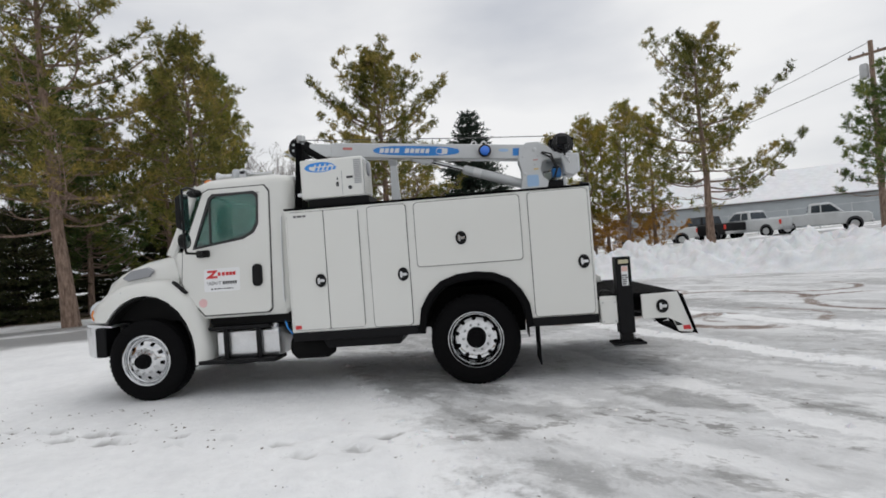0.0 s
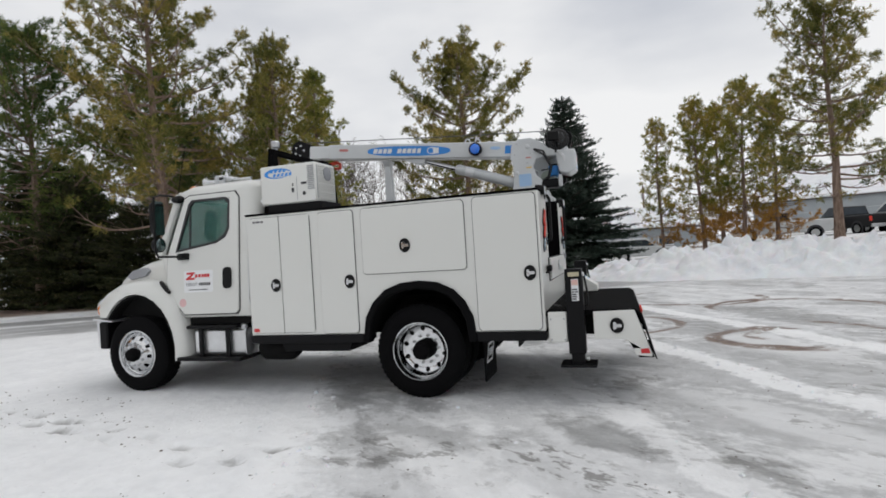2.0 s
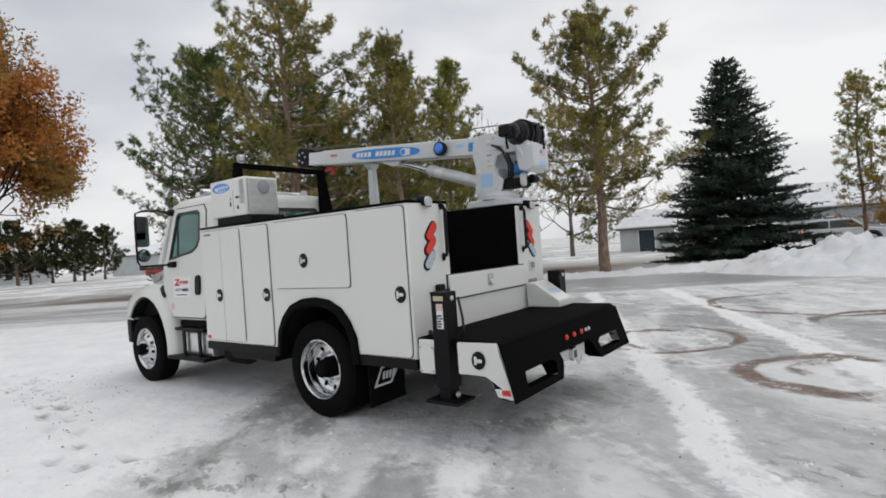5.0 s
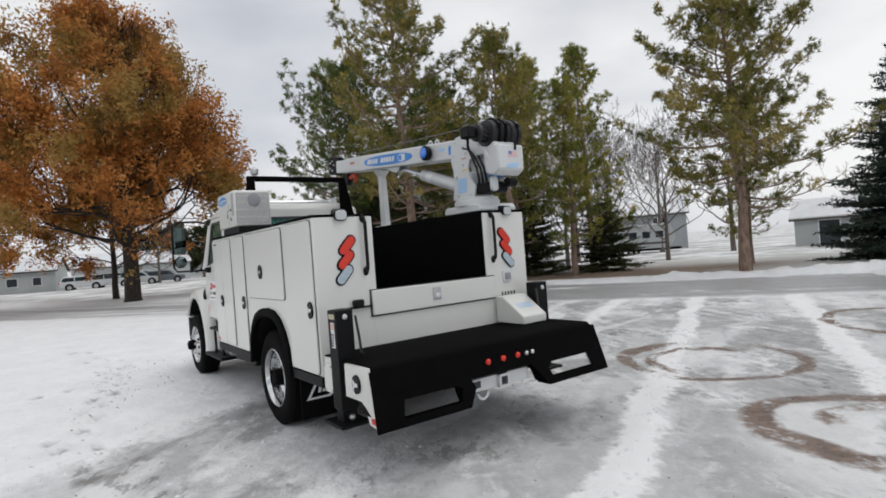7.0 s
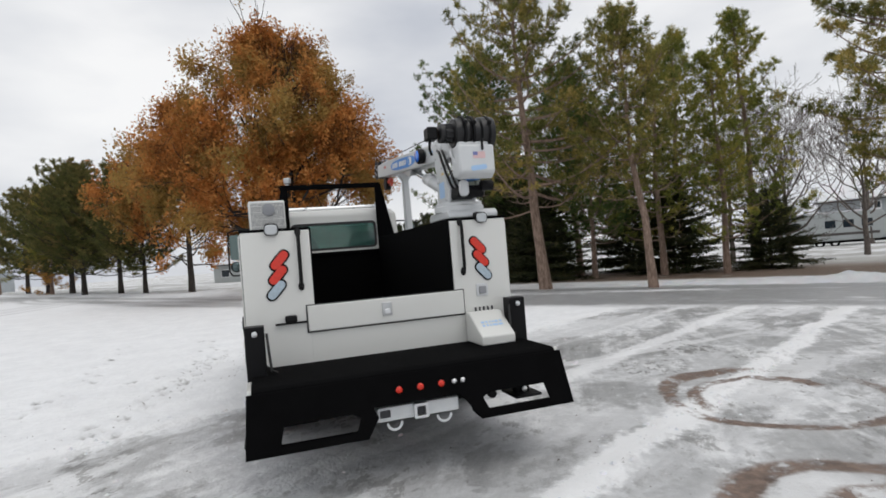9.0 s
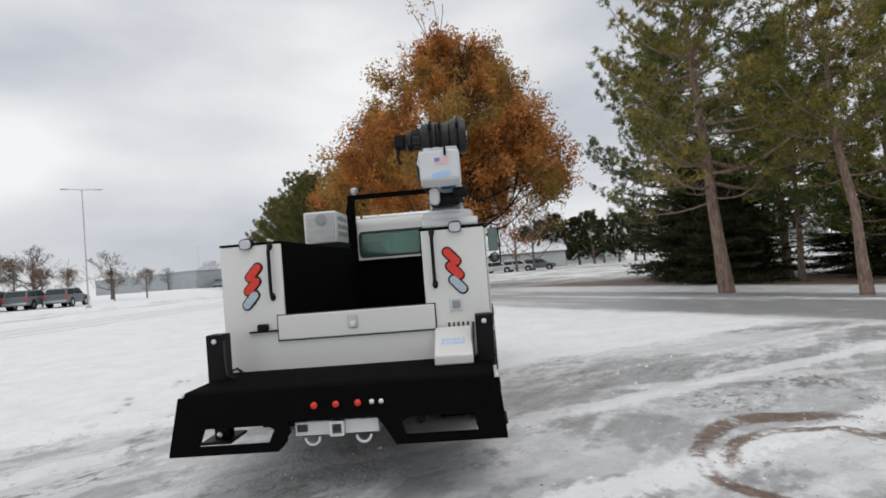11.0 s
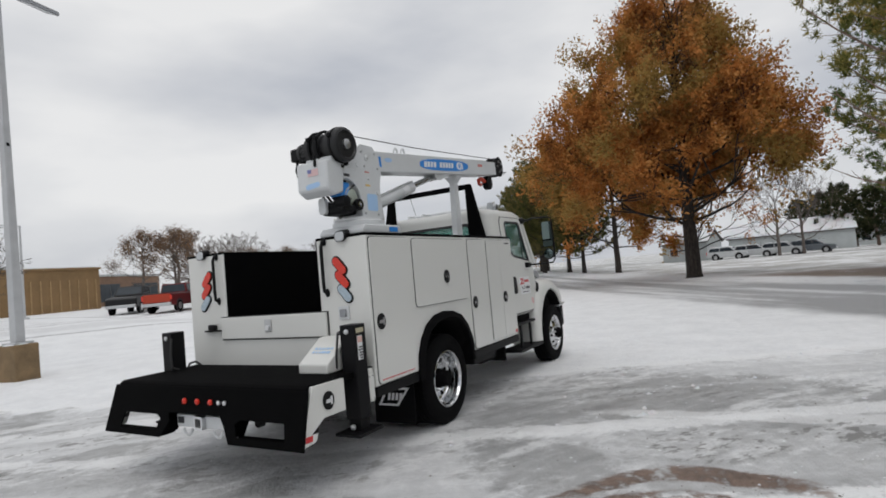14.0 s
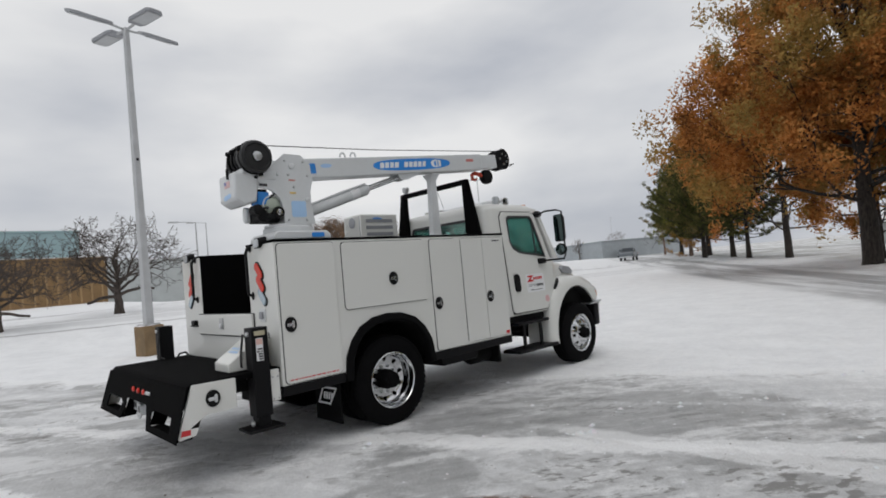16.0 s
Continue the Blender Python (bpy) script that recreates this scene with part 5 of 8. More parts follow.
# ---- headache rack, generator and crane on the truck ----
rackt = thing("headache_rack", "black steel rack behind the cab", "rack")
for side in (-1, 1):
    y = side * 0.68
    part("rack_post", G().prism([(y - side * 0.05, 2.82), (y + side * 0.03, 2.82), (y + side * 0.20, 2.009), (y - side * 0.05, 2.009)], "x", -1.97, -1.89), M_BLACK, rackt, bevel=0.01)
part("rack_bar", G().box(-1.965, -1.895, -0.73, 0.71, 2.755, 2.825), M_BLACK, rackt, bevel=0.012)
part("rack_bar_low", G().box(-1.95, -1.91, -0.66, 0.66, 1.80, 1.84), M_BLACK, rackt, bevel=0.006)
for y in (-0.62,):
    l = part("rack_lamp", G().lathe([(0.03, 0.0), (0.03, 0.015), (0.05, 0.03), (0.055, 0.09), (0.045, 0.105)], (-1.93, y, 2.825), "z", 14), M_STEEL, rackt, "small grey work lamp")

gen = thing("generator", "white enclosed generator with louvred ends on a black tray", "generator")
gx0, gx1, gy0, gy1, gz0, gz1 = -1.785, -1.09, -1.16, -0.72, 2.095, 2.525
body = part("case", G().box(gx0, gx1, gy0, gy1, gz0, gz1), M_WHITE, gen, bevel=0.018)
part("tray", G().box(gx0 + 0.06, gx1 + 0.04, gy0 + 0.03, gy1 + 0.04, 2.008, gz0), M_BLACKM, gen, bevel=0.008)
g_at = lambda u, v, d: (u, gy0 + d, v)
e_at = lambda u, v, d: (gx1 - d, u, v)
ell = [(-1.56 + 0.17 * math.cos(a) , 2.435 + 0.055 * math.sin(a)) for a in [k * math.pi / 10 for k in range(20)]]
part("blue_mark", slab(G(), ell, [[(-1.54 + 0.145 * math.cos(a), 2.43 + 0.04 * math.sin(a)) for a in [k * math.pi / 10 for k in range(20)]]], lambda u, v, d: g_at(u, v, d - 0.002), 0.002), M_BLUE, body)
g = G()
for i in range(4):
    flat(g, [(-1.66 + 0.055 * i, 2.445), (-1.625 + 0.055 * i, 2.445), (-1.61 + 0.055 * i, 2.475), (-1.645 + 0.055 * i, 2.475)], g_at, 0.001)
for i in range(5):
    flat(g, [(-1.62 + 0.05 * i, 2.40), (-1.59 + 0.05 * i, 2.40), (-1.575 + 0.05 * i, 2.432), (-1.605 + 0.05 * i, 2.432)], g_at, 0.001)
part("blue_bars", g, M_BLUE, body)
part("panel_seam", flat(G(), [(-1.325, 2.12), (-1.32, 2.12), (-1.32, 2.38), (-1.325, 2.38)], g_at, 0.001), M_DGREY, body)
g = flat(G(), rounded(-1.39, -1.36, 2.21, 2.26, 0.004, 1), g_at, 0.002)
flat(g, rounded(-1.38, -1.365, 2.28, 2.31, 0.003, 1), g_at, 0.002)
flat(g, rounded(-1.27, -1.20, 2.29, 2.315, 0.005, 1), g_at, 0.002)
flat(g, [(-1.235 + 0.022 * math.cos(a), 2.19 + 0.022 * math.sin(a)) for a in [k * math.pi / 6 for k in range(12)]], g_at, 0.002)
part("switches", g, M_DBLACK, body)
for k in range(13):
    part("louvre", G().box(-1.185, -1.105, gy0 - 0.006, gy0 + 0.004, 2.23 + 0.0205 * k, 2.24 + 0.0205 * k), M_DGREY, body)
part("end_grille", slab(G(), rounded(gy0 + 0.03, gy1 - 0.02, gz0 + 0.03, gz1 - 0.03, 0.015, 2), [], lambda u, v, d: e_at(u, v, d - 0.003), 0.003), M_DGREY, body)
for k in range(26):
    y = gy0 + 0.04 + 0.0145 * k
    part("grille_bar", G().box(gx1 + 0.002, gx1 + 0.009, y, y + 0.0065, gz0 + 0.03, gz1 - 0.03), M_WHITE, body, smooth=0)
for z in (2.20, 2.29, 2.38, 2.455):
    part("grille_rail", G().box(gx1 + 0.002, gx1 + 0.010, gy0 + 0.03, gy1 - 0.02, z, z + 0.006), M_WHITE, body, smooth=0)
part("fan_cap", G().lathe([(0.078, 0.0), (0.078, 0.012), (0.06, 0.016)], (gx1 + 0.006, -0.92, 2.41), "x", 24), M_DGREY, body)
for z in (2.20, 2.30, 2.40):
    part("side_louvre", G().box(gx0 + 0.1, gx1 - 0.1, gy1 - 0.004, gy1 + 0.006, z, z + 0.05), M_DGREY, body)
part("blue_mark", flat(G(), [(-1.40 + 0.1 * math.cos(a), 2.44 + 0.035 * math.sin(a)) for a in [k * math.pi / 8 for k in range(16)]], lambda u, v, d: (u, gy1 - d, v), 0.002), M_BLUE, body)
part("exhaust_stub", G().tube([(gx0 + 0.02, -1.06, 2.16), (gx0 - 0.07, -1.06, 2.16)], 0.022, 8), M_TANK, gen)

# crane
crane = thing("truck_crane", "white telescopic service crane with black winch, boom stowed forward", "crane")
CY = 0.885
part("pedestal", G().prism([(0.62, 2.009), (1.24, 2.009), (1.24, 2.05), (1.20, 2.09), (0.66, 2.09), (0.62, 2.05)], "y", 0.66, 1.17), M_CRANE, crane, bevel=0.012)
part("slew_ring", G().lathe([(0.25, 0), (0.25, 0.05), (0.235, 0.06), (0.235, 0.085)], (0.93, CY, 2.088), "z", 36), M_CRANE, crane)
part("pedestal_mark", flat(G(), rounded(0.70, 0.84, 2.025, 2.07, 0.01), lambda u, v, d: (u, 1.17 - d, v), 0.002), M_BLUE, crane)
# boom frame: along the boom from its heel to the tip
HEEL, TIP = Vector((0.94, CY, 2.725)), Vector((-2.27, CY - 0.01, 3.045))
BD = (TIP - HEEL).normalized()
BU = Vector((0, 1, 0)).cross(BD)
BU = BU if BU.z > 0 else -BU
BL = (TIP - HEEL).length


def on_boom(a, b, c):
    """a along the boom, b across to +y, c up from its middle line."""
    return HEEL + BD * a + Vector((0, b, 0)) + BU * c


def boom_box(g, a0, a1, b0, b1, c0, c1):
    p = [tuple(on_boom(a, b, c)) for c in (c0, c1) for a, b in ((a0, b0), (a1, b0), (a1, b1), (a0, b1))]
    return g.add(p, [(3, 2, 1, 0), (4, 5, 6, 7), (0, 1, 5, 4), (1, 2, 6, 5), (2, 3, 7, 6), (3, 0, 4, 7)])


boom = part("boom", boom_box(G(), -0.02, BL - 0.30, -0.11, 0.11, -0.105, 0.105), M_CRANE, crane, "white box boom with blue oval decals", bevel=0.014)
part("boom_tip", boom_box(G(), BL - 0.32, BL + 0.02, -0.097, 0.097, -0.092, 0.092), M_CRANE, boom, bevel=0.01)
# turret: two cheek plates with a web
for side in (-1, 1):
    y = CY + side * 0.135
    cheek = [(0.70, 2.17), (1.06, 2.17), (1.10, 2.30), (1.02, 2.38), (0.99, 2.48), (1.03, 2.58), (1.18, 2.62), (1.20, 2.70), (1.10, 2.80), (0.98, 2.86), (0.82, 2.86), (0.72, 2.78), (0.70, 2.62), (0.735, 2.5), (0.735, 2.36)]
    if side > 0:
        cheek = [(0.70, 2.17), (1.04, 2.17), (1.055, 2.37), (1.075, 2.42), (1.11, 2.46), (1.15, 2.49), (1.195, 2.51), (1.32, 2.52), (1.34, 2.70), (1.16, 2.74), (1.08, 2.80), (1.0, 2.87), (0.82, 2.87), (0.72, 2.78), (0.70, 2.62), (0.735, 2.5), (0.735, 2.36)]
    part("turret_cheek", G().prism(cheek, "y", y - 0.012, y + 0.012), M_CRANE, crane, "white turret side plate", bevel=0.004)
    pins = ((0.93, 2.75, 0.035), (0.78, 2.42, 0.028), (1.08, 2.66, 0.02), (0.80, 2.80, 0.012), (1.0, 2.80, 0.012), (0.76, 2.66, 0.012), (0.92, 2.54, 0.012), (0.97, 2.66, 0.012), (0.80, 2.21, 0.012), (1.0, 2.21, 0.012))
    for px, pz, pr in pins:
        part("pivot_pin", G().lathe([(pr * 0.9, 0), (pr * 0.9, 0.012 * side), (pr * 0.65, 0.016 * side)], (px, y + 0.008 * side, pz), "y", 14), M_STEEL if pr < 0.02 else M_CRANE, crane)
part("turret_web", G().box(0.74, 1.02, CY - 0.125, CY + 0.125, 2.17, 2.45), M_CRANE, crane, bevel=0.01)
for side in (-1, 1):
    s_at = lambda u, v, d, side=side: (u, CY + side * (0.147 - d), v)
    part("turret_decal", flat(G(), rounded(0.80, 0.96, 2.24, 2.40, 0.02), s_at, 0.001), M_PALEBLUE, crane)
    part("turret_label", flat(G(), rounded(0.90, 0.97, 2.47, 2.49, 0.004, 1), s_at, 0.001), plain("yellow_label", (0.75, 0.55, 0.2), 0.5), crane)
    part("turret_label", flat(G(), rounded(0.90, 0.97, 2.60, 2.615, 0.004, 1), s_at, 0.001), plain("faded_red", (0.6, 0.25, 0.22), 0.5), crane)

# boom decals: a blue oval with pale slanted blocks, a square, a red tag
for side in (-1, 1):
    b_at = lambda u, v, d, side=side: tuple(on_boom(u, side * (0.11 - d), v))
    mid = 1.68
    oval_pts = [(mid + 0.62 * math.copysign(abs(math.cos(a)) ** 0.7, math.cos(a)), 0.068 * math.copysign(abs(math.sin(a)) ** 0.8, math.sin(a))) for a in [k * math.pi / 16 for k in range(32)]]
    dec = part("blue_oval", flat(G(), oval_pts, b_at, 0.001), M_BLUE, boom, "blue oval decal with pale blocks")
    f = -1 if side > 0 else 1
    for i, w in enumerate((0.06, 0.055, 0.05, 0.06, 0.0, 0.06, 0.055, 0.06, 0.055, 0.05)):
        u = mid + f * (0.50 - 0.073 * i)
        if w:
            part("pale_block", flat(G(), [(u - w / 2, -0.032), (u + w / 2, -0.032), (u + w / 2 - f * 0.014, 0.032), (u - w / 2 - f * 0.014, 0.032)], b_at, 0.0035), M_DWHITE, dec)
    g = G()
    u = mid - f * 0.36
    slab(g, [(u + 0.08 * math.cos(a), 0.05 * math.sin(a)) for a in [k * math.pi / 6 for k in range(12)]], [[(u + 0.02 - f * 0.0 + 0.05 * math.cos(a), 0.036 * math.sin(a)) for a in [k * math.pi / 6 for k in range(12)]]], lambda p, q, d: b_at(p, q, d - 0.0035), 0.002)
    for du, w in ((-0.02, 0.02), (-0.07, 0.04)):
        flat(g, [(u + f * du - w / 2, -0.04), (u + f * du + w / 2, -0.04), (u + f * du + w / 2, 0.04), (u + f * du - w / 2, 0.04)], b_at, 0.0035)
    part("pale_curl", g, M_DWHITE, dec)
    part("blue_square", flat(G(), rounded(0.20, 0.31, -0.055, 0.05, 0.008, 2), b_at, 0.001), M_BLUE, boom)
    part("red_tag", flat(G(), rounded(BL - 0.62, BL - 0.48, 0.005, 0.04, 0.006, 1), b_at, 0.001), plain("faded_red", (0.62, 0.22, 0.2), 0.5), boom)
    part("blue_curl", flat(G(), [(0.44 + 0.07 * math.cos(a), 0.02 + 0.022 * math.sin(a)) for a in [k * math.pi / 6 for k in range(12)]], b_at, 0.001), M_PALEBLUE, boom)
# the round blue-lensed lamp on the driver's side of the boom
lp = on_boom(0.70, -0.11, 0.0)
lamp = part("boom_lamp", G().lathe([(0.06, 0.0), (0.085, -0.02), (0.09, -0.07), (0.075, -0.085)], tuple(lp), "y", 24), M_PLASTIC, crane, "round black lamp with blue lens")
part("lens", G().lathe([(0.07, -0.082), (0.055, -0.097), (0.02, -0.102)], tuple(lp), "y", 24), plain("blue_lens", (0.03, 0.2, 0.85), 0.15, vary=0.1, Coat_Weight=0.7), lamp)
# lifting eyes on top of the boom
for a in (0.72, 0.86):
    c = on_boom(a, 0.03, 0.10)
    part("lifting_eye", G().tube([tuple(c + Vector((0.035 * math.cos(t), 0, 0.02 + 0.05 * math.sin(t)))) for t in [k * math.pi / 8 for k in range(9)]], 0.010, 6), M_CRANE, boom)
# lift cylinder and its rod
A, B = Vector((0.76, CY, 2.30)), on_boom(1.52, 0.0, -0.12)
D = (B - A).normalized()
cyl = part("lift_cylinder", G().tube([A, A + D * 0.03, A + D * 0.86, A + D * 0.89], [0.055, 0.068, 0.068, 0.05], 18), M_CRANE, crane, "white hydraulic lift cylinder", smooth=50)
part("piston_rod", G().tube([A + D * 0.88, B], 0.032, 12), M_ALU, cyl)
part("rod_eye", G().lathe([(0.05, -0.06), (0.05, 0.06)], tuple(B), "y", 14), M_CRANE, cyl)
part("cylinder_line", G().tube([A + D * 0.05 + Vector((0, 0.05, 0.06)), A + D * 0.45 + Vector((0, 0.05, 0.07)), A + D * 0.83 + Vector((0, 0.05, 0.065))], 0.010, 6), M_STEEL, cyl)
part("red_print", G().tube([A + D * 0.62, A + D * 0.74], 0.0688, 18, caps=False), M_DWHITE, cyl)
g = G()
for sgn in (-1, 1):
    g.prism([(B.x - 0.30, on_boom(1.8, 0, -0.10).z), (B.x + 0.10, on_boom(1.4, 0, -0.10).z), (B.x + 0.05, B.z - 0.055), (B.x - 0.05, B.z - 0.05)], "y", CY + sgn * 0.07 - 0.008, CY + sgn * 0.07 + 0.008)
part("boom_lug", g, M_CRANE, boom)
# winch: drum, motor and cover at the heel
W0 = Vector((1.32, 0.93, 2.80))
winch = part("winch", G().lathe([(0.125, -0.20), (0.138, -0.19), (0.142, -0.07), (0.128, -0.055), (0.128, 0.045), (0.152, 0.06), (0.158, 0.17), (0.150, 0.19), (0.128, 0.20), (0.118, 0.185), (0.05, 0.185)], tuple(W0), "y", 28), M_WINCH, crane, "black winch and drum under a strapped cover")
part("winch_motor", G().lathe([(0.07, -0.335), (0.088, -0.325), (0.092, -0.29), (0.080, -0.28), (0.080, -0.21), (0.112, -0.195)], tuple(W0), "y", 20), M_WINCH, winch)
part("drum_hub", G().lathe([(0.045, 0.18), (0.045, 0.205), (0.03, 0.21)], tuple(W0), "y", 16), M_STEEL, winch, "grey drum hub")
for y in (-0.125, -0.04, 0.115):
    band = part("cover_strap", G().lathe([(0.140, y), (0.163, y), (0.163, y + 0.022), (0.140, y + 0.022)], tuple(W0), "y", 28, close=True), M_BLACKM, winch)
    for a in (25, 155, 250):
        c, q = 0.165 * math.cos(radians(a)), 0.165 * math.sin(radians(a))
        part("strap_lug", G().box(W0.x + c - 0.018, W0.x + c + 0.018, W0.y + y - 0.006, W0.y + y + 0.028, W0.z + q - 0.018, W0.z + q + 0.018), M_BLACKM, band, bevel=0.005)
for a in range(0, 360, 30):
    c, q = math.cos(radians(a)), math.sin(radians(a))
    part("motor_fin", G().box(W0.x + 0.083 * c - 0.008, W0.x + 0.083 * c + 0.008, W0.y - 0.278, W0.y - 0.212, W0.z + 0.083 * q - 0.008, W0.z + 0.083 * q + 0.008), M_WINCH, winch, smooth=0)
part("winch_cradle", G().box(1.10, 1.44, 0.74, 1.04, 2.60, 2.70), M_CRANE, winch, bevel=0.012)
part("winch_box", G().prism([(1.32, 2.38), (1.44, 2.345), (1.53, 2.40), (1.53, 2.655), (1.28, 2.655)], "y", 0.705, 1.055), M_CRANE, winch, "white valve housing with a small flag sticker", bevel=0.02)
part("blue_mark", flat(G(), oval(0.89, 2.44, 0.16, 0.045, 6), lambda u, v, d: (1.53 - d, u, v), 0.002), M_PALEBLUE, winch)
fl = flat(G(), rounded(0.84, 0.96, 2.525, 2.585, 0.003, 1), lambda u, v, d: (1.53 - d, u, v), 0.002)
part("flag_sticker", fl, plain("pale_pink", (0.72, 0.50, 0.50), 0.5), winch)
part("flag_field", flat(G(), rounded(0.84, 0.885, 2.553, 2.585, 0.002, 1), lambda u, v, d: (1.53 - d, u, v), 0.004), plain("flag_blue", (0.18, 0.2, 0.42), 0.5), winch)
part("cover_knob", G().box(1.525, 1.55, 0.925, 0.945, 2.60, 2.70), M_PLASTIC, winch, bevel=0.006)
part("solenoid", G().prism(rounded(0.86, 1.0, 2.36, 2.49, 0.015), "x", 1.17, 1.29), M_BLUE, winch, "blue solenoid block", bevel=0.01)
part("solenoid_cap", G().box(1.18, 1.28, 0.88, 0.98, 2.49, 2.515), M_PLASTIC, winch, bevel=0.006)
part("valve_block", G().box(1.06, 1.30, 0.76, 0.98, 2.20, 2.31), M_BLACKM, winch, bevel=0.02)
part("valve_motor", G().lathe([(0.05, -0.02), (0.06, 0.0), (0.06, 0.16), (0.04, 0.18)], (1.25, 0.85, 2.255), "y", 18), M_BLACKM, winch)
part("pump_casting", G().prism(rounded(0.76, 0.85, 2.205, 2.36, 0.04), "x", 1.30, 1.345), M_CRANE, winch, "pale pump casting", bevel=0.01)
part("pump_casting", G().lathe([(0.035, 0.0), (0.05, 0.01), (0.05, 0.12), (0.03, 0.13)], (1.33, 0.97, 2.30), "y", 16), M_BLACKM, winch, "black pump body")
part("pulley", G().lathe([(0.055, 0.0), (0.055, 0.035), (0.03, 0.036), (0.03, 0.02)], (1.105, 1.02, 2.285), "y", 22), M_PLASTIC, winch, "black pulley wheel")
part("pulley_hub", G().lathe([(0.030, 0.022), (0.030, 0.040), (0.018, 0.041), (0.018, 0.03)], (1.105, 1.02, 2.285), "y", 18), M_ALU, winch, "bright pulley hub")
part("pulley_arm", G().tube([(1.22, 1.0, 2.235), (1.16, 1.01, 2.25), (1.105, 1.02, 2.285)], [0.035, 0.03, 0.045], 8), M_BLACKM, winch)
part("gear_case", G().lathe([(0.085, 0.0), (0.09, 0.02), (0.06, 0.045), (0.03, 0.05)], (1.14, 0.965, 2.36), "y", 20), plain("pale_green_casting", (0.42, 0.47, 0.40), 0.45, 0.2), winch, "pale cast gear case")
part("casing_strap", G().tube([(1.14 + 0.10 * math.cos(a), 1.0, 2.36 + 0.09 * math.sin(a)) for a in [radians(-20 + 22 * k) for k in range(9)]], 0.009, 6), M_TANK, winch)
for px, py, pz in ((1.20, 0.99, 2.335), (1.235, 0.99, 2.315), (1.26, 0.99, 2.345), (1.22, 0.985, 2.28), (1.29, 0.99, 2.29)):
    part("hose_fitting", G().lathe([(0.016, 0.0), (0.016, 0.03), (0.010, 0.04)], (px, py, pz), "y", 8), M_ALU, winch)
part("hydraulic_hose", G().tube([(1.20, 1.02, 2.335), (1.26, 1.06, 2.32), (1.31, 1.02, 2.26), (1.28, 0.95, 2.22)], 0.011, 7), M_HOSE, winch)
part("hydraulic_hose", G().tube([(1.06, 1.0, 2.46), (1.12, 1.02, 2.47), (1.16, 1.0, 2.44), (1.18, 0.98, 2.40)], 0.011, 7), M_HOSE, winch)
part("arm_hole", G().prism([(1.20, 2.535), (1.28, 2.535), (1.28, 2.56), (1.20, 2.56)], "y", CY + 0.146, CY + 0.150), M_DBLACK, winch)
part("side_bolt", G().box(1.30, 1.335, 1.055, 1.066, 2.60, 2.63), M_PLASTIC, winch, bevel=0.004)
for k, (dy, dz) in enumerate(((0.0, 0.0), (0.05, 0.03), (-0.05, 0.04))):
    part("hydraulic_hose", G().tube([(1.02, 0.72 + dy, 2.70), (1.14, 0.70 + dy, 2.62 + dz), (1.22, 0.72 + dy, 2.46), (1.18, 0.78 + dy, 2.34), (1.10, 0.84 + dy, 2.30)], 0.013, 7), M_HOSE, winch)
for k in range(2):
    part("pale_cable", G().tube([(1.30 + 0.03 * k, 0.70, 2.66), (1.37 + 0.02 * k, 0.68, 2.58), (1.40, 0.72, 2.50), (1.34, 0.80, 2.44)], 0.008, 6), M_DWHITE, winch)
part("right_lever", G().tube([(1.30, 0.52, 2.78), (1.31, 0.50, 2.66), (1.31, 0.52, 2.60)], 0.014, 6), M_BLACKM, winch)
part("motor_plug", G().box(1.22, 1.36, 0.48, 0.58, 2.74, 2.86), M_PLASTIC, winch, bevel=0.015)
# wire rope over the boom to the head sheave, and the hook block below
T0 = on_boom(BL + 0.20, 0.0, 0.03)
part("wire_rope", G().tube([W0 + Vector((-0.02, 0, 0.15)), on_boom(1.2, 0.0, 0.205), on_boom(BL - 0.2, 0.0, 0.165), T0 + Vector((0, 0, 0.13))], 0.006, 6), M_WIRE, crane)
head = part("boom_head", G().lathe([(0.135, -0.03), (0.145, -0.02), (0.12, 0.0), (0.145, 0.02), (0.135, 0.03)], tuple(T0), "y", 28), M_BLACKM, crane, "black head sheave between steel plates")
for side in (-1, 1):
    pts = [(T0.x + 0.135 * math.cos(a), T0.z + 0.15 * math.sin(a)) for a in [radians(75 + 15 * k) for k in range(15)]]
    pts += [(TIP.x + 0.04, TIP.z - 0.09), (TIP.x + 0.04, TIP.z + 0.09)]
    part("head_plate", G().prism(pts, "y", T0.y + side * 0.075 - 0.006, T0.y + side * 0.075 + 0.006), M_BLACKM, head, bevel=0.002)
    for q in (0.0, 1.2, 2.4, 3.6, 4.8):
        part("sheave_bolt", G().lathe([(0.016, 0), (0.016, 0.012 * side)], (T0.x + 0.075 * math.cos(q), T0.y + side * 0.081, T0.z + 0.075 * math.sin(q)), "y", 8), M_STEEL, head)
part("rope_guard", G().tube([(T0.x - 0.10, T0.y - 0.10, T0.z - 0.10), (T0.x - 0.20, T0.y - 0.10, T0.z - 0.06), (T0.x - 0.20, T0.y + 0.10, T0.z - 0.06), (T0.x - 0.10, T0.y + 0.10, T0.z - 0.10)], 0.009, 6), M_STEEL, head)
HB = Vector((-2.14, CY, 2.83))
part("hoist_line", G().tube([T0 + Vector((0.09, 0, -0.10)), HB + Vector((-0.02, 0, 0.09))], 0.006, 6), M_WIRE, crane)
block = part("hook_block", G().lathe([(0.06, -0.045), (0.095, -0.04), (0.10, -0.02), (0.10, 0.02), (0.095, 0.04), (0.06, 0.045)], tuple(HB), "y", 24), M_BLACKM, crane, "black hook block with red hook")
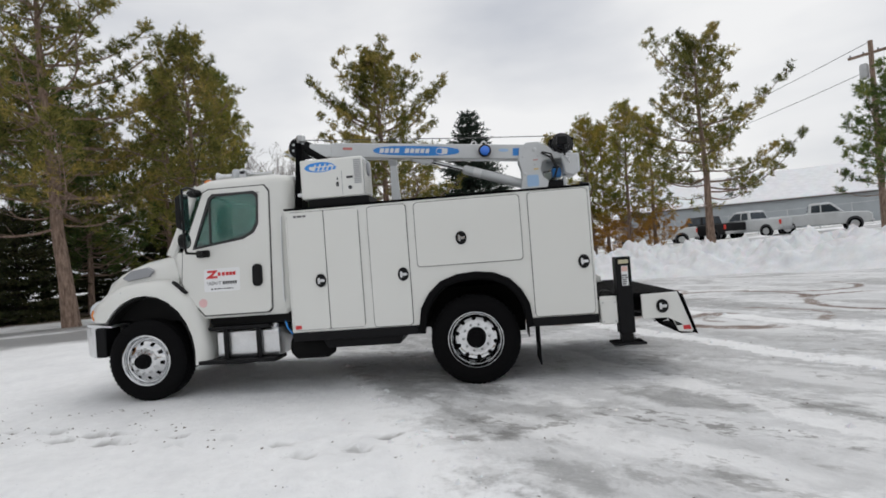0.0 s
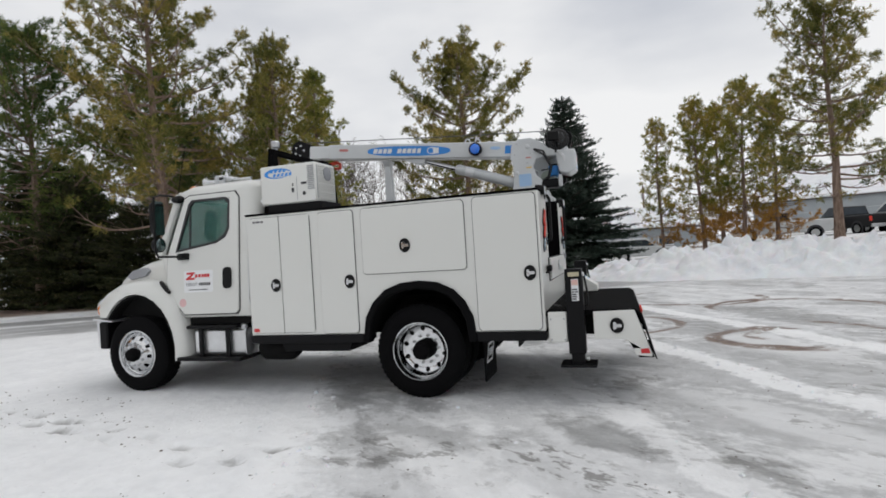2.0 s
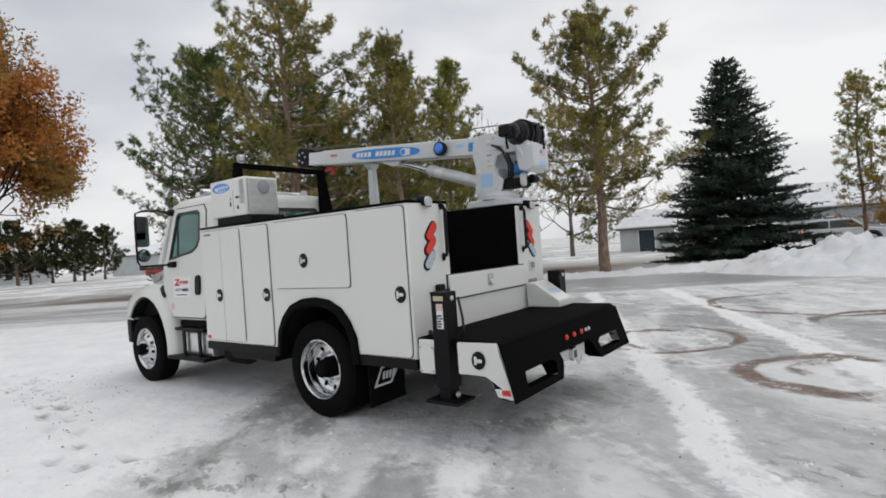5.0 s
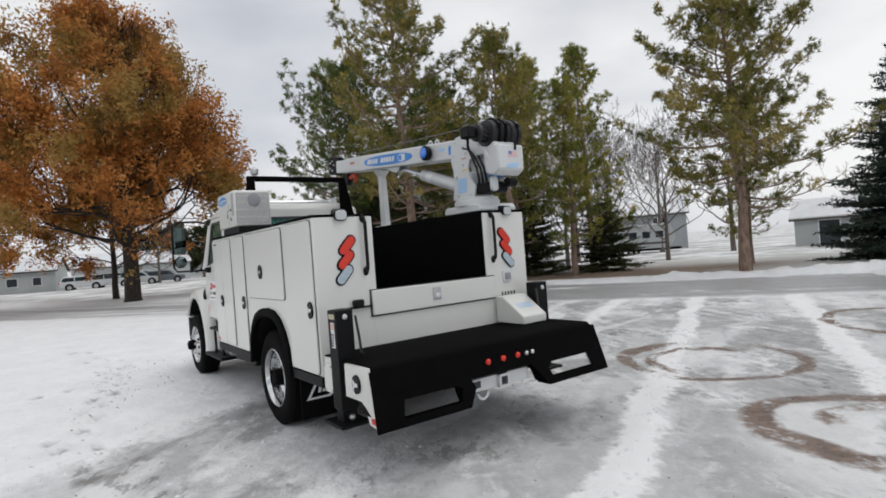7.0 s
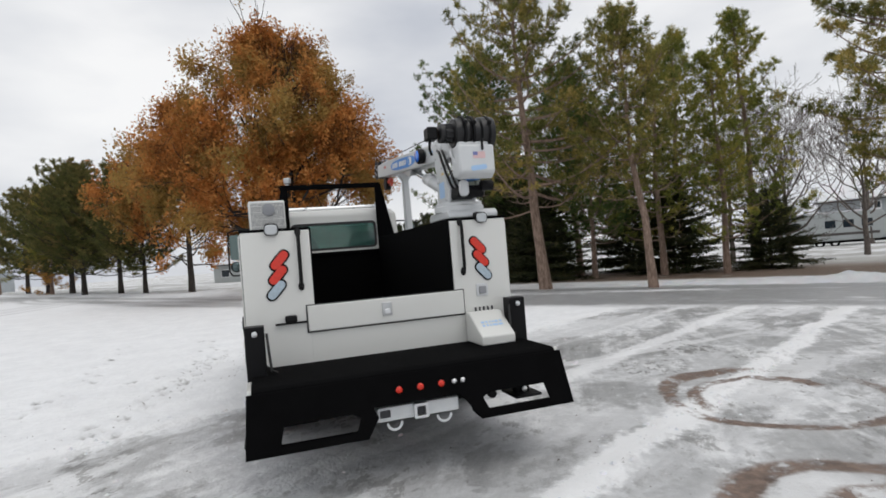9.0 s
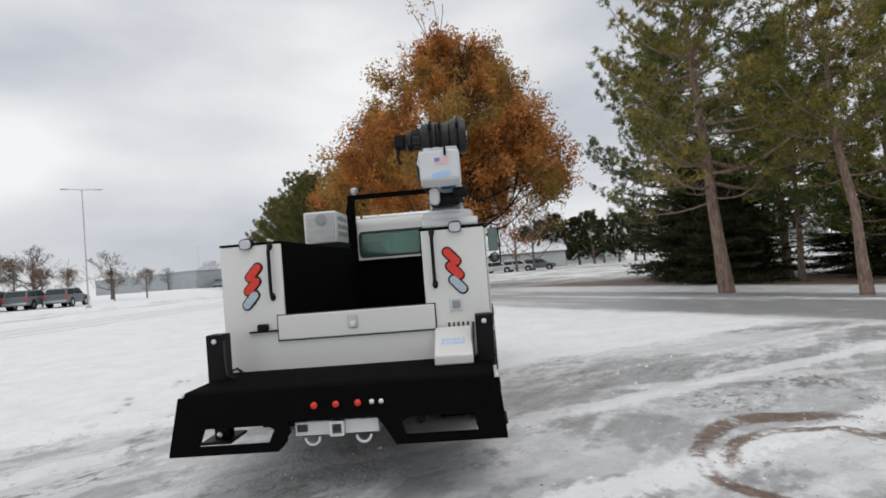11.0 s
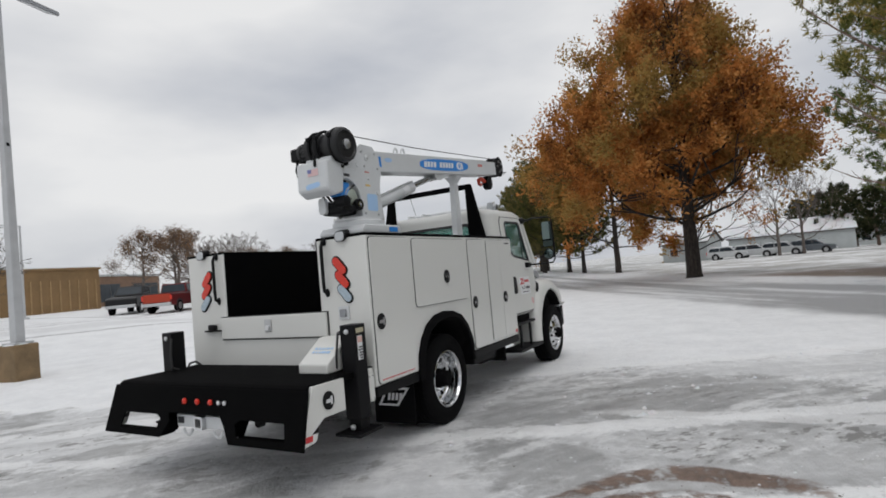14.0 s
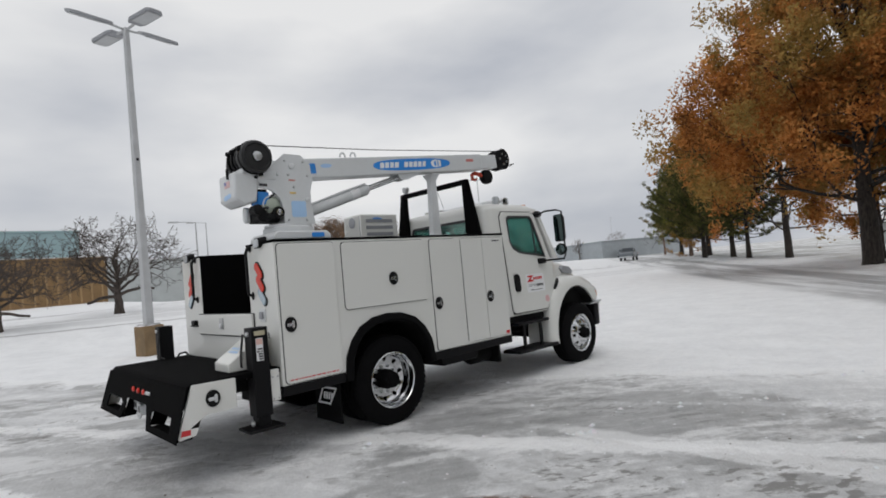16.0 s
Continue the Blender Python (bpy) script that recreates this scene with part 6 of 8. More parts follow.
hk = [HB + Vector((0.08, 0, 0.01)), HB + Vector((0.16, 0, 0.03)), HB + Vector((0.23, 0, 0.04)), HB + Vector((0.29, 0, 0.01)), HB + Vector((0.28, 0, -0.045)), HB + Vector((0.23, 0, -0.055)), HB + Vector((0.19, 0, -0.03))]
part("hook", G().tube(hk, [0.028, 0.03, 0.028, 0.026, 0.024, 0.02, 0.012], 8), M_ORANGE, block)
# crutch that carries the boom
cr = part("boom_rest", G().loft([[(-1.15, CY - 0.04, 2.009), (-1.01, CY - 0.04, 2.009), (-1.01, CY + 0.04, 2.009), (-1.15, CY + 0.04, 2.009)], [(-1.135, CY - 0.04, 2.72), (-1.045, CY - 0.04, 2.72), (-1.045, CY + 0.04, 2.72), (-1.135, CY + 0.04, 2.72)],
                                      [(-1.15, CY - 0.10, 2.80), (-1.03, CY - 0.10, 2.80), (-1.03, CY + 0.10, 2.80), (-1.15, CY + 0.10, 2.80)]]), M_CRANE, crane, "white boom rest post", bevel=0.006)
part("rest_foot", G().box(-1.20, -0.96, CY - 0.10, CY + 0.10, 2.009, 2.03), M_CRANE, cr, bevel=0.004)


# ---- trees ----
def foliage(name, stops, rough=0.7, scale=0.45, through_light=0.22, low=None, olive=None, clumps=0.0):
    """Leaves or needles: each blade has its own shade, and whole boughs differ too."""
    n = Nodes(name)
    g = n.t.nodes.new("ShaderNodeNewGeometry")
    big = n.noise(scale, 3, 0.6, n.coords())
    f = n.math("ADD", n.math("MULTIPLY", g.outputs["Random Per Island"], 0.45 * (1 - clumps)), n.math("MULTIPLY", n.step(big, 0.28, 0.72), 0.55))
    if clumps:
        f = n.math("ADD", f, n.math("MULTIPLY", n.step(n.noise(1.7, 3, 0.6, n.coords()), 0.30, 0.70), 0.45 * clumps))
    col = n.ramp(f, stops)
    if olive:
        late = n.step(n.noise(0.26, 3, 0.55, n.coords()), 0.44, 0.60)
        col = n.mix(n.math("MULTIPLY", late, 0.72), col, olive)
    if low:
        s = n.t.nodes.new("ShaderNodeSeparateXYZ")
        n.t.links.new(n.coords(), s.inputs[0])
        dry = n.step(n.math("ADD", s.outputs[2], n.math("MULTIPLY", n.noise(0.9, 3, 0.6, n.coords()), 4.0)), 5.6, 3.4)
        col = n.mix(n.math("MULTIPLY", dry, 0.8), col, low)
    m = n.done(col, rough, 0.0, Specular_IOR_Level=0.08)
    thin, blend = n.t.nodes.new("ShaderNodeBsdfTranslucent"), n.t.nodes.new("ShaderNodeMixShader")
    n.t.links.new(col, thin.inputs["Color"])
    blend.inputs[0].default_value = through_light
    n.t.links.new(n.b.outputs[0], blend.inputs[1])
    n.t.links.new(thin.outputs[0], blend.inputs[2])
    n.t.links.new(blend.outputs[0], n.t.nodes["Material Output"].inputs["Surface"])
    return m


def bark(name, a, b):
    n = Nodes(name)
    co = n.coords((1, 1, 0.25))
    k = n.noise(14, 5, 0.65, co)
    n.bump(k, 0.8, 0.03)
    return n.done(n.ramp(k, [(0.35, a), (0.65, b)]), 0.9)


M_PINE = foliage("pine_needles", [(0.10, (0.028, 0.037, 0.010)), (0.34, (0.128, 0.142, 0.040)), (0.60, (0.272, 0.248, 0.078)), (0.82, (0.470, 0.340, 0.094)), (1.0, (0.640, 0.490, 0.215))], through_light=0.30)
M_PINE_GREEN = foliage("green_pine_needles", [(0.05, (0.022, 0.043, 0.016)), (0.4, (0.09, 0.143, 0.049)), (0.75, (0.217, 0.256, 0.076)), (1.0, (0.512, 0.434, 0.128))], through_light=0.30)
M_PINE_MIX = foliage("mixed_pine_needles", [(0.05, (0.036, 0.058, 0.017)), (0.35, (0.166, 0.195, 0.046)), (0.65, (0.33, 0.32, 0.078)), (0.85, (0.533, 0.386, 0.095)), (1.0, (0.66, 0.552, 0.312))], through_light=0.30)
M_PINE_RUST = foliage("rusty_pine_needles", [(0.1, (0.075, 0.108, 0.027)), (0.4, (0.220, 0.244, 0.050)), (0.7, (0.439, 0.332, 0.078)), (1.0, (0.620, 0.390, 0.137))], low=(0.46, 0.22, 0.06))
M_PINE_ROW = foliage("roadside_pine_needles", [(0.05, (0.024, 0.034, 0.012)), (0.35, (0.088, 0.100, 0.032)), (0.65, (0.180, 0.165, 0.058)), (0.85, (0.300, 0.200, 0.075)), (1.0, (0.42, 0.31, 0.17))])
M_SPRUCE = foliage("spruce_needles", [(0.05, (0.012, 0.022, 0.018)), (0.5, (0.045, 0.066, 0.052)), (0.85, (0.10, 0.130, 0.105)), (1.0, (0.26, 0.29, 0.28))], scale=0.9)
M_SHADE_SPRUCE = foliage("shaded_spruce_needles", [(0.05, (0.012, 0.020, 0.010)), (0.45, (0.045, 0.056, 0.026)), (0.8, (0.105, 0.105, 0.048)), (1.0, (0.20, 0.17, 0.09))], scale=0.9)
M_OAK = foliage("oak_leaves", [(0.05, (0.090, 0.044, 0.018)), (0.28, (0.29, 0.120, 0.036)), (0.52, (0.52, 0.215, 0.060)), (0.78, (0.66, 0.315, 0.098)), (1.0, (0.66, 0.42, 0.17))], 0.6, 0.55, 0.38, olive=(0.275, 0.225, 0.070), clumps=0.5)
M_BUSH = foliage("brown_leaves", [(0.1, (0.11, 0.065, 0.04)), (0.6, (0.25, 0.15, 0.085)), (1.0, (0.34, 0.22, 0.12))])
M_BARK_RED = bark("pine_bark", (0.13, 0.085, 0.063), (0.34, 0.245, 0.19))
M_BARK = bark("oak_bark", (0.014, 0.011, 0.009), (0.052, 0.042, 0.035))
M_TWIG_DARK = bark("dark_twigs", (0.035, 0.028, 0.024), (0.11, 0.09, 0.078))
M_TWIG = bark("bare_twigs", (0.08, 0.066, 0.058), (0.20, 0.17, 0.15))


def fast_mesh(name, verts, faces, material):
    """A mesh from arrays of points and of triangles or quads."""
    verts, faces = np.asarray(verts, np.float32), np.asarray(faces, np.int32)
    me = bpy.data.meshes.new(name)
    me.vertices.add(len(verts))
    me.vertices.foreach_set("co", verts.ravel())
    k = faces.shape[1]
    me.loops.add(faces.size)
    me.loops.foreach_set("vertex_index", faces.ravel())
    me.polygons.add(len(faces))
    me.polygons.foreach_set("loop_start", np.arange(0, faces.size, k, dtype=np.int32))
    me.materials.append(material)
    me.update(calc_edges=True)
    me.validate()
    return me


def blades(rng, centres, along, count, length, width, spread):
    """Tufts of needles: thin triangles that start at each centre and fan out round its direction."""
    c = np.repeat(np.asarray(centres, float), count, axis=0)
    d = np.repeat(np.asarray(along, float), count, axis=0)
    n = len(c)
    d = d + rng.normal(0, spread, (n, 3))
    d /= np.linalg.norm(d, axis=1, keepdims=True) + 1e-9
    side = np.cross(d, rng.normal(0, 1, (n, 3)))
    side /= np.linalg.norm(side, axis=1, keepdims=True) + 1e-9
    l = length * rng.uniform(0.65, 1.2, (n, 1))
    w = width * rng.uniform(0.7, 1.3, (n, 1))
    base = c + d * l * 0.08
    v = np.stack([base - side * w * 0.5, base + side * w * 0.5, c + d * l], axis=1).reshape(-1, 3)
    return v, np.arange(n * 3).reshape(-1, 3)


def leaves(rng, centres, count, spread, size, stretch=1.0):
    """Loose clusters of small four-sided leaves; stretch makes the clusters taller than wide."""
    c = np.repeat(np.asarray(centres, float), count, axis=0)
    n = len(c)
    c = c + np.clip(rng.normal(0, spread, (n, 3)), -1.7 * spread, 1.7 * spread) * np.array([1.0, 1.0, stretch])
    a = rng.normal(0, 1, (n, 3))
    a /= np.linalg.norm(a, axis=1, keepdims=True)
    b = np.cross(a, rng.normal(0, 1, (n, 3)))
    b /= np.linalg.norm(b, axis=1, keepdims=True)
    s = size * rng.uniform(0.6, 1.3, (n, 1))
    v = np.stack([c - a * s, c + b * s * 0.45, c + a * s, c - b * s * 0.45], axis=1).reshape(-1, 3)
    return v, np.arange(n * 4).reshape(-1, 4)


def trunk_path(rng, h, lean, bend):
    n = 9
    pts, ox, oy = [], 0.0, 0.0
    for i in range(n):
        t = i / (n - 1)
        ox += rng.normal(0, bend) if i > 1 else 0
        oy += rng.normal(0, bend) if i > 1 else 0
        pts.append((ox + lean * t, oy, h * t - 0.15 * (i == 0)))
    return pts


def on_path(pts, t):
    k = min(len(pts) - 2, int(t * (len(pts) - 1)))
    f = t * (len(pts) - 1) - k
    return np.array(pts[k]) * (1 - f) + np.array(pts[k + 1]) * f


def conifer(name, label, seed, h, r, base, whorls, per, girth, material, bark_material, tuft, lift, profile, twig_step=0.42, lean=0.0, bend=0.05, ragged=0.35, droop=0.0, category="pine tree"):
    """A conifer: trunk, whorls of limbs that carry twigs, and tufts of needles on every twig."""
    rng = np.random.default_rng(seed)
    root = thing(name, label, category)
    path = trunk_path(rng, h, lean, bend)
    rad = [girth * (1.25 if i == 0 else 1.0) * (1 - 0.93 * i / 8) + 0.012 for i in range(9)]
    part("trunk", G().tube(path, rad, 10), bark_material, root, smooth=60)
    wood, tips, dirs = G(), [], []
    for w in range(whorls):
        t = base + (0.985 - base) * (w + rng.uniform(-0.3, 0.3)) / whorls
        t = min(max(t, base * 0.9), 0.985)
        u = min(1.0, max(0.0, (t - base) / (1 - base)))
        reach = r * profile(u)
        start = on_path(path, t)
        turn = rng.uniform(0, 6.28)
        for k in range(per if u < 0.9 else max(3, per - 2)):
            az = turn + 2 * math.pi * k / per + rng.normal(0, 0.25)
            L = reach * rng.uniform(1 - ragged, 1 + ragged * 0.45)
            if L < 0.15:
                continue
            up = lift(u) + rng.normal(0, 0.08)
            out = np.array([math.cos(az), math.sin(az), 0.0])
            pts = []
            for i in range(6):
                q = i / 5
                z = L * (up * q + (0.22 - droop * 1.4) * q * q * (1 - 0.2 * u)) - droop * 0.25 * L * q
                side = np.array([-out[1], out[0], 0]) * (0.10 * L * math.sin(q * 2.4 + seed))
                pts.append(start + out * L * q + side + np.array([0, 0, z]))
            b0 = max(0.012, min(girth * 0.33, 0.011 * L + 0.012))
            wood.tube(pts, [b0 * (1 - 0.8 * i / 5) for i in range(6)], 4, caps=False)
            m = max(2, int(L / twig_step))
            for j in range(m + 1):
                q = 0.22 + 0.78 * (j + rng.uniform(-0.3, 0.3)) / m
                q = min(max(q, 0.15), 1.0)
                kk = min(4, int(q * 5))
                p = pts[kk] * (1 - (q * 5 - kk)) + pts[kk + 1] * (q * 5 - kk)
                d = pts[kk + 1] - pts[kk]
                d /= np.linalg.norm(d) + 1e-9
                for sgn in ((-1, 1) if q < 0.97 else (0,)):
                    tl = (0.22 + 0.30 * L * (1.08 - q)) * rng.uniform(0.7, 1.2)
                    tl = min(tl, 1.1)
                    e = d * (0.75 if sgn else 1.0) + np.array([-out[1], out[0], 0]) * sgn * 0.85 + np.array([0, 0, rng.normal(0.12 - droop, 0.12)])
                    e /= np.linalg.norm(e)
                    end = p + e * tl
                    wood.tube([p, end], [0.011, 0.005], 3, caps=False)
                    steps = max(1, int(tl / tuft["step"]))
                    for s in range(1, steps + 1):
                        tips.append(p + e * tl * s / steps + rng.normal(0, 0.02, 3))
                        dirs.append(e * tuft["fwd"] + np.array([0, 0, tuft["rise"]]))
    part("branchwork", wood, bark_material, root, smooth=0)
    v, f = blades(rng, tips, dirs, tuft["n"], tuft["len"], tuft["wid"], tuft["spread"])
    part("crown", fast_mesh("crown", v, f, material), None, root)
    return root


def pine_tree(name, label, seed, h, r, base, limbs, girth, material, clump=3, tufts=4, lean=0.0, bend=0.06, ragged=0.5, gap=0.54, blade=None, category="pine tree", group="", wood_material=None, taper=0.62):
    """A pine: bare lower trunk, irregular limbs that turn up at the ends, and round clumps of needle tufts on the branchlets."""
    rng = np.random.default_rng(seed)
    blade = blade or (14, 0.20, 0.026)
    wood_material = wood_material or M_BARK_RED
    root = thing(name, label, category, group)
    path = trunk_path(rng, h, lean, bend)
    rad = [girth * (1.25 if i == 0 else 1.0) * (1 - 0.93 * i / 8) + 0.012 for i in range(9)]
    part("trunk", G().tube(path, rad, 10), wood_material, root, smooth=60)
    wood, tips, dirs = G(), [], []
    az = rng.uniform(0, 6.28)
    for w in range(limbs):
        u = ((w + rng.uniform(0, 1)) / limbs) ** 0.92
        t = base + (0.99 - base) * u
        start = on_path(path, min(t, 0.99))
        az += 2.4 + rng.normal(0, 0.35)
        shape = (0.62 + 0.38 * min(1.0, u / 0.22)) * (1 - u) ** taper + 0.07
        L = r * shape * rng.uniform(1 - ragged, 1.12)
        if rng.random() < 0.10:
            L *= 1.2
        bare = base > 0.1 and u < 0.10 and rng.random() < 0.55
        up = -0.10 + 0.85 * u ** 1.2 + rng.normal(0, 0.10)
        out = np.array([math.cos(az), math.sin(az), 0.0])
        across = np.array([-out[1], out[0], 0.0])
        sway, pts = rng.normal(0, 0.12), []
        for i in range(7):
            q = i / 6
            pts.append(start + out * L * q + across * L * sway * math.sin(q * 2.6) + np.array([0, 0, L * (up * q + 0.30 * q ** 2.4) - 0.05 * L * math.sin(q * 3.1)]))
        b0 = min(girth * 0.36, 0.012 * L + 0.014)
        wood.tube(pts, [b0 * (1 - 0.82 * i / 6) for i in range(7)], 4, caps=False)
        m = max(3, int(L / gap))
        for j in range(m + 1):
            q = 0.20 + 0.80 * (j + rng.uniform(-0.35, 0.35)) / m
            q = min(max(q, 0.12), 0.999)
            kk = int(q * 6)
            p = pts[kk] + (pts[kk + 1] - pts[kk]) * (q * 6 - kk)
            d = pts[kk + 1] - pts[kk]
            d /= np.linalg.norm(d) + 1e-9
            for sgn in ((-1, 1) if j < m else (-0.35, 0.35)):
                tl = (0.25 + 0.30 * L * (1.05 - q)) * rng.uniform(0.6, 1.25)
                tl = min(tl, 1.25)
                e = d * 0.8 + across * sgn * rng.uniform(0.5, 1.1) + np.array([0, 0, rng.normal(0.30, 0.22)])
                e /= np.linalg.norm(e)
                end = p + e * tl
                wood.tube([p, p + e * tl * 0.6 + np.array([0, 0, -0.02]), end], [0.012, 0.009, 0.005], 3, caps=False)
                if bare and rng.random() < 0.8:
                    continue
                for c in range(clump):
                    if c and rng.random() < 0.58:
                        continue
                    centre = p + e * tl * (1.0 - 0.30 * c)
                    for _ in range(tufts + (0 if c else 2)):
                        tips.append(centre + rng.normal(0, 0.095, 3))
                        dirs.append(e * 0.45 + np.array([0, 0, 0.38]) + rng.normal(0, 0.25, 3))
    part("branchwork", wood, wood_material, root, smooth=0)
    v, f = blades(rng, tips, dirs, blade[0], blade[1], blade[2], 0.75)
    part("crown", fast_mesh("crown", v, f, material), None, root)
    return root


def red_pine(name, label, seed, h, r, base, material=None, limbs=None, **more):
    return pine_tree(name, label, seed, h, r, base, limbs or int(h * (1 - base) * 8.0), more.pop("girth"), material or M_PINE, **more)


def spruce(name, label, seed, h, r, **more):
    tuft = dict(step=0.105, n=more.pop("needles", 4), len=0.18, wid=0.046, spread=0.55, fwd=1.0, rise=0.05)
    args = dict(whorls=int(h / 0.27), per=8, girth=0.018 * h, ragged=0.2)
    power, material = more.pop("power", 0.9), more.pop("material", M_SPRUCE)
    args.update(more)
    return conifer(name, label, seed, h, r, 0.035, args.pop("whorls"), args.pop("per"), args.pop("girth"), material, M_BARK, tuft,
                   lambda u: -0.12 + 0.45 * u, lambda u: (1 - u) ** power + 0.015, twig_step=0.26, bend=0.01, droop=0.10, category="spruce tree", **args)


def grow(wood, tips, rng, p, d, length, radius, depth, split, wander=0.18, lift=0.10, sides=5, shrink=0.74, thin=0.004, inside=None):
    """A limb that wanders, then parts into thinner ones."""
    pts, rad, q, e = [np.array(p)], [radius], np.array(p, float), np.array(d, float)
    n = 4 if depth > 1 else 3
    for i in range(n):
        e = e + rng.normal(0, wander, 3) + np.array([0, 0, lift])
        e /= np.linalg.norm(e)
        q = q + e * length / n
        pts.append(q.copy())
        rad.append(max(thin, radius * (1 - 0.32 * (i + 1) / n)))
    wood.tube(pts, rad, max(3, sides), caps=False)
    if inside and not inside(q):
        depth = 0
    if depth == 0:
        tips.append(q.copy())
        return
    if depth <= 3:
        tips.append(pts[-2].copy())
    if depth <= 4:
        tips.append(pts[-1].copy())
    for k in range(split + (rng.random() < 0.35)):
        s = pts[-1] if k == 0 or rng.random() < 0.4 else pts[rng.integers(2, len(pts))]
        f = e + rng.normal(0, 0.55, 3)
        f /= np.linalg.norm(f)
        grow(wood, tips, rng, s, f, length * shrink * rng.uniform(0.8, 1.15), rad[-1] * 0.80, depth - 1, split, wander, lift, sides - 1, shrink, thin, inside)


def broadleaf(name, label, seed, h, trunk, girth, material, limbs=9, depth=4, leaf=None, first=0.55, category="tree", bark_material=None, spread=0.9, lift=0.10, reach=(0.62, 0.40), thin=0.006, outline=None, shift=(0.0, 0.0), wander=0.18, leader=0.62, gaps=(0.55, -0.16), rise_low=0.24, limb=0.42, bulge=0.0):
    """A broad-crowned tree, in leaf or bare."""
    rng = np.random.default_rng(seed)
    root = thing(name, label, category)
    top = trunk + (h - trunk) * leader
    path = [(0, 0, -0.15), (0.02, 0, 0.25), (0.0, 0.02, trunk * 0.6), (0.05, 0.0, trunk), (0.0, 0.08, (trunk + top) / 2), (0.06, 0.0, top)]
    part("trunk", G().tube(path, [girth * 1.5, girth * 1.12, girth, girth * 0.92, girth * 0.55, girth * 0.15], 12), bark_material or M_BARK, root, smooth=60)
    wood, tips = G(), []

    def inside(q):
        if q[2] < outline[0][0]:
            return False
        r = float(np.interp(q[2], [a for a, b in outline], [b for a, b in outline]))
        a = math.atan2(q[1] - shift[1], q[0] - shift[0])
        r *= 1 + bulge * max(0.0, math.cos(a + 1.9)) ** 1.5 * min(1.0, max(0.0, (13.6 - q[2]) / 3.0))
        return math.hypot(q[0] - shift[0], q[1] - shift[1]) < r * (1 + 0.10 * math.sin(3 * a + seed) + 0.08 * math.sin(7 * a + q[2]))
    for k in range(limbs):
        t = k / max(1, limbs - 1)
        z = trunk * 0.92 + (top - trunk) * t ** 1.1
        az = k * 2.4 + rng.normal(0, 0.3)
        d = np.array([math.cos(az) * spread * (1 - 0.6 * t), math.sin(az) * spread * (1 - 0.6 * t), rise_low + (1.04 - rise_low) * t])
        d /= np.linalg.norm(d)
        L = (h - trunk) * first * (reach[0] + (reach[1] - reach[0]) * t) * rng.uniform(0.8, 1.2) * (1 + bulge * max(0.0, math.cos(az + 1.9)))
        grow(wood, tips, rng, (0, 0, z), d, L, girth * limb * (1 - 0.48 * t), depth, 2, wander, lift=lift, thin=thin, inside=inside if outline else None)
    part("branchwork", wood, bark_material or M_BARK, root, smooth=0)
    if outline:
        tips = [p for p in tips if p[2] > outline[0][0] - 0.3 and (not leaf or noise.noise((p[0] * gaps[0] + seed, p[1] * gaps[0], p[2] * gaps[0] * 1.2)) > gaps[1] + 0.030 * max(0.0, p[2] - 6.0))]
    if leaf:
        for k in range(leaf.get("shoots", 0)):
            tips = tips + [p + rng.normal(0, 0.42, 3) for p in tips[::k + 1]]
        v, f = leaves(rng, tips, leaf["n"], leaf["spread"], leaf["size"], leaf.get("stretch", 1.0))
        part("crown", fast_mesh("crown", v, f, material), None, root)
    return root


def at_ground(x, y, turn=0.0, size=1.0, sink=0.02):
    return pose(x, y, rise(x, y) - sink, 0, 0, turn) @ Matrix.Diagonal((size, size, size, 1))


def put(ob, x, y, turn=0.0, size=1.0):
    ob.matrix_basis = at_ground(x, y, turn, size)
    return ob


# pines beyond the road
put(red_pine("red_pine", "tall pine with reddish trunk and olive needles beside the road", 11, 12.6, 5.7, 0.24, lean=-0.8, taper=0.85, girth=0.22, ragged=0.55, tufts=4, limbs=62), -13.4, 9.62, 66)
put(red_pine("red_pine", "pine with bare pinkish trunk and thin ochre boughs", 23, 9.6, 2.7, 0.33, lean=-0.8, taper=0.8, girth=0.14, ragged=0.6, tufts=2, limbs=44), -9.6, 11.7, 0)
put(red_pine("red_pine", "pine with open crown standing alone in the snow", 37, 10.8, 4.8, 0.24, girth=0.20, ragged=0.5, tufts=4, limbs=70, taper=0.8), -4.45, 18.3, 60)
dark_pine = put(red_pine("white_pine", "tall dark green pine behind the roadside pines", 41, 12.3, 5.0, 0.20, M_PINE_GREEN, girth=0.2, tufts=3, limbs=100, ragged=0.6), -22.6, 11.5, 0)
slim_pine = put(red_pine("white_pine", "slim green pine with grey upper twigs", 53, 9.6, 2.9, 0.15, M_PINE_MIX, taper=0.85, girth=0.14, ragged=0.7, tufts=2, limbs=44), -13.4, 15.4, 0)
copy_thing(slim_pine, at_ground(-6.5, 23.2, 60, 0.85))
copy_thing(slim_pine, at_ground(-11.2, 16.6, 130, 0.93))
copy_thing(slim_pine, at_ground(-13.5, 20.8, 220, 1.22))
copy_thing(slim_pine, at_ground(-15.5, 18.4, 20, 1.18))
copy_thing(dark_pine, at_ground(-18.4, 14.4, 100, 0.86))
copy_thing(dark_pine, at_ground(-15.6, 13.4, 215, 0.62))
put(red_pine("red_pine", "tall open pine with long level boughs behind the snow bank", 67, 10.3, 4.9, 0.22, girth=0.19, ragged=0.6, tufts=4, limbs=54, gap=0.6, taper=0.7), 11.0, 21.2, 80)
put(red_pine("red_pine", "dark bushy pine beside the utility pole", 71, 7.2, 3.4, 0.30, M_PINE_GREEN, girth=0.2, tufts=4), 19.4, 20.4, 0)
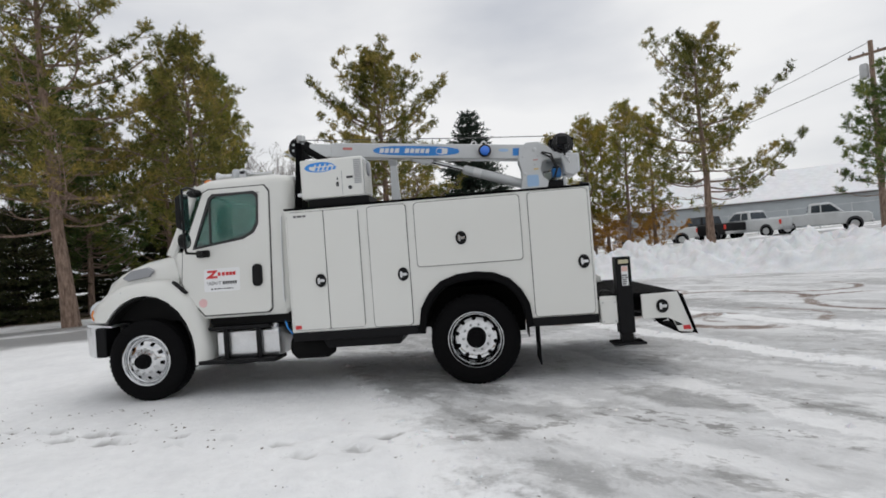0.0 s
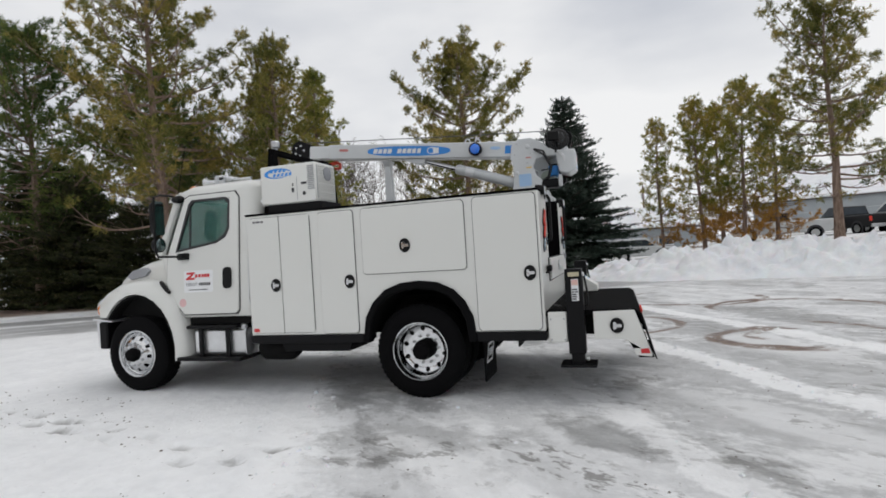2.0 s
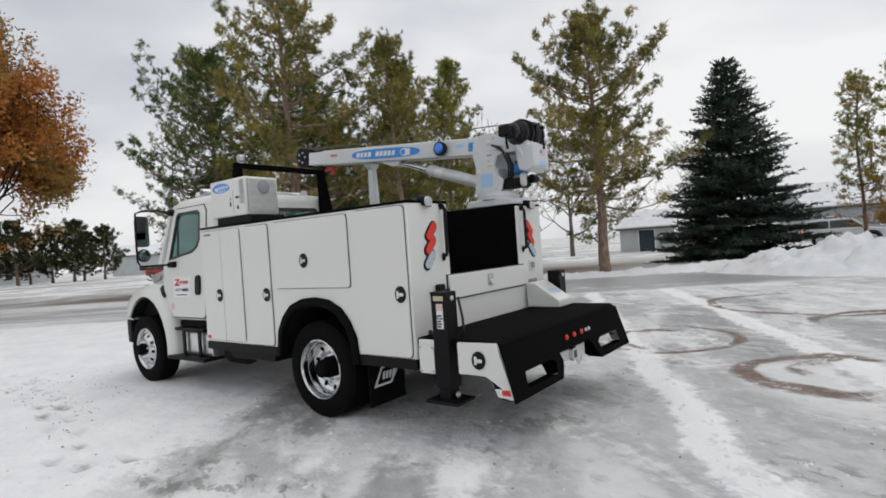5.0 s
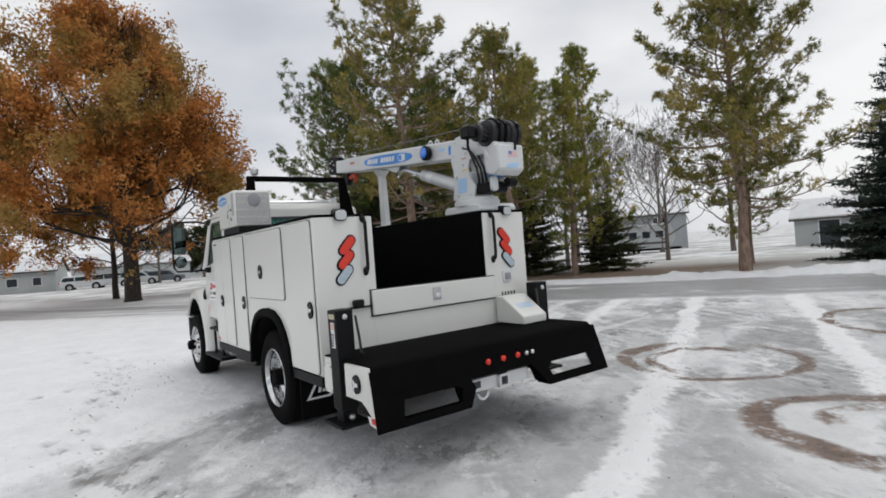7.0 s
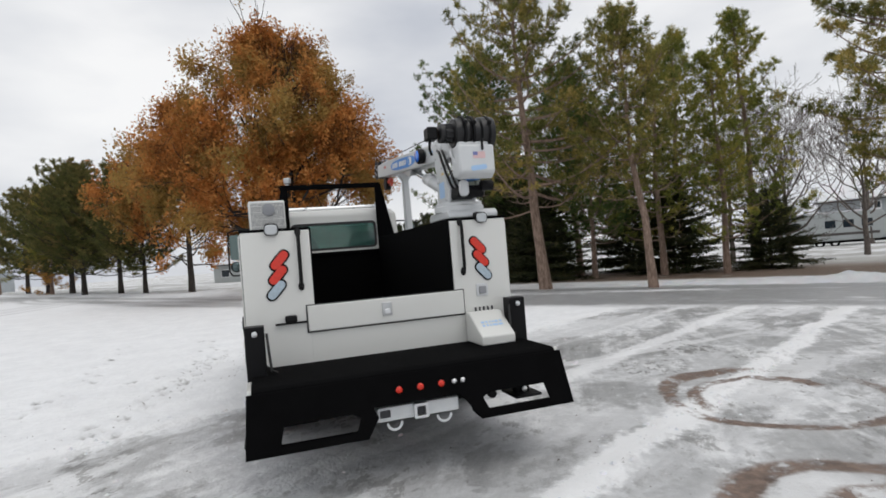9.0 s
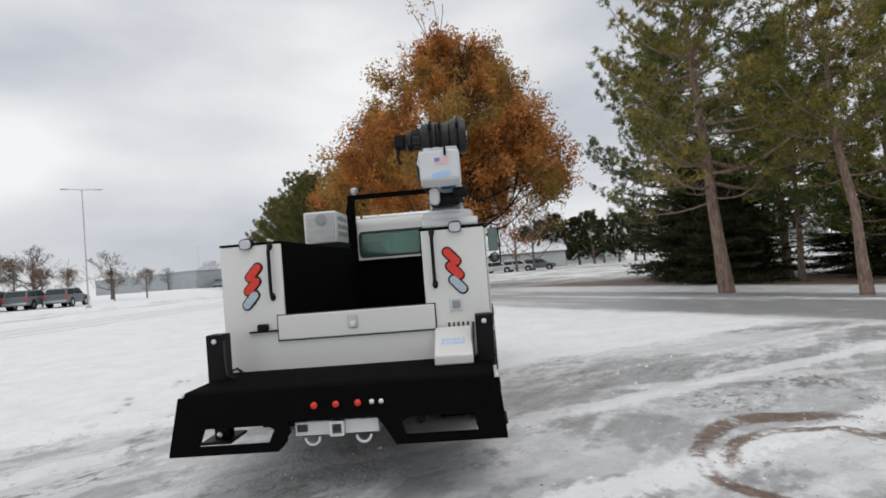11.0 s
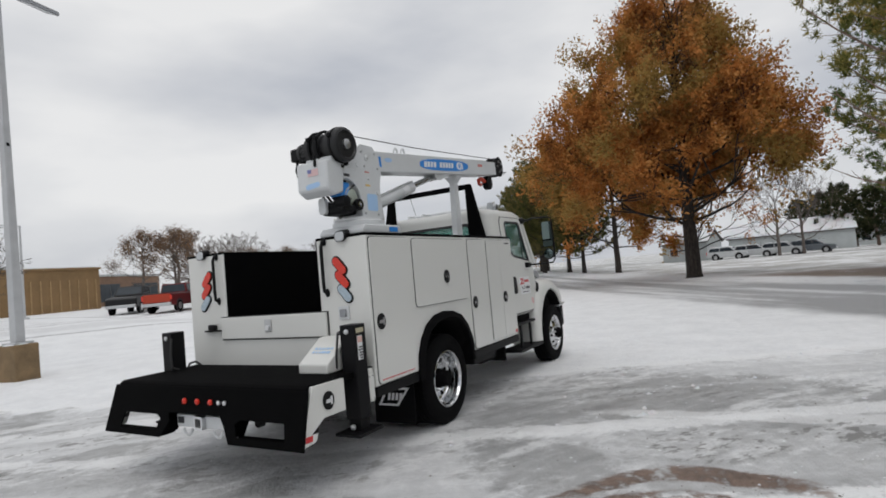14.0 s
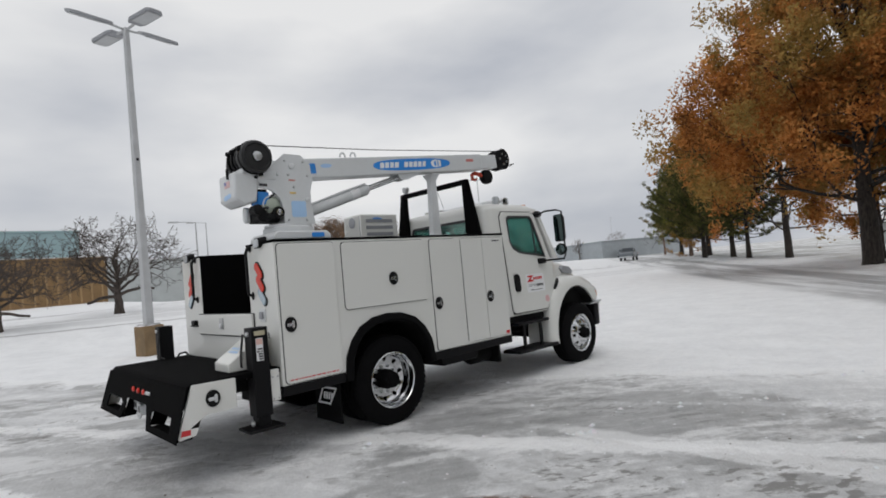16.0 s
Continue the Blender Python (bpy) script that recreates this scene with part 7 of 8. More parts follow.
# the rusty group behind the snow bank
rusty = put(red_pine("young_pine", "yellowing pine with rusty lower boughs", 83, 8.7, 2.4, 0.03, M_PINE_RUST, girth=0.12, ragged=0.6, tufts=2, limbs=50, category="pine tree", group="yellowing pines behind the snow bank"), 6.7, 28.4, 0)
copy_thing(rusty, at_ground(8.6, 27.4, 140, 1.02))
copy_thing(rusty, at_ground(10.6, 29.0, 250, 0.95))
copy_thing(rusty, at_ground(8.2, 31.5, 60, 1.0))
put(red_pine("young_pine", "thin half-bare pine with sparse grey twigs", 97, 8.4, 1.7, 0.12, M_PINE_RUST, girth=0.09, ragged=0.6, tufts=1, clump=2, limbs=46), 4.6, 30.0, 0)
# spruces
put(spruce("blue_spruce", "dense dark blue-green spruce in the snow", 5, 10.2, 3.9, per=12, needles=6, ragged=0.3), -0.6, 26.0, 0)
low_spruce = put(spruce("low_spruce", "low dark spruce with drooping snow-dusted boughs", 9, 6.2, 3.2, per=9, whorls=26, ragged=0.5, power=0.62, material=M_SHADE_SPRUCE), -20.6, 11.9, 70, 0.92)
tagged(low_spruce, group="low spruces under the pines")
for x, y, s, a in ((-23.0, 13.6, 1.2, 190), (-17.2, 11.8, 0.78, 40), (-18.6, 17.6, 0.85, 100), (-14.6, 17.0, 0.8, 200), (-11.6, 19.4, 0.62, 300), (-26.6, 14.6, 1.4, 10)):
    copy_thing(low_spruce, at_ground(x, y, a, s))
# oaks along the road
oak_leaf = dict(n=23, spread=0.20, size=0.112, stretch=1.4, shoots=2)
OAK_FORM = ((2.7, 5.4), (3.4, 6.5), (5.6, 7.2), (9.4, 7.2), (11.2, 6.0), (12.8, 4.5), (14.6, 3.3), (15.8, 1.9), (16.7, 0.6))
put(broadleaf("oak_tree", "large oak holding orange-brown autumn leaves", 15, 17.4, 3.4, 0.38, M_OAK, limbs=46, depth=5, leaf=oak_leaf, first=0.25, spread=1.15, lift=0.09, reach=(0.92, 0.62), category="oak tree", outline=OAK_FORM, shift=(0.0, -1.4), wander=0.13, leader=0.80, gaps=(0.62, -0.10), rise_low=-0.02, limb=0.28, bulge=0.28), -29.2, 0.98, 0)
small_oak = put(broadleaf("oak_tree", "oak with russet leaves down to its low boughs", 18, 16.0, 2.4, 0.26, M_OAK, limbs=30, depth=5, leaf=dict(n=16, spread=0.20, size=0.145, stretch=1.4, shoots=1), first=0.25, spread=1.15, lift=0.08, reach=(0.9, 0.6), category="oak tree",
                          outline=((2.5, 4.4), (3.3, 5.4), (7.5, 6.2), (11.5, 5.0), (14.0, 2.9), (16.2, 0.5)), shift=(0.0, -1.3), wander=0.13, leader=0.78, gaps=(0.85, -0.09), rise_low=0.06, limb=0.28), -46.5, -6.9, 0, 1.0)
copy_thing(small_oak, at_ground(-34.2, 0.62, 90, 0.68))
row_pine = put(red_pine("row_pine", "dense rounded pine in the roadside row", 43, 12.6, 5.4, 0.16, M_PINE_ROW, girth=0.24, tufts=3, limbs=80, ragged=0.35, gap=0.5, blade=(9, 0.27, 0.045), group="pines in the roadside row", wood_material=M_BARK), -57.0, -14.6, 0)
for x, y, s, a in ((-51.5, -11.4, 0.86, 30), (-64.6, -19.8, 1.12, 150), (-60.0, -18.6, 1.0, 310), (-70.5, -22.6, 1.15, 240), (-78.0, -27.4, 1.05, 10), (-88.0, -33.0, 1.15, 60)):
    copy_thing(row_pine, at_ground(x, y, a, s))
copy_thing(rusty, at_ground(-73.5, -25.6, 300, 1.5))
copy_thing(slim_pine, at_ground(-95.0, -39.0, 0, 1.25))
# the far dark pine row and bare trees to the west
far_pine = put(red_pine("far_pine", "dark pine in the far row across the field", 44, 7.4, 3.2, 0.12, M_SHADE_SPRUCE, girth=0.18, ragged=0.5, tufts=2, limbs=44, clump=2, blade=(5, 0.42, 0.10), group="dark pines in the far row"), -99, 10.5, 0)
for k in range(1, 11):
    copy_thing(far_pine, at_ground(-99 + 0.4 * k + (k % 3) * 1.5, 10.5 + 2.3 * k, 47 * k, 1.0 + 0.10 * (k % 3)))
bare = put(broadleaf("bare_tree", "leafless grey tree with spreading branches", 61, 4.7, 0.85, 0.17, None, limbs=18, depth=6, first=0.40, bark_material=M_TWIG_DARK, spread=1.2, lift=0.0, thin=0.009, reach=(0.9, 0.7), rise_low=0.78, wander=0.24, leader=0.35, limb=0.50, outline=((1.2, 2.7), (2.2, 3.4), (3.3, 3.2), (4.1, 2.3), (4.65, 0.6))), -2.95, -22.7, 0)
tall_bare = put(broadleaf("bare_tree", "tall leafless tree with fine grey twigs", 65, 10.5, 2.0, 0.18, None, limbs=12, depth=5, first=0.55, bark_material=M_TWIG, spread=0.7, lift=0.12, thin=0.011), -71, 6.5, 0)
for x, y, s, a in ((-72, 9.0, 0.9, 100), (-15.5, 40.0, 1.0, 40), (-24.0, 44.0, 1.1, 200), (-18.5, 24.5, 0.75, 260), (-15.8, 25.5, 0.8, 30), (-19.6, 29.5, 0.85, 150), (-14.2, 29.0, 0.75, 300), (-23.5, 31.5, 0.8, 75), (-8.0, 52.0, 0.9, 10), (-30.0, 30.0, 1.0, 80)):
    copy_thing(tall_bare, at_ground(x, y, a, s))
copy_thing(bare, at_ground(1.7, -19.4, 140, 0.80))
far_bare = put(broadleaf("bare_tree", "leafless grey tree far across the lot", 66, 5.4, 1.2, 0.16, None, limbs=13, depth=4, first=0.5, bark_material=M_TWIG, spread=1.2, lift=0.05, thin=0.014, outline=((1.5, 2.4), (2.6, 3.0), (4.0, 2.7), (5.0, 1.6), (5.5, 0.4))), -46.0, -43.0, 30, 0.9)
for x, y, s, a in ((-110.0, -57.0, 1.2, 80), (-113.0, -50.0, 1.1, 20), (-106.0, -64.0, 1.0, 200), (-29.0, -39.2, 1.15, 60), (-28.6, -40.6, 1.15, 200), (-33.2, -48.6, 1.55, 30), (-35.6, -47.0, 1.45, 110), (-38.6, -46.0, 1.5, 250), (-50.5, -46.8, 1.35, 170), (-57.0, -42.5, 1.2, 300)):
    copy_thing(far_bare, at_ground(x, y, a, s))
brown = put(broadleaf("brown_leaved_tree", "spreading tree with a haze of dry brown leaves", 73, 6.4, 1.9, 0.14, M_BUSH, limbs=15, depth=5, leaf=dict(n=4, spread=0.26, size=0.055), first=0.40, bark_material=M_TWIG, spread=1.3, lift=0.06, thin=0.014,
                      outline=((2.6, 2.0), (3.6, 3.0), (5.0, 3.1), (6.0, 2.0), (6.6, 0.4))), -21.1, -38.1, 0, 0.95)
copy_thing(brown, at_ground(-24.0, -38.3, 150, 1.02))
for x, y, s, a in ((-42.5, -50.7, 0.95, 80), (-44.1, -49.2, 0.85, 190), (-45.8, -47.5, 0.9, 10), (-47.2, -46.1, 0.8, 290), (-40.6, -51.6, 0.9, 130), (-30.0, -46.5, 1.2, 40)):
    copy_thing(brown, at_ground(x, y, a, s))
copy_thing(brown, at_ground(-48.0, -41.0, 70, 0.6))
copy_thing(brown, at_ground(-51.5, -38.5, 220, 0.55))
copy_thing(brown, at_ground(-55.0, -37.0, 20, 0.55))
copy_thing(brown, at_ground(-44.0, -40.5, 300, 0.6))


# ---- snow bank, poles, buildings and parked vehicles ----
def snow_bank(name, label, line, tops, n, m, foot=1.3):
    """Ploughed snow: a lumpy ridge along a bent line."""
    line = [Vector(p) for p in line]
    g = G()
    for i in range(n + 1):
        t = i / n * (len(line) - 1)
        k = min(int(t), len(line) - 2)
        f = t - k
        p = line[k].lerp(line[k + 1], f)
        d = (line[k + 1] - line[k]).normalized()
        q = Vector((-d.y, d.x))
        top = tops[k] * (1 - f) + tops[k + 1] * f
        for j in range(m + 1):
            s = j / m * 2 - 1
            w = foot + top * 1.6
            x, y = p.x + q.x * s * w, p.y + q.y * s * w
            hump = max(0.0, 1 - abs(s) ** 1.7)
            lump = 1 + 0.55 * noise.noise((x * 0.8, y * 0.8, 4.0)) + 0.40 * noise.noise((x * 2.2, y * 2.2, 8.0)) + 0.26 * noise.noise((x * 4.6, y * 4.6, 2.0))
            g.v.append((x + 0.12 * noise.noise((x * 3, y * 3, 1.0)), y, rise(x, y) - 0.06 + top * hump * lump))
    g.f = [(i * (m + 1) + j, (i + 1) * (m + 1) + j, (i + 1) * (m + 1) + j + 1, i * (m + 1) + j + 1) for i in range(n) for j in range(m)]
    tagged(new(name, g.mesh(name, M_SNOW, 60)), label, "snow bank", kind="structure")


snow_bank("snow_bank", "ploughed bank of lumpy white snow at the lot's edge", ((-0.8, 20.5), (1.5, 18.4), (4.0, 17.2), (7.0, 16.9), (10.0, 15.6), (12.6, 13.4), (15.5, 10.5), (19.0, 7.5), (24.0, 4.0)),
          (0.10, 0.52, 0.92, 1.08, 0.92, 1.10, 1.0, 1.05, 0.6), 260, 44)
# the low ridge that the plough left along the far side of the road
snow_bank("snow_ridge", "low white ridge of ploughed snow along the road", ((2.0, 20.7), (-5.0, 16.0), (-12.0, 11.4), (-20.0, 6.2), (-32.0, -1.9), (-50.0, -13.9)), (0.34, 0.26, 0.10, 0.09, 0.08, 0.08), 420, 12, 0.35)


def clods():
    """Crumbs of snow along the ridges and dark crumbs of ice along the footprints."""
    rng = random.Random(21)
    white, dark = G(), G()
    ico = [(0, 0, 1), (0.9, 0, 0.3), (0.28, 0.85, 0.3), (-0.72, 0.53, 0.3), (-0.72, -0.53, 0.3), (0.28, -0.85, 0.3)]
    tri = [(0, 1, 2), (0, 2, 3), (0, 3, 4), (0, 4, 5), (0, 5, 1), (1, 5, 4, 3, 2)]

    def lump(g, x, y, s):
        a = rng.uniform(0, 6.28)
        c, q = math.cos(a), math.sin(a)
        k = [rng.uniform(0.6, 1.3) for _ in ico]
        g.add([(x + s * k[i] * (p[0] * c - p[1] * q), y + s * k[i] * (p[0] * q + p[1] * c), height(x, y) - 0.3 * s + s * 0.8 * p[2] * k[i]) for i, p in enumerate(ico)], tri)
    for s0, n in ((2.9, 240), (4.95, 160), (1.05, 120), (-0.25, 140), (-1.6, 260)):
        for _ in range(n):
            a, s = rng.uniform(-7, 6), s0 + rng.gauss(0, 0.16)
            x, y = 0.894 * s + 0.447 * a, 0.447 * s - 0.894 * a
            lump(white, x, y, rng.choice((0.008, 0.012, 0.016, 0.03)) * rng.uniform(0.7, 1.4))
    for _ in range(700):
        x, y = rng.uniform(-5, 7), rng.uniform(-5, 7)
        lump(white, x, y, rng.uniform(0.006, 0.018))
    for x, y, s in ((-0.67, 3.02, 0.07), (-0.75, 3.1, 0.05), (-0.6, 2.92, 0.05), (-6.1, 5.2, 0.03), (2.6, -3.0, 0.05), (-0.9, 3.0, 0.04)):
        lump(white, x, y, s)
    for cx, cy, dx, dy, n in ((-3.2, -2.3, 0.55, 0.12, 60), (-4.5, -2.2, 0.5, 0.12, 40), (-5.3, -1.6, 0.35, 0.3, 30), (-2.2, -2.7, 0.4, 0.1, 26), (-3.8, -1.6, 0.6, 0.1, 20)):
        for _ in range(n):
            lump(dark, cx + rng.gauss(0, dx), cy + rng.gauss(0, dy), rng.uniform(0.007, 0.018))
    for _ in range(520):
        lump(dark, rng.uniform(-1.5, 6.5), rng.uniform(-4.5, 5.5), rng.choice((0.005, 0.007, 0.009, 0.014)))
    for _ in range(120):
        a, r = rng.uniform(0, 6.28), 0.98 + rng.gauss(0, 0.09)
        lump(dark, 1.9 + r * math.cos(a), 3.85 + r * math.sin(a), rng.uniform(0.006, 0.014))
    tagged(new("snow_crumbs", white.mesh("snow_crumbs", M_SNOW, 0)), "loose crumbs of snow on the ice", "snow", kind="stuff")
    tagged(new("ice_crumbs", dark.mesh("ice_crumbs", plain("dirty_ice", (0.16, 0.14, 0.12), 0.7), 0)), "dirty crumbs of ice in footprints", "ice", kind="stuff")


clods()


def lamp_post():
    """Square tapered post with four flat heads on a stained concrete foot."""
    p = thing("lamp_post", "tall grey lot lamp post with four heads on concrete foot", "lamp post", at=pose(-0.58, -9.62, rise(-0.58, -9.62), 0, 0.5, 12))
    part("foot", G().box(-0.26, 0.26, -0.26, 0.26, -0.1, 0.74), M_CONCRETE, p, "stained brown concrete foot", bevel=0.03)
    part("base_plate", G().box(-0.2, 0.2, -0.2, 0.2, 0.74, 0.79), M_GALV, p, bevel=0.01)
    part("snow_cap", G().ball((0.03, 0.0, 0.74), (0.24, 0.24, 0.04)), M_SNOW, p)
    part("post", G().loft([[(s * a, s * b, z) for a, b in ((-1, -1), (1, -1), (1, 1), (-1, 1))] for s, z in ((0.10, 0.78), (0.062, 8.52))]), M_GALV, p, bevel=0.02)
    part("post_band", G().box(-0.03, 0.03, 0.07, 0.085, 5.0, 5.07), M_BLACKM, p)
    for k in range(4):
        a = radians(2.5 + 90 * k)
        c, s = math.cos(a), math.sin(a)
        part("arm", G().tube([(0.05 * c, 0.05 * s, 8.46), (0.42 * c, 0.42 * s, 8.49)], 0.032, 8), M_GALV, p)
        tip = 0.40 if k % 2 == 0 else 0.0

        def plate(pts, z0, z1):
            m = len(pts)
            v = [(u * c - w * s, u * s + w * c, z - tip * (w if k < 2 else -w)) for z in (z0, z1) for u, w in pts]
            return G().add(v, [tuple(range(m))[::-1], tuple(range(m, 2 * m))] + [(q, (q + 1) % m, m + (q + 1) % m, m + q) for q in range(m)])
        h = part("lamp_head", plate([(0.40, -0.16), (0.55, -0.22), (1.30, -0.22), (1.38, -0.14), (1.38, 0.14), (1.30, 0.22), (0.55, 0.22), (0.40, 0.16)], 8.47, 8.56), M_DGREY, p, "flat grey lamp head", bevel=0.015)
        part("lamp_glass", plate([(0.6, -0.17), (1.32, -0.17), (1.32, 0.17), (0.6, 0.17)], 8.455, 8.468), M_GALV, h)


lamp_post()


def street_lamp(x, y, h, turn, label, twin=False):
    p = thing("street_lamp", label, "street lamp", at=pose(x, y, rise(x, y), 0, 0, turn))
    part("post", G().tube([(0, 0, -0.1), (0, 0, h * 0.5), (0, 0, h)], [0.065, 0.05, 0.038], 8), M_GALV, p)
    part("foot", G().lathe([(0.2, -0.1), (0.2, 0.12), (0.16, 0.16)], (0, 0, 0), "z", 12), M_GALV, p)
    for s in ((-1, 1) if twin else (1,)):
        part("arm", G().tube([(0, 0, h - 0.03), (s * 0.5, 0, h + 0.02), (s * 1.1, 0, h + 0.02)], 0.03, 6), M_GALV, p)
        part("lamp_head", G().box(min(s * 0.9, s * 1.45), max(s * 0.9, s * 1.45), -0.14, 0.14, h - 0.02, h + 0.06), M_GALV, p, bevel=0.02)


street_lamp(-8.2, -27.2, 4.7, -15, "slim grey street lamp with one arm")
street_lamp(-13.4, -39.5, 6.4, -15, "slim grey street lamp with one arm")
street_lamp(-36.5, -30.4, 9.6, 128, "tall far lot lamp with twin heads", True)
street_lamp(-150, -80, 12, 20, "far grey twin-headed lot lamp", True)
street_lamp(-160, -70, 11, 60, "far grey twin-headed lot lamp", True)


def utility_pole(x, y, h, turn):
    p = thing("utility_pole", "weathered brown timber utility pole with crossarm", "utility pole", at=pose(x, y, rise(x, y), 0, 0, turn))
    m = M_BARK_RED
    part("pole", G().tube([(0, 0, -0.2), (0, 0, h * 0.5), (0.03, 0, h)], [0.17, 0.15, 0.12], 10), m, p)
    part("crossarm", G().box(-0.1, 0.1, -1.1, 1.1, h - 0.75, h - 0.63), m, p, bevel=0.01)
    for yy in (-1.0, -0.35, 0.35, 1.0):
        part("insulator", G().lathe([(0.04, 0), (0.055, 0.06), (0.03, 0.12)], (0, yy, h - 0.63), "z", 8), M_DGREY, p)
    part("transformer", G().lathe([(0.2, 0), (0.22, 0.05), (0.22, 0.7), (0.17, 0.8)], (0.0, 0.38, h - 2.0), "z", 14), M_GALV, p)


utility_pole(22.0, 25.6, 10.4, 35)
utility_pole(8.0, 78.0, 9.5, 10)
utility_pole(6.0, 84.0, 9.5, 10)
for dz, ex in ((10.35, 0.0), (8.8, 0.4)):
    a, b = Vector((22.0, 25.6, rise(22, 25.6) + dz)), Vector((8.0 + ex, 78.0, rise(8, 78) + 9.0 - ex))
    w = thing("overhead_wire", "thin overhead wire between poles", "wire")
    part("strand", G().tube([a.lerp(b, t) - Vector((0, 0, 3.2 * t * (1 - t))) for t in [k / 14 for k in range(15)]], 0.018, 4), M_WIRE, w)

M_TAN_RIB = plain("pale_tan_ribs", (0.36, 0.24, 0.12), 0.8, vary=0.25, scale=0.8, bump=0.3, grain=6)
M_TAN = plain("tan_panels", (0.255, 0.160, 0.074), 0.8, vary=0.2, scale=0.5, bump=0.3, grain=6)
M_SIDING = plain("pale_siding", (0.46, 0.49, 0.49), 0.6, vary=0.1, scale=0.7, grain=9)
M_WALLGREY = plain("grey_siding", (0.36, 0.39, 0.41), 0.65, vary=0.12, scale=0.6, grain=9)
M_TEAL = plain("teal_cladding", (0.30, 0.42, 0.44), 0.4, vary=0.12, scale=0.5)
M_WINDOW = plain("dark_window", (0.03, 0.04, 0.05), 0.12, vary=0.2, scale=2)
M_FASCIA = plain("dark_fascia", (0.10, 0.09, 0.085), 0.7, vary=0.2)
M_BRICK = plain("brown_brick", (0.24, 0.15, 0.10), 0.85, vary=0.25, scale=2, bump=0.4, grain=20)


def flat_building(name, label, x, y, turn, length, depth, h, mat, rib=0.0, windows=(), fascia=None):
    """A low flat-roofed building; its front looks to +y of its own axes."""
    b = thing(name, label, "building", at=pose(x, y, rise(x, y), 0, 0, turn))
    wall = part("wall", G().box(0, length, -depth, 0, -1.0, h), mat, b)
    if rib:
        for k in range(int(length / rib)):
            part("wall_rib", G().box(k * rib + rib * 0.42, k * rib + rib * 0.58, 0.0, 0.07, 0.0, h - 0.9), M_TAN_RIB, wall)
    part("roof", G().box(-0.15, length + 0.15, -depth - 0.15, 0.15, h, h + 0.18), fascia or mat, b, bevel=0.03)
    part("roof_snow", G().box(0.05, length - 0.05, -depth + 0.05, -0.1, h + 0.18, h + 0.28), M_SNOW, b, bevel=0.05)
    for u0, u1, v0, v1 in windows:
        w = part("window", G().box(u0, u1, 0.0, 0.04, v0, v1), M_FASCIA, wall)
        m = max(1, int((u1 - u0) / 1.6))
        for k in range(m):
            a = u0 + (u1 - u0) * k / m
            part("pane", G().box(a + 0.05, a + (u1 - u0) / m - 0.05, 0.04, 0.055, v0 + 0.05, v1 - 0.05), M_WINDOW, w)
    return b


# along the side street
flat_building("tan_warehouse", "low warehouse of tan ribbed wall panels", -24.5, -50.6, 180 - 176, 9.6, 16, 3.75, M_TAN, 0.8)
flat_building("pale_annex", "pale siding annex between tan walls", -14.8, -49.6, 4, 6.6, 16, 3.85, M_SIDING, 0, ((3.0, 3.8, 0.05, 1.2),))
flat_building("tan_warehouse", "long tan warehouse with stained ribbed panels", -8.2, -49.0, 4, 30.0, 16, 3.75, M_TAN, 0.8)
flat_building("teal_hall", "tall teal-clad hall behind the warehouse", -9.4, -66.0, 2, 40.0, 14, 7.8, M_TEAL)
flat_building("canopy_building", "low brick building with dark windows under a deep canopy", -37.0, -60.5, 28, 14.0, 14, 3.0, M_BRICK, 0, ((0.5, 5.5, 0.3, 2.2), (8.0, 13.0, 0.3, 2.2)), M_SIDING)
flat_building("far_store", "long low blue-grey building far off", -140, -82, 60, 42, 20, 3.4, M_WALLGREY, 0, ((3, 38, 0.8, 2.0),))


def gable_house(name, label, x, y, turn, length, depth, h, roof, mat, openings=(), porch=False):
    """A house with a snow-covered gable roof; the ridge runs along its own x."""
    b = thing(name, label, "house", at=pose(x, y, rise(x, y), 0, 0, turn))
    wall = part("wall", G().prism([(0, -1.0), (depth, -1.0), (depth, h), (depth / 2, h + roof), (0, h)], "x", 0, length), mat, b)
    for s in (0, 1):
        e = 0.35
        y0, z0 = (-e, h - e * roof / (depth / 2)) if s == 0 else (depth + e, h - e * roof / (depth / 2))
        rp = [(y0, z0), (depth / 2, h + roof), (depth / 2, h + roof + 0.14), (y0, z0 + 0.14)]
        r = part("roof", G().prism(rp, "x", -0.3, length + 0.3), M_FASCIA, b)
        sn = [(y0 * 0.98, z0 + 0.15), (depth / 2, h + roof + 0.145), (depth / 2, h + roof + 0.27), (y0 * 0.98, z0 + 0.27)]
        part("roof_snow", G().prism(sn, "x", -0.28, length + 0.28), M_SNOW, r, bevel=0.03)
    for u0, u1, v0, v1 in openings:
        w = part("window", G().box(u0, u1, -0.05, 0.0, v0, v1), M_DWHITE, wall)
        part("pane", G().box(u0 + 0.08, u1 - 0.08, -0.065, -0.05, v0 + 0.08, v1 - 0.08), M_WINDOW, w)
    if porch:
        for k in range(5):
            part("porch_post", G().box(length + 0.5 + 1.1 * k, length + 0.62 + 1.1 * k, 0.2, 0.32, -0.3, h - 0.2), M_FASCIA, b)
        part("porch_roof", G().box(length, length + 5.4, -0.2, depth * 0.6, h - 0.2, h - 0.05), M_SNOW, b, bevel=0.03)
    return b


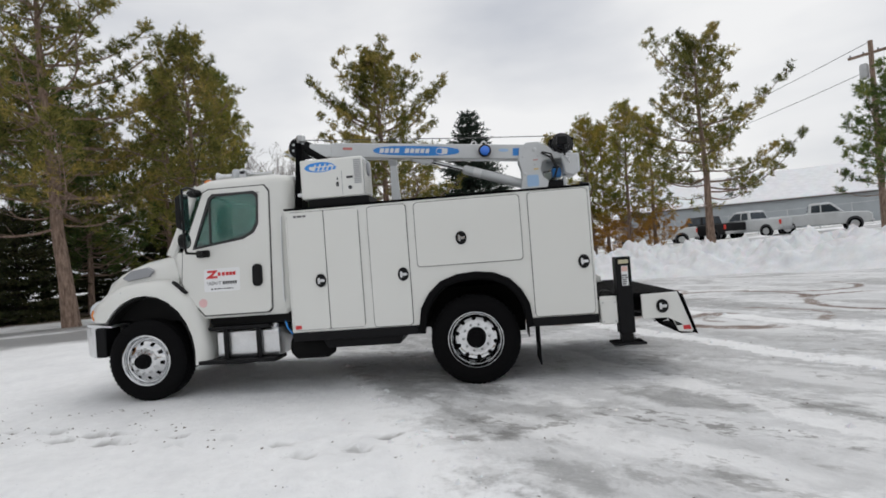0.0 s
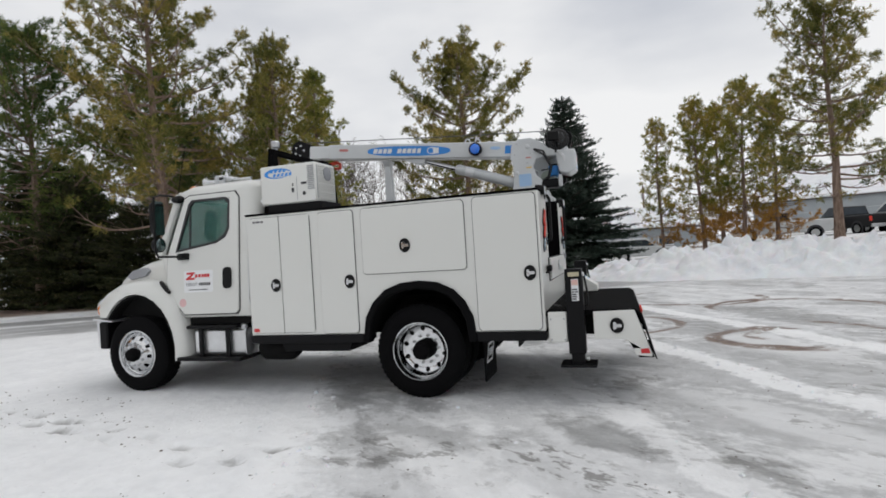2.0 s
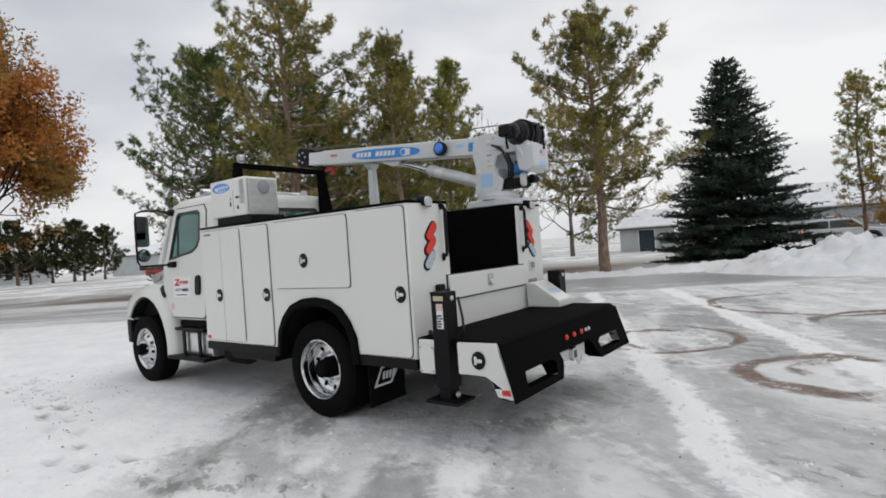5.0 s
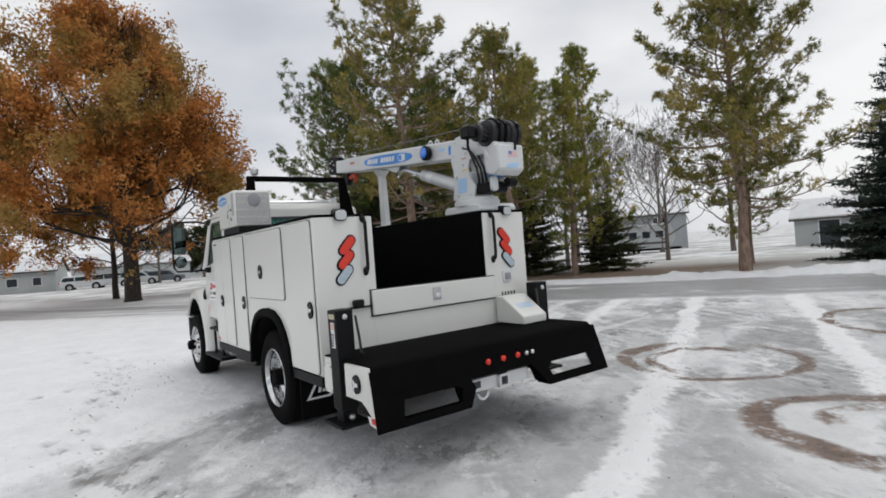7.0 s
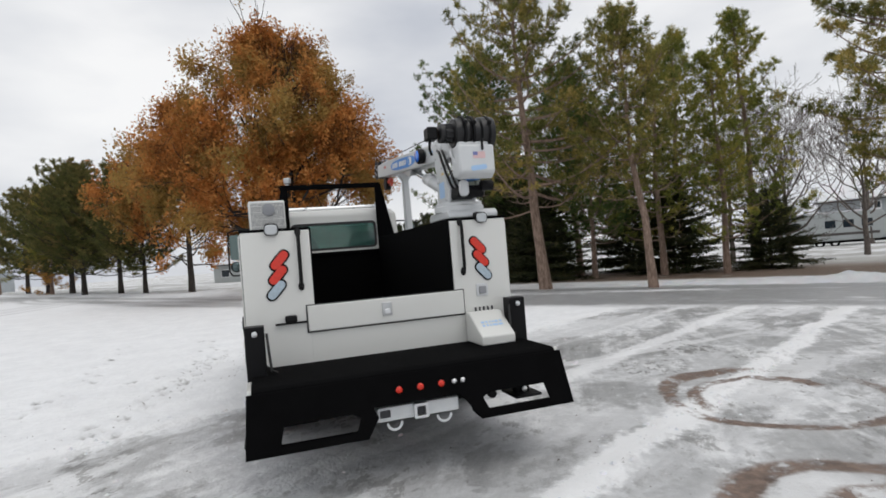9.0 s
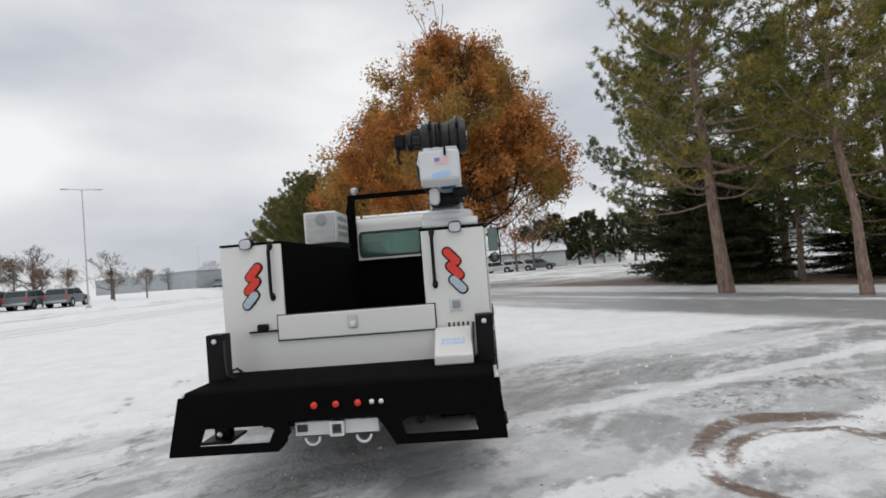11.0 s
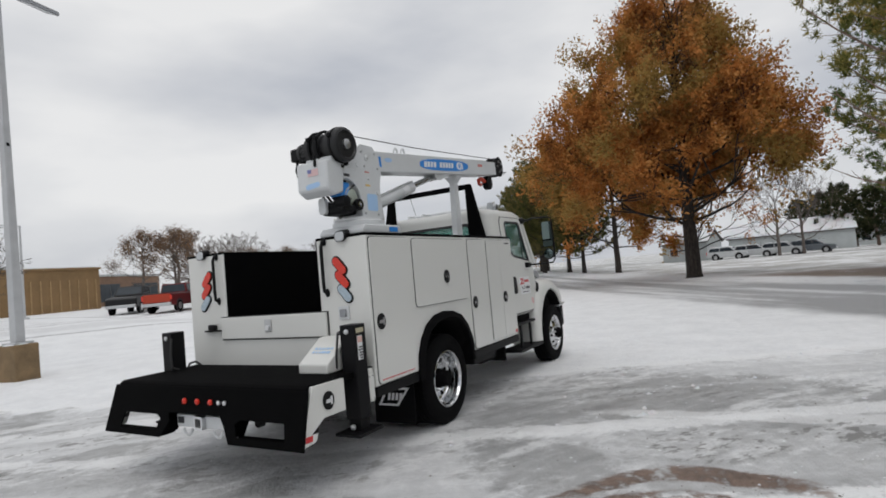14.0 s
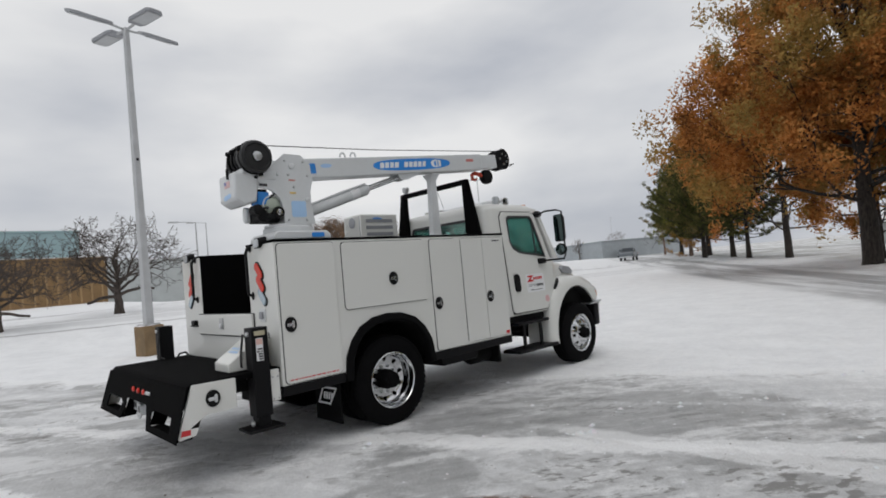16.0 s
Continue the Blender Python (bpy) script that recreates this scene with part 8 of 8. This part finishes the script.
gable_house("shed", "pale garden shed with snowy roof and open porch", -12.4, 43.2, 14, 4.4, 4.0, 2.2, 1.2, M_SIDING, ((1.5, 2.9, 0.0, 2.0),), True)
gable_house("grey_house", "grey house with snow-covered roof", 1.0, 50.0, 20, 9.0, 8.0, 2.8, 2.0, M_WALLGREY, ((1.0, 2.2, 1.0, 2.0), (5.0, 6.5, 1.0, 2.0)))
gable_house("grey_house", "grey two-window house beyond the pines", -31.9, 49.0, 33, 6.6, 8.0, 3.9, 1.7, M_WALLGREY, ((3.2, 3.8, 2.9, 3.6), (4.1, 4.7, 2.9, 3.6)))
gable_house("white_house", "white gabled house across the lawn", -79.0, -7.5, 78, 6.0, 7.0, 2.6, 1.6, M_SIDING, ((1.0, 2.2, 0.8, 1.9), (3.6, 4.6, 0.8, 1.9)))
gable_house("white_barn", "long pale barn with snowy roof", -92.0, 0.5, 86, 16.0, 9.0, 2.8, 2.0, M_SIDING, ((2.0, 3.2, 0.8, 1.8), (5.0, 6.2, 0.8, 1.8), (9.0, 10.2, 0.8, 1.8)))
gable_house("white_barn", "long pale barn with snowy roof", -112.0, 18.0, 86, 14.0, 9.0, 2.8, 2.0, M_SIDING, ((2.0, 3.2, 0.8, 1.8), (7.0, 8.2, 0.8, 1.8)))
gable_house("white_barn", "long pale barn with snowy roof", -110.0, 44.0, 80, 26.0, 12.0, 4.0, 2.0, M_SIDING, ((2.0, 4.2, 0.8, 2.0), (9.0, 11.2, 0.8, 2.0)))
gable_house("long_shed", "long grey metal shed with a broad snow-covered roof", 18.0, 70.0, -25, 52.0, 22.0, 4.0, 4.2, M_WALLGREY)

# chain-link fence before the long shed
fence = thing("chain_fence", "chain-link fence of grey posts and rails", "fence")
for k in range(15):
    x, y = 14.5 + 1.9 * k, 44.0 - 0.9 * k
    part("post", G().tube([(x, y, rise(x, y) - 0.1), (x, y, rise(x, y) + 1.9)], 0.035, 6), M_GALV, fence)
for dz in (0.15, 1.85):
    part("rail", G().tube([(14.5 + 1.9 * k, 44.0 - 0.9 * k, rise(14.5 + 1.9 * k, 44.0 - 0.9 * k) + dz) for k in range(15)], 0.02, 5), M_GALV, fence)


def body_paint(name, c):
    return plain(name, c, 0.35, vary=0.1, scale=1.5, Coat_Weight=0.12, Specular_IOR_Level=0.25)


CAR_WHITE, CAR_BLACK, CAR_RED, CAR_MAROON, CAR_ORANGE, CAR_GREY = (body_paint(n, c) for n, c in (
    ("car_white", (0.62, 0.64, 0.65)), ("car_black", (0.008, 0.008, 0.009)), ("car_red", (0.17, 0.018, 0.016)), ("car_maroon", (0.12, 0.014, 0.016)), ("car_orange", (0.42, 0.05, 0.022)), ("car_grey", (0.16, 0.18, 0.20))))
CAR_TYRE = G().lathe([(0.23, 0.0), (0.36, 0.0), (0.39, -0.03), (0.39, -0.22), (0.36, -0.25), (0.23, -0.25)], (0, 0, 0), "y", 20, close=True).mesh("tyre", M_RUBBER)
CAR_RIM = G().lathe([(0.24, 0.0), (0.2, -0.03), (0.06, -0.02)], (0, 0, 0), "y", 16).mesh("rim", M_STEEL)


def vehicle(name, label, kind, x, y, turn, paint, tail=None, group="vehicles parked beyond the lot"):
    """A parked pickup or utility car, nose to +x of its own axes."""
    v = thing(name, label, "pickup truck" if kind == "pickup" else "car", group, at=pose(x, y, rise(x, y) - 0.01, 0, 0, turn))
    w, L = 0.96, 5.7 if kind == "pickup" else 4.7
    x0, x1 = -L / 2, L / 2
    if kind == "pickup":
        side = [(x0, 0.62), (x0 + 0.02, 1.22), (-0.55, 1.24), (1.15, 1.22), (x1 - 0.25, 1.14), (x1, 1.0), (x1 + 0.02, 0.55), (x1 - 0.3, 0.42), (x0 + 0.3, 0.45)]
        roof = [(-0.62, 1.22), (-0.48, 1.86), (0.75, 1.88), (1.42, 1.22)]
    else:
        side = [(x0, 0.5), (x0 + 0.02, 1.08), (1.0, 1.08), (x1 - 0.2, 0.96), (x1, 0.8), (x1, 0.5), (x1 - 0.3, 0.36), (x0 + 0.3, 0.36)]
        roof = [(x0 + 0.05, 1.07), (x0 + 0.35, 1.66), (0.45, 1.70), (1.2, 1.07)]
    part("body", G().prism(side, "y", -w, w), paint, v, bevel=0.06)
    g = G().loft([[(px, -w + 0.04, pz) if pz < 1.3 else (px, -w + 0.16, pz) for px, pz in roof], [(px, w - 0.04, pz) if pz < 1.3 else (px, w - 0.16, pz) for px, pz in roof]])
    part("cabin", g, paint, v, bevel=0.05)
    (ax, az), (bx, bz), (cx, cz), (dx, dz) = roof
    for s in (-1, 1):
        mid = (bx + cx) / 2
        for a, b, c, d in (((ax + 0.2, az + 0.06), (bx + 0.12, bz - 0.1), (mid - 0.04, cz - 0.1), (mid - 0.04, az + 0.06)), ((mid + 0.04, az + 0.06), (mid + 0.04, cz - 0.1), (cx - 0.08, cz - 0.1), (dx - 0.25, dz + 0.06))):
            f = lambda p, k: (p[0], s * (w - 0.04 - 0.12 * (p[1] - az) / (bz - az) + k), p[1])
            part("side_window", G().add([f(p, k) for k in (0.012, -0.01) for p in (a, b, c, d)], [(0, 1, 2, 3), (7, 6, 5, 4), (0, 4, 5, 1), (1, 5, 6, 2), (2, 6, 7, 3), (3, 7, 4, 0)]), M_WINDOW, v, smooth=0)
        part("tail_lamp" , G().box(x0 - 0.02, x0 + 0.08, *sorted((s * (w - 0.16), s * (w + 0.01))), 0.82, 1.12), M_RED, v, bevel=0.02)
        for wx in (x0 + 1.05, x1 - 0.95):
            whl = new("wheel")
            whl.parent = v
            whl.matrix_basis = pose(wx, s * (w + 0.02), 0.39, 0, 0, 0 if s > 0 else 180)
            part("tyre", CAR_TYRE, None, whl)
            part("rim", CAR_RIM, None, whl)
        part("wheel_arch", G().lathe([(0.47, 0.0), (0.47, s * 0.012)], (x0 + 1.05, s * w, 0.42), "y", 18), M_DBLACK, v)
        part("wheel_arch", G().lathe([(0.47, 0.0), (0.47, s * 0.012)], (x1 - 0.95, s * w, 0.42), "y", 18), M_DBLACK, v)
    for (p, q), k in (((roof[0], roof[1]), -1), ((roof[3], roof[2]), 1)):
        (px, pz), (qx, qz) = p, q
        part("rear_window" if k < 0 else "windscreen", G().add([(px * 0.85 + qx * 0.15 + k * e, yy * 0.80, pz * 0.85 + qz * 0.15) for e in (0.012, -0.01) for yy in (-1, 1)] + [(px * 0.12 + qx * 0.88 + k * e, yy * 0.72, pz * 0.12 + qz * 0.88) for e in (0.012, -0.01) for yy in (-1, 1)],
             [(0, 1, 5, 4), (2, 6, 7, 3), (0, 2, 3, 1), (4, 5, 7, 6), (0, 4, 6, 2), (1, 3, 7, 5)]), M_WINDOW, v, smooth=0)
    part("rear_bumper", G().box(x0 - 0.10, x0 + 0.05, -w + 0.04, w - 0.04, 0.45, 0.65), M_STEEL, v, bevel=0.03)
    part("front_bumper", G().box(x1 - 0.08, x1 + 0.08, -w + 0.04, w - 0.04, 0.42, 0.62), M_STEEL, v, bevel=0.03)
    if kind == "pickup":
        part("tailgate", G().box(x0 - 0.025, x0 + 0.03, -w + 0.1, w - 0.1, 0.68, 1.21), tail or paint, v, bevel=0.02)
        part("bed_cover", G().box(x0 + 0.06, -0.66, -w + 0.1, w - 0.1, 1.225, 1.245), M_DBLACK if paint is not CAR_WHITE else M_SNOW, v)
    part("roof_snow", G().box(roof[1][0] + 0.1, roof[2][0] - 0.1, -0.7, 0.7, roof[2][1] - 0.01, roof[2][1] + 0.05), M_SNOW, v, bevel=0.02) if paint is CAR_WHITE else None
    return v


vehicle("pickup_truck", "red pickup with orange tailgate parked on the snowy lot", "pickup", -18.8, -30.6, 210, CAR_MAROON, CAR_ORANGE, "pickups on the snowy lot")
vehicle("pickup_truck", "dark red pickup parked on the snowy lot", "pickup", -21.5, -28.9, 211, CAR_RED, None, "pickups on the snowy lot")
vehicle("pickup_truck", "black pickup parked beside red ones", "pickup", -18.2, -34.6, 42, CAR_BLACK, None, "pickups on the snowy lot")
for x, y in ((-38.0, -40.0), (-40.0, -38.4), (-42.2, -36.6)):
    vehicle("parked_car", "dark utility car far across the lot", "car", x, y, 195, CAR_GREY)
vehicle("pickup_truck", "white pickup parked behind the snow bank", "pickup", 12.4, 35.6, 168, CAR_WHITE)
vehicle("pickup_truck", "black pickup with snowy bed behind the bank", "pickup", 16.5, 36.3, 110, CAR_BLACK)
vehicle("pickup_truck", "white pickup with dark windows behind the bank", "pickup", 19.0, 34.6, 118, CAR_WHITE)
vehicle("pickup_truck", "white pickup facing the lot's end", "pickup", 22.3, 32.4, -25, CAR_WHITE)
vehicle("parked_car", "white car half hidden by the snow bank", "car", 3.6, 39.0, 0, CAR_WHITE)
vehicle("parked_car", "red car far across the road", "car", -77.0, 35.0, 30, CAR_ORANGE)
vehicle("parked_car", "dark car far across the road", "car", -74.0, 39.0, 30, CAR_GREY)
for k, c in enumerate((CAR_WHITE, CAR_WHITE, CAR_WHITE, CAR_GREY)):
    vehicle("parked_car", "car parked in a row before the pale barn", "car", -74.0, 1.0 + 3.0 * k, 80, c)
vehicle("pickup_truck", "pale pickup far down the lot", "pickup", -72.0, -34.0, 20, CAR_GREY)
for k, c in enumerate((CAR_GREY, CAR_WHITE, CAR_BLACK, CAR_GREY)):
    vehicle("parked_car", "car in a far row", "car", -104.0 - 3 * k, -52.0 - 4.0 * k, 20, c)


def camper(x, y, turn):
    c = thing("camper_trailer", "white camper trailer with small dark windows in the snow", "camper", at=pose(x, y, rise(x, y), 0, 0, turn))
    b = part("body", G().prism([(0, 0.5), (7.0, 0.5), (7.6, 1.4), (7.2, 2.7), (0.2, 2.7), (0, 2.4)], "y", 0, 2.3), M_SIDING, c, bevel=0.05)
    for u in (1.0, 3.4, 4.6, 5.8):
        part("window", G().box(u, u + 0.7, -0.02, 0.0, 1.5, 2.1), M_WINDOW, b)
    part("stripe", G().box(0.1, 6.9, -0.012, 0.0, 0.9, 1.1), M_FASCIA, b)
    part("roof_snow", G().box(0.2, 7.1, 0.05, 2.25, 2.7, 2.82), M_SNOW, c, bevel=0.04)
    for u in (3.0, 4.0):
        part("tyre", G().lathe([(0.2, 0.0), (0.34, 0.0), (0.34, 0.2), (0.2, 0.2)], (u, 0.05, 0.34), "y", 16, close=True), M_RUBBER, c)
    part("chassis", G().box(0.1, 8.2, 0.4, 1.9, 0.30, 0.5), M_DARK, c)


camper(-28.2, 39.2, 47)
